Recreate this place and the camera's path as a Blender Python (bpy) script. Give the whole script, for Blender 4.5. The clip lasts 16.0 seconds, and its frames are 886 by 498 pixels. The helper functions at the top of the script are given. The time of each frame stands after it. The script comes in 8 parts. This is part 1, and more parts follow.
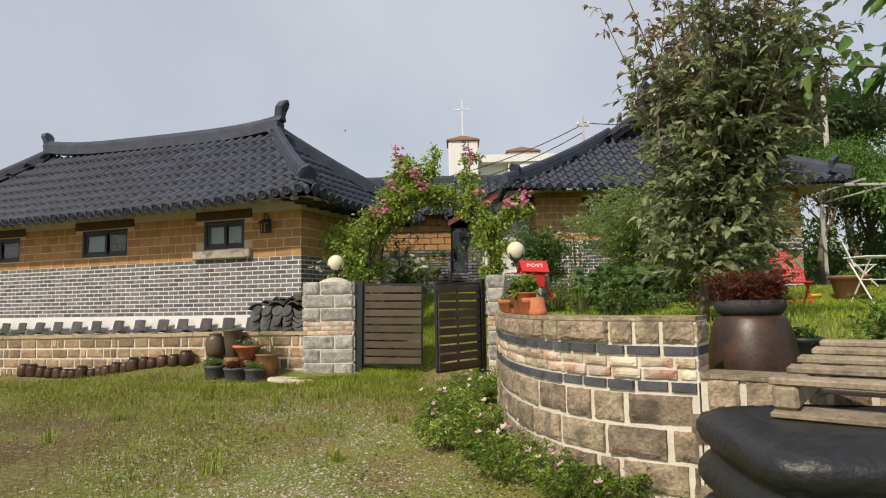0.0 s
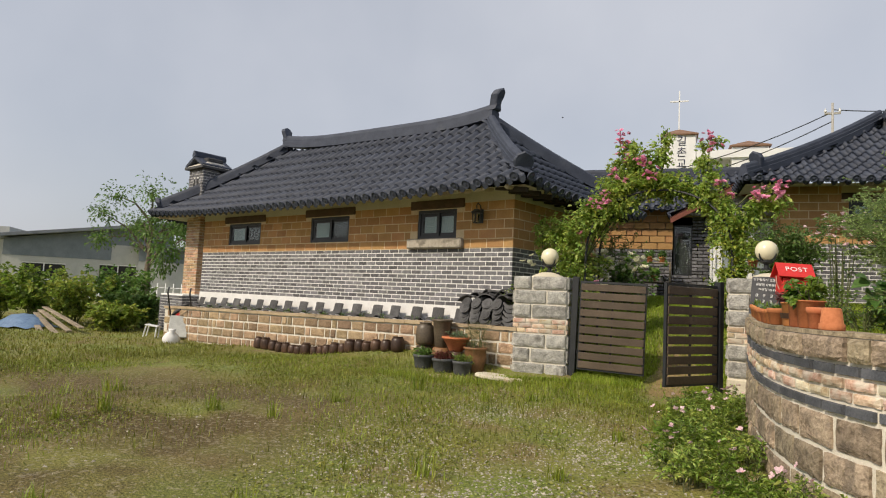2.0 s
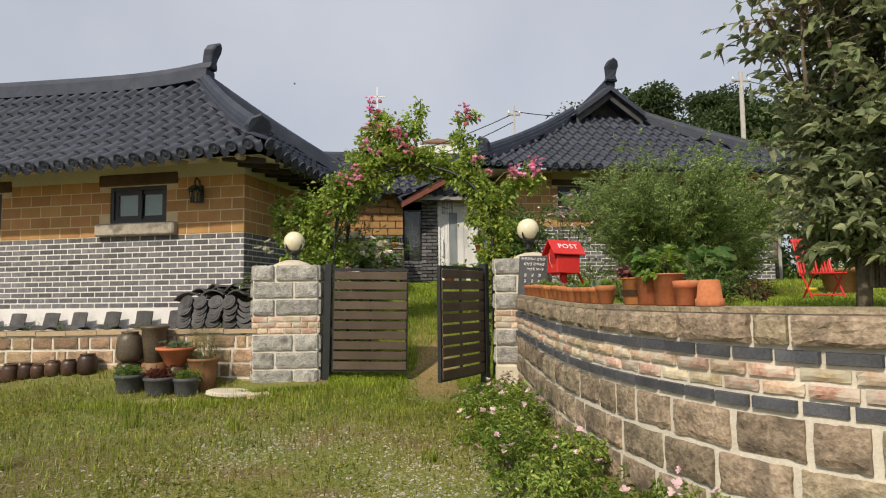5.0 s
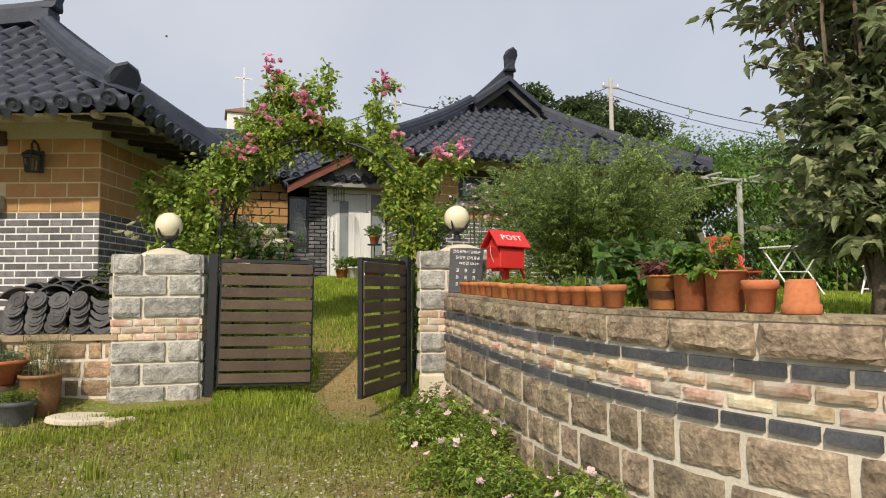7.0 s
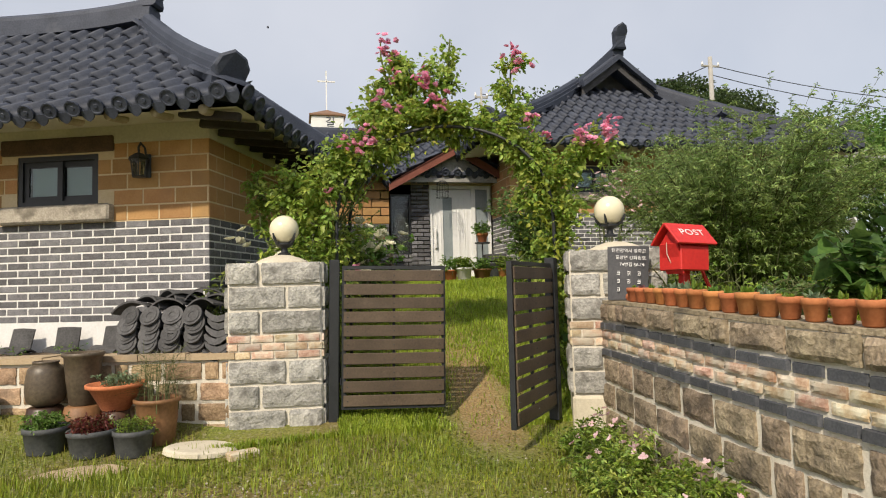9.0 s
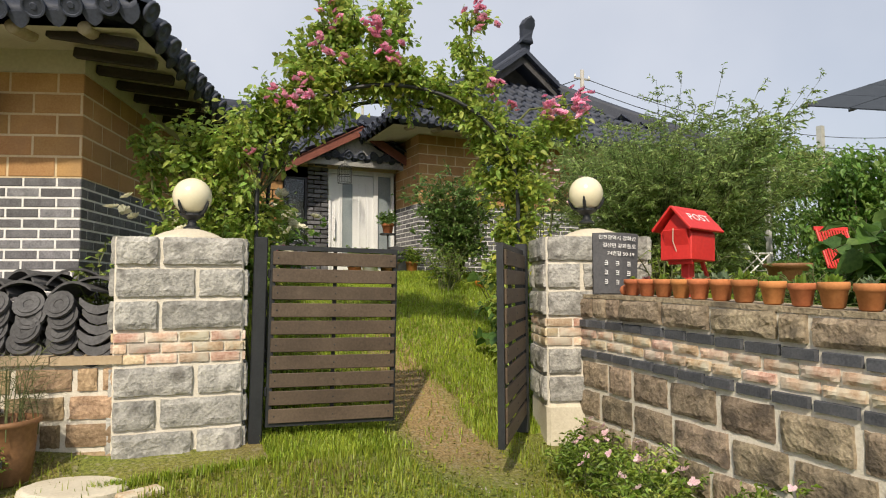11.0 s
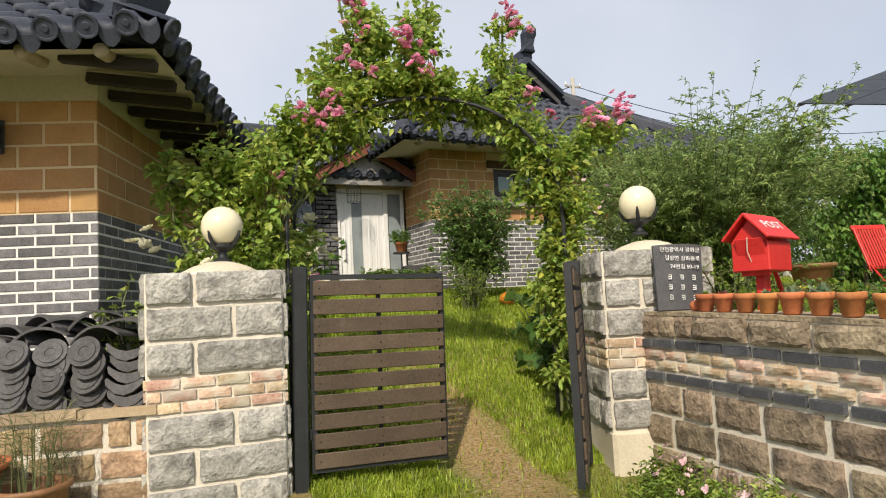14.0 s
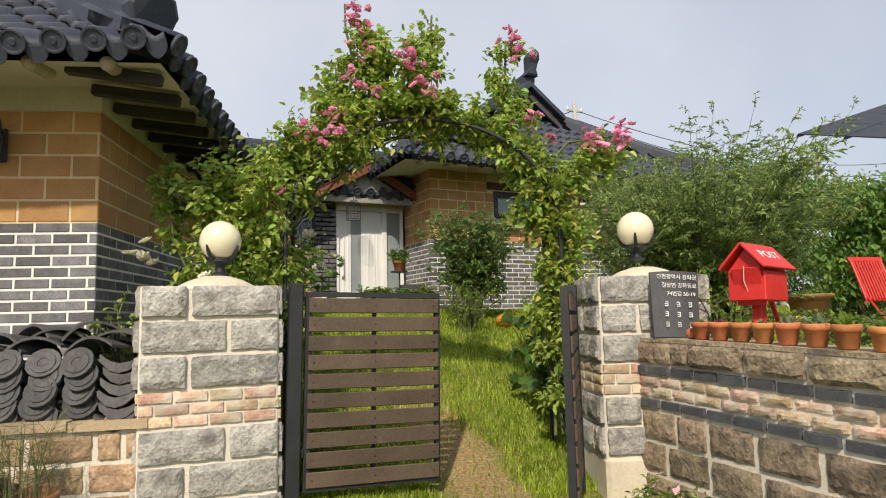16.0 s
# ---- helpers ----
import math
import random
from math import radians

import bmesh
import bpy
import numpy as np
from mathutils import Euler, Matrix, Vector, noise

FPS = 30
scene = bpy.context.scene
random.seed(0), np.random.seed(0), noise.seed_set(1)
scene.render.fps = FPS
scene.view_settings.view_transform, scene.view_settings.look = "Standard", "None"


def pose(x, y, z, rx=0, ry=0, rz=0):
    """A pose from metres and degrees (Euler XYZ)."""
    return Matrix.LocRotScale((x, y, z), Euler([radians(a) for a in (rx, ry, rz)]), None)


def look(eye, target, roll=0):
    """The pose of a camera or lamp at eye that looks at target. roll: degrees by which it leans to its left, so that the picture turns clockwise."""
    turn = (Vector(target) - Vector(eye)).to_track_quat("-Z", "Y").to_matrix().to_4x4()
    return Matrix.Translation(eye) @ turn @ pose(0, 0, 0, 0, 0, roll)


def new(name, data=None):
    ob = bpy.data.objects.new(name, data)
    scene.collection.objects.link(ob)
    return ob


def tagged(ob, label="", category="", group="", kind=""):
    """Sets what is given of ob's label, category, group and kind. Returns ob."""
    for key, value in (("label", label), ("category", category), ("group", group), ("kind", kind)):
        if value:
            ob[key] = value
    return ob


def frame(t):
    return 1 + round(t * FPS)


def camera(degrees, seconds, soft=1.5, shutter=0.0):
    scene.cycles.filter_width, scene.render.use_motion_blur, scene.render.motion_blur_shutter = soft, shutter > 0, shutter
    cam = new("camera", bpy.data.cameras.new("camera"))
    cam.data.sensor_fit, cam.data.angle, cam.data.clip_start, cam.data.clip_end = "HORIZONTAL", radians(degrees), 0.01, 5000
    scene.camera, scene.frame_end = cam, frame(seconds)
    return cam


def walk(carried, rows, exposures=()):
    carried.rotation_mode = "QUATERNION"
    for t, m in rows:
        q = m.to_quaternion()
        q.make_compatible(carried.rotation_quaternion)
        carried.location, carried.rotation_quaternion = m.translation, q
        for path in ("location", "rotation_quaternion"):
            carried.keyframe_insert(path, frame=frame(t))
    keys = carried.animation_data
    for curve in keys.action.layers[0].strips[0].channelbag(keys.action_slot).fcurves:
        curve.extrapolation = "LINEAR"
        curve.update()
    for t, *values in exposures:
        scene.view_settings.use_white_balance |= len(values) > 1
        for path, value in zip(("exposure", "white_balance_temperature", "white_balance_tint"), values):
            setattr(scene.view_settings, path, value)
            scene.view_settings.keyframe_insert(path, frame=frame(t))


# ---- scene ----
cam = camera(70.0, 16.0, soft=1.1)
PATH = [
    (0, (0.145, 0.781, 1.052), (0.108, 2.774, 1.22), -1.1),
    (0.5, (0.182, 0.954, 1.061), (-0.141, 2.923, 1.205), -0.9),
    (1, (0.146, 1.073, 1.053), (-0.37, 3.0, 1.195), 0.2),
    (1.5, (0.035, 1.232, 1.037), (-0.568, 3.135, 1.159), 0.4),
    (2, (-0.172, 1.374, 1.026), (-0.824, 3.258, 1.18), 2.7),
    (2.5, (-0.309, 1.536, 1.012), (-1.022, 3.398, 1.16), 2.8),
    (3, (-0.581, 1.66, 1.01), (-1.308, 3.518, 1.15), -0.2),
    (3.5, (-0.757, 1.787, 0.989), (-1.304, 3.707, 1.107), 1.8),
    (4, (-0.798, 2.106, 1.004), (-1.12, 4.072, 1.171), 1.7),
    (4.5, (-0.864, 2.4, 0.986), (-0.931, 4.395, 1.112), 1.6),
    (5, (-0.947, 2.644, 1.011), (-0.672, 4.619, 1.159), -0.7),
    (5.2, (-0.939, 2.787, 1.008), (-0.568, 4.748, 1.14), -0.3),
    (7.3, (-1.306, 3.948, 1.064), (-0.599, 5.815, 1.194), -1.0),
    (7.5, (-1.31, 4.069, 1.084), (-0.599, 5.933, 1.214), -1.5),
    (8, (-1.318, 4.311, 1.113), (-0.601, 6.174, 1.232), -0.9),
    (8.5, (-1.42, 4.513, 1.112), (-0.758, 6.396, 1.23), 0.0),
    (9, (-1.556, 4.751, 1.149), (-1.108, 6.696, 1.269), -1.5),
    (9.5, (-1.726, 4.99, 1.086), (-1.25, 6.929, 1.194), -1.0),
    (10, (-1.746, 5.315, 1.112), (-1.035, 7.179, 1.253), -0.4),
    (10.2, (-1.777, 5.413, 1.1), (-1.013, 7.257, 1.233), 0.6),
    (12.3, (-2.209, 6.28, 1.067), (-1.226, 8.02, 1.158), -3.3),
    (12.5, (-2.19, 6.252, 1.129), (-1.252, 8.017, 1.202), -3.0),
    (13, (-2.192, 6.263, 1.146), (-1.299, 8.05, 1.232), -2.0),
    (13.5, (-2.175, 6.257, 1.153), (-1.297, 8.052, 1.251), -1.8),
    (14, (-2.184, 6.268, 1.162), (-1.295, 8.053, 1.318), -3.0),
    (14.5, (-2.165, 6.253, 1.158), (-1.281, 8.034, 1.373), -2.2),
    (15, (-2.168, 6.252, 1.16), (-1.239, 8.007, 1.399), -2.2),
    (15.5, (-2.189, 6.268, 1.161), (-1.269, 8.028, 1.399), -1.8),
    (16, (-2.183, 6.258, 1.168), (-1.291, 8.034, 1.385), -1.4),
]
walk(cam, [(t, look(eye, target, roll)) for t, eye, target, roll in PATH],
     [(0, -0.19, 6850, 10.5), (3.5, -0.25, 6850, 10.5), (5, -0.22, 6850, 10.5), (8, -0.04, 6850, 10.5), (10.2, -0.03, 6850, 10.5), (12.3, 0.12, 6850, 10.5), (14, 0.12, 6850, 10.5), (16, 0.05, 6850, 10.5)])

# ---- world and sun ----
SUN_AZ, SUN_EL = 217.0, 42.0      # compass degrees from +y, clockwise; elevation
world = bpy.data.worlds.new("world")
scene.world = world
world.use_nodes = True
wn, wl = world.node_tree.nodes, world.node_tree.links
sky = wn.new("ShaderNodeTexSky")
sky.sky_type = "NISHITA"
sky.sun_disc = False
sky.sun_elevation, sky.sun_rotation = radians(SUN_EL), radians(SUN_AZ)
sky.air_density, sky.dust_density, sky.ozone_density = 1.0, 3.0, 2.0
haze = wn.new("ShaderNodeMixRGB")
cloud = wn.new("ShaderNodeTexNoise")
wl.new(wn.new("ShaderNodeTexCoord").outputs["Generated"], cloud.inputs["Vector"])
cloud.inputs["Scale"].default_value, cloud.inputs["Detail"].default_value = 1.6, 5
thin = wn.new("ShaderNodeMapRange")
thin.inputs["From Min"].default_value, thin.inputs["From Max"].default_value = 0.35, 0.7
thin.inputs["To Min"].default_value, thin.inputs["To Max"].default_value = 0.5, 0.82
wl.new(cloud.outputs[0], thin.inputs["Value"])
wl.new(thin.outputs[0], haze.inputs[0])
haze.inputs[2].default_value = (6.3, 6.7, 7.6, 1)
wl.new(sky.outputs[0], haze.inputs[1])
wl.new(haze.outputs[0], wn["Background"].inputs["Color"])
wn["Background"].inputs["Strength"].default_value = 0.122
sun = new("sun", bpy.data.lights.new("sun", "SUN"))
sun.data.energy, sun.data.angle, sun.data.color = 4.2, radians(1.5), (1.0, 0.90, 0.74)
saz, sel = radians(SUN_AZ), radians(SUN_EL)
sun_dir = Vector((math.sin(saz) * math.cos(sel), math.cos(saz) * math.cos(sel), math.sin(sel)))
sun.matrix_world = look(sun_dir * 60, (0, 0, 0))

# ---- building kit ----
rng = random.Random(7)
nrg = np.random.default_rng(11)


class Geo:
    """Collects vertices and faces, and turns them into one mesh."""

    def __init__(self):
        self.v, self.f, self.m, self.n = [], [], [], 0

    def add(self, verts, faces, mi=0):
        self.v.extend(tuple(p) for p in verts)
        self.f.extend(tuple(i + self.n for i in f) for f in faces)
        self.m.extend([mi] * len(faces))
        self.n += len(verts)
        return self

    def box(self, x0, x1, y0, y1, z0, z1, mi=0, m=None, bev=0.0):
        if bev <= 0:
            vs = [Vector((x, y, z)) for z in (z0, z1) for y in (y0, y1) for x in (x0, x1)]
            fs = [(0, 2, 3, 1), (4, 5, 7, 6), (0, 1, 5, 4), (2, 6, 7, 3), (0, 4, 6, 2), (1, 3, 7, 5)]
        else:
            b = min(bev, (x1 - x0) * 0.45, (y1 - y0) * 0.45, (z1 - z0) * 0.45)
            vs, fs = [], []
            ring = [(x0 + b, y0), (x1 - b, y0), (x1, y0 + b), (x1, y1 - b), (x1 - b, y1), (x0 + b, y1), (x0, y1 - b), (x0, y0 + b)]
            cx, cy = (x0 + x1) / 2, (y0 + y1) / 2
            ins = [(min(max(x, x0 + b), x1 - b), min(max(y, y0 + b), y1 - b)) for x, y in ring]
            for z, r in ((z0, ins), (z0 + b, ring), (z1 - b, ring), (z1, ins)):
                vs += [Vector((x, y, z)) for x, y in r]
            for k in range(3):
                fs += [(k * 8 + i, k * 8 + (i + 1) % 8, k * 8 + 8 + (i + 1) % 8, k * 8 + 8 + i) for i in range(8)]
            fs += [tuple(range(7, -1, -1)), tuple(range(24, 32))]
        if m is not None:
            vs = [m @ p for p in vs]
        return self.add(vs, fs, mi)

    def lathe(self, prof, seg=20, m=None, mi=0, close=True):
        vs, fs = [], []
        for r, z in prof:
            vs += [Vector((r * math.cos(2 * math.pi * i / seg), r * math.sin(2 * math.pi * i / seg), z)) for i in range(seg)]
        for k in range(len(prof) - 1):
            fs += [(k * seg + i, k * seg + (i + 1) % seg, k * seg + seg + (i + 1) % seg, k * seg + seg + i) for i in range(seg)]
        if close:
            fs += [tuple(range(seg - 1, -1, -1)), tuple(range((len(prof) - 1) * seg, len(prof) * seg))]
        if m is not None:
            vs = [m @ p for p in vs]
        return self.add(vs, fs, mi)

    def tube(self, pts, rad, seg=6, mi=0):
        pts = [Vector(p) for p in pts]
        rads = rad if isinstance(rad, (list, tuple)) else [rad] * len(pts)
        vs, fs = [], []
        side = None
        for i, p in enumerate(pts):
            t = (pts[min(i + 1, len(pts) - 1)] - pts[max(i - 1, 0)]).normalized()
            if side is None:
                side = t.cross(Vector((0, 0, 1)) if abs(t.z) < 0.9 else Vector((1, 0, 0))).normalized()
            side = (side - t * side.dot(t)).normalized()
            up = side.cross(t)
            vs += [p + (side * math.cos(2 * math.pi * k / seg) + up * math.sin(2 * math.pi * k / seg)) * rads[i] for k in range(seg)]
        for i in range(len(pts) - 1):
            fs += [(i * seg + k, i * seg + (k + 1) % seg, i * seg + seg + (k + 1) % seg, i * seg + seg + k) for k in range(seg)]
        fs += [tuple(range(seg - 1, -1, -1)), tuple(range((len(pts) - 1) * seg, len(pts) * seg))]
        return self.add(vs, fs, mi)

    def prism(self, outline, depth, m=None, mi=0):
        """An outline in x, z pushed along y by depth."""
        k = len(outline)
        vs = [Vector((x, 0, z)) for x, z in outline] + [Vector((x, depth, z)) for x, z in outline]
        fs = [tuple(range(k)), tuple(range(2 * k - 1, k - 1, -1))] + [(i, i + k, (i + 1) % k + k, (i + 1) % k) for i in range(k)]
        if m is not None:
            vs = [m @ p for p in vs]
        return self.add(vs, fs, mi)

    def mesh(self, name, mats, smooth=False):
        me = bpy.data.meshes.new(name)
        me.from_pydata(self.v, [], self.f)
        for mt in mats if isinstance(mats, (list, tuple)) else [mats]:
            me.materials.append(mt)
        if any(self.m):
            me.polygons.foreach_set("material_index", self.m)
        if smooth:
            me.polygons.foreach_set("use_smooth", [True] * len(me.polygons))
        me.update()
        return me


def array_mesh(name, verts, faces, mats, mi=None, smooth=False):
    """A mesh from arrays; faces all of one size."""
    me = bpy.data.meshes.new(name)
    verts, faces = np.asarray(verts, dtype=np.float32), np.asarray(faces, dtype=np.int32)
    k = faces.shape[1]
    me.vertices.add(len(verts))
    me.vertices.foreach_set("co", verts.ravel())
    me.loops.add(faces.size)
    me.loops.foreach_set("vertex_index", faces.ravel())
    me.polygons.add(len(faces))
    me.polygons.foreach_set("loop_start", np.arange(0, faces.size, k, dtype=np.int32))
    for mt in mats if isinstance(mats, (list, tuple)) else [mats]:
        me.materials.append(mt)
    if mi is not None:
        me.polygons.foreach_set("material_index", np.asarray(mi, dtype=np.int32))
    if smooth:
        me.polygons.foreach_set("use_smooth", np.ones(len(faces), dtype=bool))
    me.update(calc_edges=True)
    me.validate()
    return me


def thing(name, m, label, category, group="", kind=""):
    ob = new(name)
    ob.empty_display_size = 0.1
    ob.matrix_basis = m
    return tagged(ob, label, category, group, kind)


def part(name, geo, material, parent, label="", smooth=False, m=None):
    """Links a Geo or a mesh as one object under a thing or a part."""
    me = geo.mesh(name, material, smooth) if isinstance(geo, Geo) else geo
    ob = new(name, me)
    ob.parent = parent
    if m is not None:
        ob.matrix_basis = m
    if label:
        ob["label"] = label
    return ob


def solo(name, geo, material, label, category, group="", kind="", m=None, smooth=False):
    me = geo.mesh(name, material, smooth) if isinstance(geo, Geo) else geo
    ob = new(name, me)
    if m is not None:
        ob.matrix_basis = m
    return tagged(ob, label, category, group, kind)


def piece(name, me, parent, m):
    ob = new(name, me)
    ob.parent = parent
    ob.matrix_basis = m
    return ob


def wall_cells(geo, x0, x1, y0, y1, z0, z1, holes, mi=0):
    """A slab with rectangular holes (x0, x1, z0, z1) right through it."""
    xs = sorted({x0, x1, *(h[0] for h in holes), *(h[1] for h in holes)})
    zs = sorted({z0, z1, *(h[2] for h in holes), *(h[3] for h in holes)})
    for a, b in zip(xs, xs[1:]):
        col = None
        for c, d in zip(zs, zs[1:]):
            mx, mz = (a + b) / 2, (c + d) / 2
            if any(h[0] < mx < h[1] and h[2] < mz < h[3] for h in holes):
                if col:
                    geo.box(a, b, y0, y1, col[0], col[1], mi)
                col = None
            else:
                col = (col[0] if col else c, d)
        if col:
            geo.box(a, b, y0, y1, col[0], col[1], mi)


# ---- materials ----
def surf(name, c1, c2, scale=6.0, rough=0.85, bump=0.3, fine=60.0, metal=0.0, rnd=0.0, isl=0.0, hue=0.0, c3=None, c3amt=0.45, c3scale=1.6, trans=0.0, spec=0.5, depth=0.01, coat=0.0):
    mt = bpy.data.materials.new(name)
    mt.use_nodes = True
    n, l = mt.node_tree.nodes, mt.node_tree.links
    bsdf = n["Principled BSDF"]
    bsdf.inputs["Roughness"].default_value = rough
    bsdf.inputs["Metallic"].default_value = metal
    bsdf.inputs["Specular IOR Level"].default_value = spec
    bsdf.inputs["Coat Weight"].default_value = coat
    co = n.new("ShaderNodeTexCoord")
    geo_n = n.new("ShaderNodeNewGeometry")
    n1 = n.new("ShaderNodeTexNoise")
    n1.inputs["Scale"].default_value, n1.inputs["Detail"].default_value = scale, 6
    n2 = n.new("ShaderNodeTexNoise")
    n2.inputs["Scale"].default_value, n2.inputs["Detail"].default_value = fine, 5
    pos = geo_n.outputs["Position"]
    l.new(pos, n1.inputs["Vector"])
    l.new(pos, n2.inputs["Vector"])
    add = n.new("ShaderNodeMath")
    add.operation = "MULTIPLY_ADD"
    l.new(n2.outputs[0], add.inputs[0])
    add.inputs[1].default_value = 0.5
    half = n.new("ShaderNodeMath")
    half.operation = "MULTIPLY"
    half.inputs[1].default_value = 0.5
    l.new(n1.outputs[0], half.inputs[0])
    l.new(half.outputs[0], add.inputs[2])
    ramp = n.new("ShaderNodeValToRGB")
    ramp.color_ramp.elements[0].position, ramp.color_ramp.elements[1].position = 0.36, 0.64
    ramp.color_ramp.elements[0].color, ramp.color_ramp.elements[1].color = (*c1, 1), (*c2, 1)
    l.new(add.outputs[0], ramp.inputs[0])
    col = ramp.outputs[0]
    if c3:
        n3 = n.new("ShaderNodeTexNoise")
        n3.inputs["Scale"].default_value, n3.inputs["Detail"].default_value = c3scale, 7
        l.new(pos, n3.inputs["Vector"])
        r3 = n.new("ShaderNodeValToRGB")
        r3.color_ramp.elements[0].position, r3.color_ramp.elements[1].position = 1 - c3amt - 0.06, 1 - c3amt + 0.1
        l.new(n3.outputs[0], r3.inputs[0])
        mx = n.new("ShaderNodeMixRGB")
        l.new(r3.outputs[0], mx.inputs[0])
        l.new(col, mx.inputs[1])
        mx.inputs[2].default_value = (*c3, 1)
        col = mx.outputs[0]
    if rnd or isl or hue:
        src = n.new("ShaderNodeObjectInfo").outputs["Random"] if rnd else geo_n.outputs["Random Per Island"]
        amt = rnd or isl
        hsv = n.new("ShaderNodeHueSaturation")
        mr = n.new("ShaderNodeMapRange")
        mr.inputs["To Min"].default_value, mr.inputs["To Max"].default_value = 1 - amt, 1 + amt
        l.new(src, mr.inputs["Value"])
        l.new(mr.outputs[0], hsv.inputs["Value"])
        if hue:
            mul = n.new("ShaderNodeMath")
            mul.operation = "MULTIPLY"
            mul.inputs[1].default_value = 7.31
            fr = n.new("ShaderNodeMath")
            fr.operation = "FRACT"
            l.new(src, mul.inputs[0])
            l.new(mul.outputs[0], fr.inputs[0])
            mh = n.new("ShaderNodeMapRange")
            mh.inputs["To Min"].default_value, mh.inputs["To Max"].default_value = 0.5 - hue, 0.5 + hue
            l.new(fr.outputs[0], mh.inputs["Value"])
            l.new(mh.outputs[0], hsv.inputs["Hue"])
        l.new(col, hsv.inputs["Color"])
        col = hsv.outputs[0]
    l.new(col, bsdf.inputs["Base Color"])
    if bump:
        bp = n.new("ShaderNodeBump")
        bp.inputs["Strength"].default_value, bp.inputs["Distance"].default_value = bump, depth
        l.new(add.outputs[0], bp.inputs["Height"])
        l.new(bp.outputs[0], bsdf.inputs["Normal"])
    if trans:
        tr = n.new("ShaderNodeBsdfTranslucent")
        l.new(col, tr.inputs["Color"])
        ms = n.new("ShaderNodeMixShader")
        ms.inputs[0].default_value = trans
        l.new(bsdf.outputs[0], ms.inputs[1])
        l.new(tr.outputs[0], ms.inputs[2])
        l.new(ms.outputs[0], n["Material Output"].inputs["Surface"])
    return mt


def glass_mat(name, tint=(0.8, 0.9, 0.9)):
    mt = bpy.data.materials.new(name)
    mt.use_nodes = True
    b = mt.node_tree.nodes["Principled BSDF"]
    b.inputs["Base Color"].default_value = (*tint, 1)
    b.inputs["Roughness"].default_value = 0.03
    b.inputs["Transmission Weight"].default_value = 1.0
    b.inputs["IOR"].default_value = 1.45
    return mt


M_STONE_GREY = surf("grey_granite", (0.21, 0.21, 0.20), (0.50, 0.49, 0.46), 11, 0.95, 1.0, 55, rnd=0.2, hue=0.01, c3=(0.16, 0.155, 0.145), c3amt=0.40, c3scale=7, depth=0.02)
M_STONE_TAN = surf("tan_granite", (0.15, 0.115, 0.078), (0.40, 0.325, 0.235), 11, 0.95, 1.0, 50, rnd=0.28, hue=0.012, c3=(0.12, 0.098, 0.074), c3amt=0.42, c3scale=6, depth=0.02)
M_STONE_LEDGE = surf("ledge_stone", (0.20, 0.135, 0.078), (0.43, 0.315, 0.20), 9, 0.95, 0.9, 55, rnd=0.32, hue=0.015, c3=(0.16, 0.12, 0.08), c3amt=0.38, c3scale=5, depth=0.015)
M_LEDGE_TOP = surf("ledge_coping", (0.36, 0.27, 0.17), (0.47, 0.37, 0.25), 5, 0.9, 0.3, 60, c3=(0.25, 0.20, 0.14), c3amt=0.4)
M_MORTAR = surf("pale_mortar", (0.56, 0.52, 0.44), (0.72, 0.68, 0.60), 7, 0.95, 0.5, 80, c3=(0.46, 0.42, 0.35), c3amt=0.32)
M_MORTAR_W = surf("white_mortar", (0.66, 0.66, 0.65), (0.78, 0.78, 0.77), 6, 0.95, 0.4, 80, c3=(0.50, 0.49, 0.47), c3amt=0.3)
M_BRICK_BLACK = surf("black_brick", (0.085, 0.085, 0.095), (0.185, 0.185, 0.20), 14, 0.8, 0.3, 90, rnd=0.42, hue=0.02)
M_BRICK_BLACK_J = surf("black_brick_far", (0.085, 0.085, 0.095), (0.185, 0.185, 0.20), 14, 0.8, 0.25, 90, isl=0.42, hue=0.02)
M_BRICK_BAND = surf("charcoal_brick", (0.045, 0.05, 0.062), (0.10, 0.105, 0.12), 10, 0.75, 0.25, 90, rnd=0.25)
M_BRICK_MIX = surf("antique_brick", (0.40, 0.24, 0.155), (0.64, 0.51, 0.38), 11, 0.9, 0.5, 60, rnd=0.28, hue=0.03, c3=(0.60, 0.54, 0.44), c3amt=0.5, c3scale=9)
M_BLOCK = surf("ochre_block", (0.36, 0.19, 0.075), (0.46, 0.265, 0.115), 5, 0.9, 0.25, 80, rnd=0.16, hue=0.008, c3=(0.33, 0.19, 0.09), c3amt=0.35)
M_BLOCK_J = surf("ochre_block_far", (0.36, 0.19, 0.075), (0.46, 0.265, 0.115), 5, 0.9, 0.25, 80, isl=0.16, hue=0.008)
M_TAN_MORTAR = surf("ochre_mortar", (0.56, 0.44, 0.27), (0.66, 0.54, 0.36), 7, 0.95, 0.3, 70)
M_TILE = surf("roof_tile_slate", (0.029, 0.036, 0.056), (0.058, 0.069, 0.099), 3.5, 0.62, 0.15, 60, rnd=0.14, c3=(0.078, 0.088, 0.112), c3amt=0.32, c3scale=3, spec=0.35)
M_TILE_J = surf("roof_tile_slate_far", (0.029, 0.036, 0.056), (0.058, 0.069, 0.099), 3.5, 0.62, 0.15, 60, isl=0.14, c3=(0.078, 0.088, 0.112), c3amt=0.32, c3scale=3, spec=0.35)
M_TILE_OLD = surf("old_clay_tile", (0.045, 0.045, 0.048), (0.10, 0.10, 0.105), 9, 0.8, 0.3, 60, rnd=0.25, c3=(0.14, 0.14, 0.14), c3amt=0.3)
M_SOFFIT = surf("cream_plaster", (0.46, 0.44, 0.34), (0.56, 0.54, 0.43), 3, 0.95, 0.2, 40)
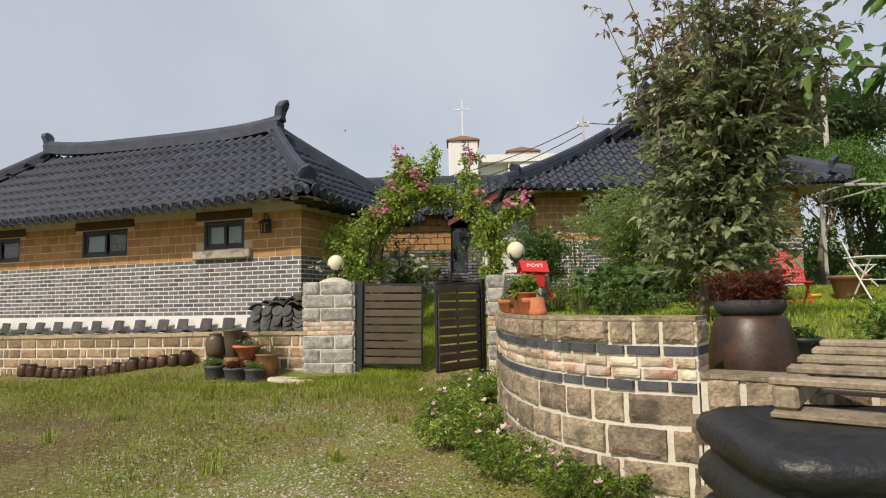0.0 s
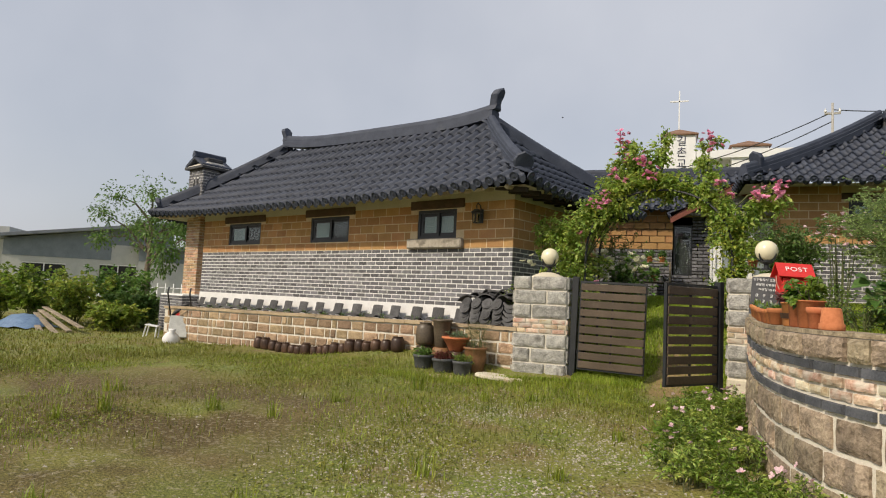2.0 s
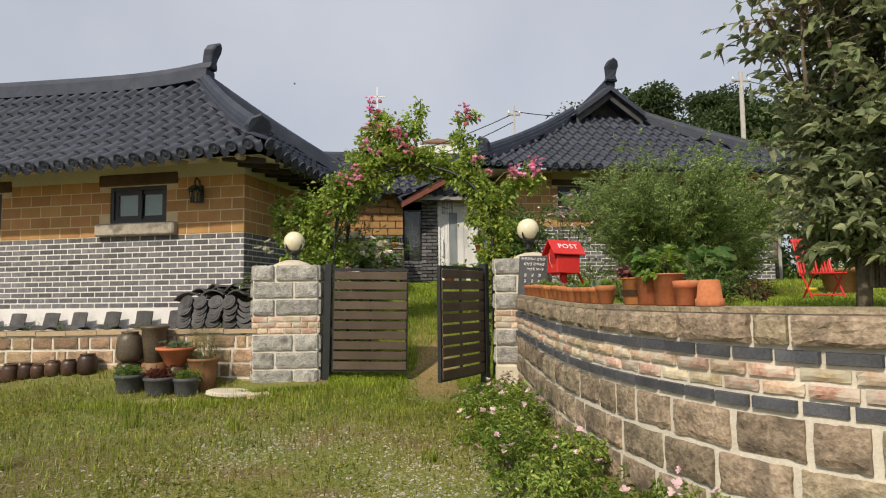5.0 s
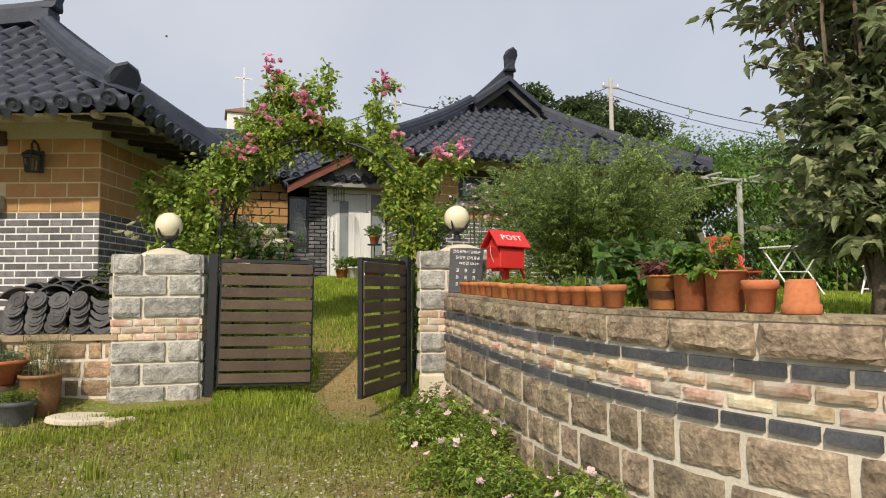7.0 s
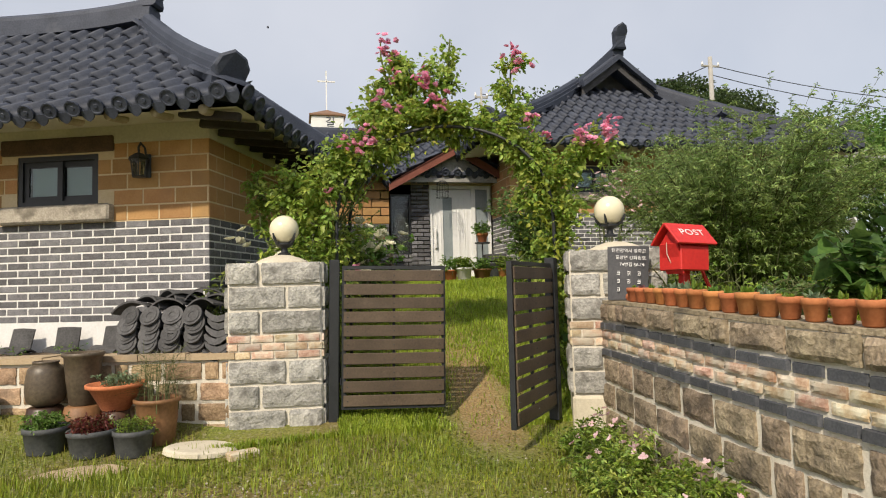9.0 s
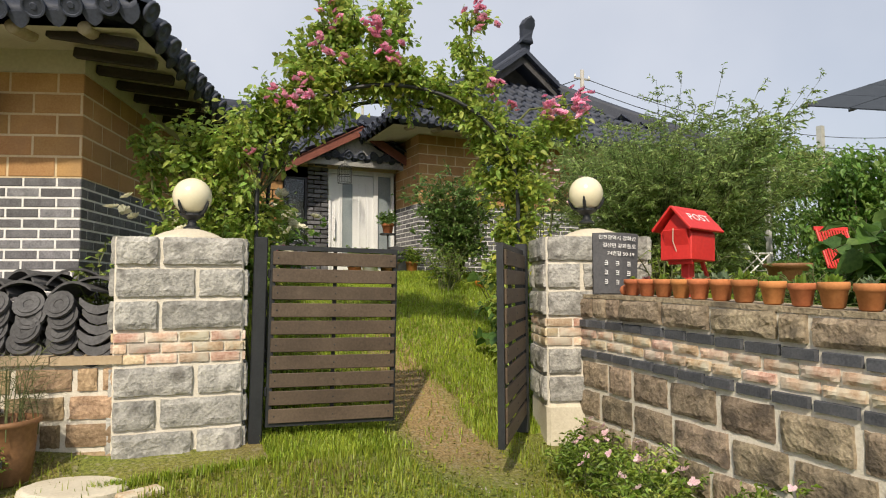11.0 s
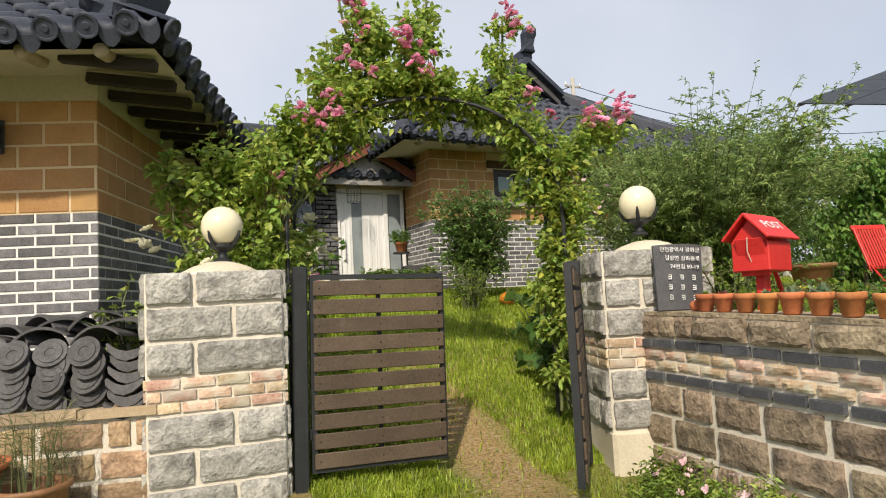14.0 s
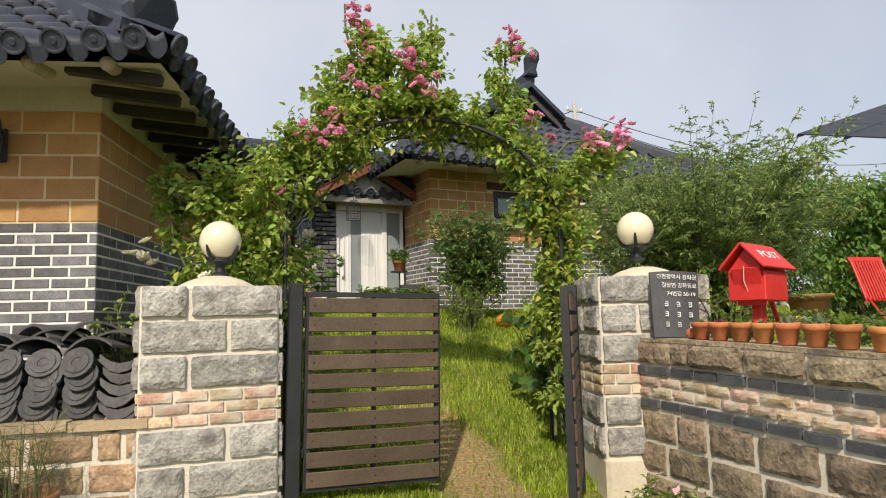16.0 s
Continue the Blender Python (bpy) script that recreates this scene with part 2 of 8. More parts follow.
M_WHITE_PLASTER = surf("white_plaster", (0.66, 0.66, 0.66), (0.78, 0.78, 0.78), 5, 0.9, 0.2, 50, c3=(0.45, 0.45, 0.43), c3amt=0.25, c3scale=6)
M_BEAM = surf("dark_timber", (0.055, 0.032, 0.018), (0.11, 0.065, 0.038), 7, 0.8, 0.3, 60)
M_LOOKOUT = surf("blackened_timber", (0.018, 0.015, 0.012), (0.04, 0.033, 0.026), 7, 0.9, 0.3, 60)
M_RAFTER = surf("rafter_wood", (0.30, 0.25, 0.16), (0.42, 0.36, 0.25), 7, 0.85, 0.3, 50)
M_FRAME = surf("black_window_frame", (0.012, 0.014, 0.017), (0.02, 0.022, 0.026), 5, 0.4, 0.0)
M_GLASS = glass_mat("window_glass")
M_BLIND = surf("pale_blind", (0.30, 0.38, 0.38), (0.40, 0.48, 0.47), 3, 0.9, 0.0)
# near-black: paints the unlit depth of windows and flues; also the pumpkin's face
M_DARK = surf("painted_dark", (0.02, 0.02, 0.022), (0.035, 0.035, 0.036), 2, 0.95, 0.0)
M_SLAT = surf("brown_wpc_slat", (0.058, 0.040, 0.027), (0.105, 0.076, 0.052), 4, 0.62, 0.2, 70, rnd=0.14, c3=(0.13, 0.10, 0.07), c3amt=0.28, c3scale=9)
M_IRON = surf("black_iron", (0.012, 0.014, 0.017), (0.024, 0.027, 0.031), 8, 0.5, 0.1, 60)
M_WHITE_PAINT = surf("white_paint", (0.72, 0.73, 0.74), (0.80, 0.81, 0.82), 3, 0.4, 0.05, 40)
M_RED = surf("red_paint", (0.52, 0.022, 0.022), (0.64, 0.035, 0.03), 6, 0.5, 0.15, 50, c3=(0.42, 0.02, 0.02), c3amt=0.35)
M_TERRA = surf("terracotta", (0.42, 0.145, 0.052), (0.56, 0.215, 0.085), 8, 0.85, 0.2, 60, rnd=0.15, hue=0.01, c3=(0.50, 0.30, 0.18), c3amt=0.3, c3scale=7)
M_ONGGI = surf("glazed_onggi", (0.035, 0.019, 0.013), (0.080, 0.042, 0.027), 6, 0.42, 0.25, 40, rnd=0.3, c3=(0.12, 0.065, 0.04), c3amt=0.38, c3scale=3)
M_GLOBE = surf("ivory_globe", (0.74, 0.69, 0.50), (0.78, 0.73, 0.55), 2, 0.25, 0.0)
M_SOIL = surf("soil", (0.06, 0.04, 0.025), (0.12, 0.085, 0.055), 20, 1, 0.6, 90)
M_SILL = surf("weathered_sill", (0.25, 0.225, 0.19), (0.46, 0.42, 0.36), 9, 0.95, 0.7, 60, c3=(0.16, 0.145, 0.12), c3amt=0.42, c3scale=6)
M_CONCRETE = surf("pale_concrete", (0.52, 0.47, 0.37), (0.64, 0.59, 0.48), 5, 0.95, 0.4, 60, c3=(0.40, 0.36, 0.28), c3amt=0.35)

# ---- terrain ----
WALL_PTS = [(0.80, 9.42), (0.69, 8.6), (0.61, 7.9), (0.555, 7.2), (0.54, 6.5), (0.59, 5.8), (0.75, 5.2), (1.06, 4.72), (1.5, 4.42)]
LOW_PTS = [(1.5, 4.42), (1.95, 4.12), (2.6, 3.98), (3.6, 3.9), (5.5, 3.85)]


def spline(pts, n):
    """Even points on a smooth line through pts, with headings."""
    fine = []
    p = [Vector((x, y, 0)) for x, y in pts]
    p = [2 * p[0] - p[1]] + p + [2 * p[-1] - p[-2]]
    for i in range(1, len(p) - 2):
        for k in range(40):
            t = k / 40
            a, b, c, d = p[i - 1 : i + 3]
            fine.append(0.5 * (2 * b + (c - a) * t + (2 * a - 5 * b + 4 * c - d) * t * t + (3 * b - a - 3 * c + d) * t ** 3))
    fine.append(p[-2])
    run = [0.0]
    for a, b in zip(fine, fine[1:]):
        run.append(run[-1] + (b - a).length)
    return fine, run


def on_line(line, s):
    fine, run = line
    k = min(max(int(np.searchsorted(run, s)) - 1, 0), len(fine) - 2)
    t = (s - run[k]) / (run[k + 1] - run[k])
    return fine[k].lerp(fine[k + 1], t), (fine[k + 1] - fine[k]).normalized()


def smooth(a, b, x):
    t = np.clip((x - a) / (b - a), 0, 1)
    return t * t * (3 - 2 * t)


def wall_x(y):
    ys = [p[1] for p in WALL_PTS[::-1]]
    xs = [p[0] for p in WALL_PTS[::-1]]
    return np.interp(y, [-60, 3.85, 3.9, 3.98, 4.12] + ys + [10.2, 12.5], [60, 60, 3.6, 2.6, 1.95] + xs + [0.8, 1.6])


def height(x, y):
    """The ground's height: a low yard, a raised garden behind the wall, a lawn that climbs from the gate."""
    x, y = np.asarray(x, dtype=float), np.asarray(y, dtype=float)
    yard = -0.02 - 0.16 * smooth(8.5, 3.0, y) - 0.1 * smooth(-3.5, -9, x)
    lawn = np.interp(y, [9.5, 10.1, 11, 12, 13, 14.3, 15.5], [0, 0.08, 0.40, 0.76, 1.06, 1.24, 1.28]) * smooth(-6.5, -2.2, x)
    garden = 0.52 + 0.34 * smooth(4.8, 6.6, y) + 0.10 * smooth(8, 15, y)
    edge = wall_x(y)
    into = smooth(0.08, 0.22, x - edge) * (y < 9.4) + smooth(0.1, 1.8, x - edge) * (y >= 9.4)
    base = yard + lawn
    h = base * (1 - into) + np.maximum(base, garden) * into
    h = h * (1 - smooth(30, 70, np.hypot(x, y - 8)))
    return h + 0.018 * np.sin(x * 2.3 + y * 1.1) + 0.014 * np.sin(x * 0.9 - y * 3.1)


def ground_z(x, y):
    return float(height(x, y))


gx = np.concatenate([[-2500, -600, -200, -90, -50, -30], np.arange(-22, -6, 0.5), np.arange(-6, 4.0, 0.06), np.arange(4, 16, 0.5), [20, 30, 50, 90, 200, 600, 2500]])
gy = np.concatenate([[-2500, -600, -120, -40, -15, -6], np.arange(-2, 2, 0.4), np.arange(2, 12, 0.08), np.arange(12, 26, 0.4), [30, 40, 60, 100, 250, 700, 2500]])
XX, YY = np.meshgrid(gx, gy)
ZZ = height(XX, YY)
nx, ny = len(gx), len(gy)
idx = np.arange(nx * ny).reshape(ny, nx)
quads = np.stack([idx[:-1, :-1], idx[:-1, 1:], idx[1:, 1:], idx[1:, :-1]], -1).reshape(-1, 4)

M_GROUND = bpy.data.materials.new("patchy_turf")
M_GROUND.use_nodes = True
gn, gl = M_GROUND.node_tree.nodes, M_GROUND.node_tree.links
gb = gn["Principled BSDF"]
gb.inputs["Roughness"].default_value = 1.0
gpos = gn.new("ShaderNodeNewGeometry").outputs["Position"]


def gnoise(scale, lo, hi, detail=6):
    t = gn.new("ShaderNodeTexNoise")
    t.inputs["Scale"].default_value, t.inputs["Detail"].default_value = scale, detail
    gl.new(gpos, t.inputs["Vector"])
    r = gn.new("ShaderNodeValToRGB")
    r.color_ramp.elements[0].position, r.color_ramp.elements[1].position = lo, hi
    gl.new(t.outputs[0], r.inputs[0])
    return r, t


def gmix(fac, a, b):
    m = gn.new("ShaderNodeMixRGB")
    gl.new(fac, m.inputs[0])
    for i, c in ((1, a), (2, b)):
        if isinstance(c, tuple):
            m.inputs[i].default_value = (*c, 1)
        else:
            gl.new(c, m.inputs[i])
    return m.outputs[0]


f_grain, t_grain = gnoise(55, 0.35, 0.65)
f_patch, _ = gnoise(0.75, 0.42, 0.60, 8)
f_dirt, _ = gnoise(1.3, 0.50, 0.66, 8)
f_speck, t_speck = gnoise(26, 0.56, 0.62, 3)
green = gmix(f_grain.outputs[0], (0.09, 0.12, 0.018), (0.20, 0.25, 0.04))
earth = gmix(f_grain.outputs[0], (0.12, 0.088, 0.028), (0.25, 0.195, 0.075))
straw = gmix(f_grain.outputs[0], (0.12, 0.122, 0.02), (0.25, 0.24, 0.055))
base = gmix(f_patch.outputs[0], straw, green)
base = gmix(f_dirt.outputs[0], base, earth)


def gmath(op, a, b):
    m = gn.new("ShaderNodeMath")
    m.operation = op
    for i, v in ((0, a), (1, b)):
        if isinstance(v, (int, float)):
            m.inputs[i].default_value = v
        else:
            gl.new(v, m.inputs[i])
    return m.outputs[0]


def gstep(v, a, b):
    m = gn.new("ShaderNodeMapRange")
    m.interpolation_type = "SMOOTHSTEP"
    m.inputs["From Min"].default_value, m.inputs["From Max"].default_value = a, b
    gl.new(v, m.inputs["Value"])
    return m.outputs[0]


# the trodden path through the gate
gxyz = gn.new("ShaderNodeSeparateXYZ")
gl.new(gpos, gxyz.inputs[0])
mid_ = gmath("ABSOLUTE", gmath("SUBTRACT", gmath("SUBTRACT", gxyz.outputs[0], gmath("MULTIPLY", gxyz.outputs[1], 0.10)), -1.02), 0)
trod = gmath("MULTIPLY", gmath("SUBTRACT", 1.0, gstep(mid_, 0.12, 0.36)), gmath("MULTIPLY", gstep(gxyz.outputs[1], 8.7, 9.9), gmath("SUBTRACT", 1.0, gstep(gxyz.outputs[1], 10.8, 12.2))))
path_earth = gmix(f_grain.outputs[0], (0.20, 0.135, 0.055), (0.38, 0.27, 0.13))
base = gmix(trod, base, path_earth)
bare = gmath("MULTIPLY", gmath("SUBTRACT", 1.0, gstep(gxyz.outputs[0], -3.6, -1.6)), gmath("MULTIPLY", gmath("SUBTRACT", 1.0, gstep(gxyz.outputs[1], 6.8, 8.6)), gnoise(0.9, 0.32, 0.50, 8)[0].outputs[0]))
base = gmix(bare, base, gmix(f_grain.outputs[0], (0.055, 0.038, 0.011), (0.14, 0.10, 0.032)))
base = gmix(gmath("MULTIPLY", f_speck.outputs[0], 0.45), base, (0.33, 0.29, 0.20))
gl.new(base, gb.inputs["Base Color"])
gbump = gn.new("ShaderNodeBump")
gbump.inputs["Strength"].default_value, gbump.inputs["Distance"].default_value = 0.8, 0.03
gl.new(t_grain.outputs[0], gbump.inputs["Height"])
gl.new(gbump.outputs[0], gb.inputs["Normal"])
ground = new("ground", array_mesh("ground", np.stack([XX, YY, ZZ], -1).reshape(-1, 3), quads, M_GROUND, smooth=True))
tagged(ground, "patchy grass and gravel yard that rises to a lawn", "ground", kind="structure")

# ---- shared pieces ----


def rough_block(seed, nx_=8, nz_=5, out=0.014):
    """A unit block centred on x and z, its pitted rock face towards -y, its back at y = 0."""
    r = random.Random(seed)
    g = Geo()
    vs, fs = [], []
    ph = [r.uniform(0, 6.28) for _ in range(4)]
    for k in range(nz_ + 1):
        for i in range(nx_ + 1):
            rim = i in (0, nx_) or k in (0, nz_)
            x, z = i / nx_ - 0.5, k / nz_ - 0.5
            swell = 0.5 + 0.25 * math.sin(x * 5 + ph[0] + z * 2) + 0.25 * math.sin(z * 6 + ph[1] - x * 3)
            y = -0.86 if rim else -1.0 - out * 20 * (0.55 * swell + 0.45 * r.random())
            if rim:
                y -= r.uniform(0, 0.12)
                jx, jz = -x * r.uniform(0.0, 0.045), -z * r.uniform(0.0, 0.09)
            else:
                jx, jz = r.uniform(-0.04, 0.04), r.uniform(-0.06, 0.06)
            vs.append((x + jx, y, z + jz))
    w = nx_ + 1
    for k in range(nz_):
        for i in range(nx_):
            fs.append((k * w + i, k * w + i + 1, (k + 1) * w + i + 1, (k + 1) * w + i))
    rim = [i for i in range(w)] + [k * w + nx_ for k in range(1, nz_ + 1)] + [nz_ * w + i for i in range(nx_ - 1, -1, -1)] + [k * w for k in range(nz_ - 1, 0, -1)]
    b = len(vs)
    vs += [(vs[i][0], 0.0, vs[i][2]) for i in rim]
    k = len(rim)
    fs += [(rim[(i + 1) % k], rim[i], b + i, b + (i + 1) % k) for i in range(k)]
    g.add(vs, fs)
    return g


def block_set(mat, count=9, out=0.014):
    return [rough_block(s * 13 + 5, out=out).mesh("stone_block", mat) for s in range(count)]


def brick_mesh(mat, bev=0.06):
    """A unit brick with chamfered front edges: face at y = -1, back at y = 0."""
    g = Geo()
    o, i = 0.5, 0.5
    g.add([(-o, 0, -o), (o, 0, -o), (o, 0, o), (-o, 0, o), (-o, -0.75, -o), (o, -0.75, -o), (o, -0.75, o), (-o, -0.75, o),
           (-o + 0.02, -1, -o + bev), (o - 0.02, -1, -o + bev), (o - 0.02, -1, o - bev), (-o + 0.02, -1, o - bev)],
          [(0, 1, 5, 4), (1, 2, 6, 5), (2, 3, 7, 6), (3, 0, 4, 7), (4, 5, 9, 8), (5, 6, 10, 9), (6, 7, 11, 10), (7, 4, 8, 11), (8, 9, 10, 11)])
    return g.mesh("brick", mat)


STONES_GREY, STONES_TAN, STONES_LEDGE = block_set(M_STONE_GREY), block_set(M_STONE_TAN), block_set(M_STONE_LEDGE, out=0.010)
BRICK_BLACK, BRICK_BAND, BRICK_MIX, BLOCK = brick_mesh(M_BRICK_BLACK), brick_mesh(M_BRICK_BAND), brick_mesh(M_BRICK_MIX), brick_mesh(M_BLOCK, 0.04)
MIX_ROUGH = [rough_block(s * 7 + 3, 6, 3, 0.005).mesh("antique_brick", M_BRICK_MIX) for s in range(5)]


def at(x, y, z, turn, sx, sy, sz):
    return Matrix.Translation((x, y, z)) @ Matrix.Rotation(radians(turn), 4, "Z") @ Matrix.Diagonal((sx, sy, sz, 1))


def courses(parent, name, me, x0, x1, z0, z1, bl, bh, joint, proud, holes=(), plane=0.0, axis="front", keep=None, rest=None, seed=1, stagger=0.5):
    """Lays courses on a wall's face. Pieces for which keep() holds are objects; the others are joined into rest."""
    r = random.Random(seed)
    rows = max(1, round((z1 - z0 + joint) / (bh + joint)))
    ph = (z1 - z0 + joint) / rows
    src = np.array([v.co[:] for v in me.vertices])
    poly = [tuple(p.vertices) for p in me.polygons]
    for k in range(rows):
        za, zb = z0 + k * ph, z0 + k * ph + ph - joint
        spans = [(x0, x1)]
        for h in holes:
            if h[2] < zb - 0.01 and h[3] > za + 0.01:
                spans = [q for a, b in spans for q in ((a, min(b, h[0])), (max(a, h[1]), b)) if q[1] - q[0] > 0.03]
        off = (stagger * (bl + joint)) * (k % 2)
        for a, b in spans:
            i0 = math.floor((a - x0 - off) / (bl + joint))
            i1 = math.ceil((b - x0 - off) / (bl + joint))
            for i in range(i0, i1 + 1):
                p, q = max(a, x0 + off + i * (bl + joint)), min(b, x0 + off + i * (bl + joint) + bl)
                if q - p < 0.025:
                    continue
                cx, cz, d = (p + q) / 2, (za + zb) / 2, proud * r.uniform(0.75, 1.25)
                if axis == "front":
                    m = at(cx, plane + 0.004, cz, 0, q - p, d + 0.004, zb - za)
                elif axis == "right":
                    m = at(plane - 0.004, cx, cz, 90, q - p, d + 0.004, zb - za)
                else:
                    m = at(plane + 0.004, cx, cz, -90, q - p, d + 0.004, zb - za)
                if keep is None or keep(cx, cz):
                    piece(name, me, parent, m)
                elif rest is not None:
                    rest.add([m @ Vector(v) for v in src], poly)


# ---- roofs ----
TW, TL = 0.215, 0.36


def tile_geo():
    """One pantile: a round cap and a sunk pan, its lower end lifted and thick."""
    g = Geo()
    prof = [(-0.5, 0.012), (-0.42, 0.045), (-0.30, 0.066), (-0.16, 0.058), (-0.04, 0.022), (0.10, -0.004), (0.28, -0.012), (0.5, 0.012)]
    k = len(prof)
    vs = []
    for y, dz in ((-0.02, 0.048), (TL * 1.04, 0.0)):
        vs += [(x * TW, y, z + dz) for x, z in prof]
    vs += [(x * TW, -0.02, z + 0.010) for x, z in prof]
    fs = [(i, i + 1, k + i + 1, k + i) for i in range(k - 1)] + [(2 * k + i, 2 * k + i + 1, i + 1, i) for i in range(k - 1)]
    g.add(vs, fs)
    return g


def eave_geo():
    """The end of a column: a round stamped disc and a hanging lip."""
    g = Geo()
    disc = Matrix.Translation((-0.27 * TW, -0.028, 0.038)) @ Matrix.Rotation(radians(90), 4, "X")
    g.lathe([(0.070, 0.0), (0.070, 0.022), (0.058, 0.022), (0.054, 0.015), (0.022, 0.015), (0.018, 0.021)], 14, disc)
    lip = [(-0.04 * TW, 0.03), (0.1 * TW, 0.012), (0.36 * TW, 0.010), (0.52 * TW, 0.03), (0.53 * TW, -0.02), (0.46 * TW, -0.055), (0.34 * TW, -0.078), (0.24 * TW, -0.088), (0.13 * TW, -0.078), (0.02 * TW, -0.05), (-0.04 * TW, -0.01)]
    g.prism(lip, 0.016, Matrix.Translation((0, -0.03, 0)))
    return g


TILE_GEO, EAVE_GEO = tile_geo(), eave_geo()
TILE_MESH, EAVE_MESH = TILE_GEO.mesh("roof_tile", M_TILE, True), EAVE_GEO.mesh("eave_tile", M_TILE)


def slope(parent, roof, A, e, n, length, run, zfun, umax, keep, rest, tiles=True, eave=True):
    """A tiled slope. A: eave's left end seen from outside; e: along the eave; n: inwards; zfun(c, u): surface height."""
    A, e, n = Vector(A), Vector(e), Vector(n)

    def P(c, u):
        return Vector((A.x + e.x * c + n.x * run * u, A.y + e.y * c + n.y * run * u, zfun(c, u)))

    def frame_at(c, u):
        p = P(c, u)
        up = (P(c, u + 0.02) - P(c, u - 0.02)).normalized()
        ax = (P(c + 0.05, u) - P(c - 0.05, u)).normalized()
        nz = ax.cross(up).normalized()
        up = nz.cross(ax)
        return Matrix(((ax.x, up.x, nz.x, p.x), (ax.y, up.y, nz.y, p.y), (ax.z, up.z, nz.z, p.z), (0, 0, 0, 1)))

    # the deck under the tiles
    cols, rows = max(2, int(length / 0.4)), 8
    for i in range(cols):
        for k in range(rows):
            c0, c1 = length * i / cols, length * (i + 1) / cols
            pts = []
            for c, u in ((c0, k / rows), (c1, k / rows), (c1, (k + 1) / rows), (c0, (k + 1) / rows)):
                q = P(c, min(u, max(0.0, umax(c))))
                pts.append((q.x, q.y, q.z - 0.02))
            a, b, c_, d = (Vector(p) for p in pts)
            if (c_ - a).cross(d - b).length > 1e-5:
                roof.add(pts, [(0, 1, 2, 3)])
    slant = math.hypot(run, zfun(length / 2, 1) - zfun(length / 2, 0))
    du = TL / slant
    ncol = int(length / TW)
    for i in range(ncol):
        c = (i + 0.5) * length / ncol
        if eave:
            m = frame_at(c, 0.0)
            piece("eave_tile", EAVE_MESH, parent, m) if keep(c, 0.0) else rest.add([m @ Vector(v) for v in EAVE_GEO.v], EAVE_GEO.f)
        k = 0
        while tiles and k * du < umax(c) - 0.02:
            u = k * du
            m = frame_at(c, u)
            if keep(c, u):
                piece("roof_tile", TILE_MESH, parent, m)
            else:
                rest.add([m @ Vector(v) for v in TILE_GEO.v], TILE_GEO.f)
            k += 1


def ridge(geo, pts, wide=0.2, high=0.2, mi=0):
    """A ridge of stacked tiles with a round top, swept along pts."""
    prof = [(-0.5, -0.15), (-0.5, 0.35), (-0.42, 0.37), (-0.42, 0.62), (-0.34, 0.64), (-0.3, 0.84), (-0.12, 1.0), (0.12, 1.0), (0.3, 0.84), (0.34, 0.64), (0.42, 0.62), (0.42, 0.37), (0.5, 0.35), (0.5, -0.15)]
    vs, fs, k = [], [], len(prof)
    pts = [Vector(p) for p in pts]
    for i, p in enumerate(pts):
        t = pts[min(i + 1, len(pts) - 1)] - pts[max(i - 1, 0)]
        side = Vector((t.y, -t.x, 0)).normalized()
        vs += [p + side * x * wide + Vector((0, 0, z * high)) for x, z in prof]
    for i in range(len(pts) - 1):
        fs += [(i * k + j, i * k + (j + 1) % k, i * k + k + (j + 1) % k, i * k + k + j) for j in range(k)]
    fs += [tuple(range(k - 1, -1, -1)), tuple(range((len(pts) - 1) * k, len(pts) * k))]
    geo.add(vs, fs, mi)


def finial(tall=0.42, wide=0.26, thick=0.12):
    """A ridge-end tile: an upright curled plate with a rounded head, facing +x."""
    g = Geo()
    out = [(-0.42, 0), (-0.30, 0.22), (-0.36, 0.48), (-0.44, 0.68), (-0.32, 0.88), (0, 1.0), (0.32, 0.88), (0.44, 0.68), (0.36, 0.48), (0.30, 0.22), (0.42, 0)]
    lay = []
    for x, sc in ((-thick / 2, 1.0), (thick * 0.35, 1.0), (thick / 2, 0.86)):
        lay.append([Vector((x + (0.30 * (z ** 2)) * tall, y * wide * 1.1 * sc, (0.5 + (z - 0.5) * sc) * tall)) for y, z in out])
    k = len(out)
    vs = [p for q in lay for p in q]
    fs = [tuple(range(k)), tuple(range(3 * k - 1, 2 * k - 1, -1))]
    for j in range(2):
        fs += [(j * k + i, j * k + k + i, j * k + k + (i + 1) % k, j * k + (i + 1) % k) for i in range(k)]
    g.add(vs, fs)
    return g


# ---- tile-roofed outbuilding ----
HA = pose(-2.37, 11.06, 0, 0, 0, -20.2)
house_a = thing("house", HA, "low house with slate-blue tiled roof, ochre block and brick walls", "house")
LA, DA = 9.05, 2.9                      # wall length and depth
WIN_A = [(-2.01, -1.14, 2.04, 2.54), (-4.96, -3.80, 2.03, 2.54), (-7.96, -6.70, 2.03, 2.52)]
BAND_A, BASE_A, TOP_A = 1.86, 0.90, 2.78
wall_a = Geo()
wall_cells(wall_a, -LA, 0, 0, 0.2, -0.4, BAND_A, [])
wall_cells(wall_a, -LA, 0, 0, 0.2, BAND_A, TOP_A, WIN_A, 1)
wall_a.box(-0.2, 0, 0.2, DA, -0.4, BAND_A)
wall_a.box(-0.2, 0, 0.2, DA, BAND_A, TOP_A, 1)
wall_a.box(-LA, -LA + 0.2, 0.2, DA, -0.4, TOP_A, 1)
wall_a.box(-LA + 0.2, -0.2, DA - 0.2, DA, -0.4, TOP_A, 1)
wall_a_ob = part("wall", wall_a, [M_MORTAR_W, M_TAN_MORTAR], house_a, "ochre block wall over black brick with white joints")
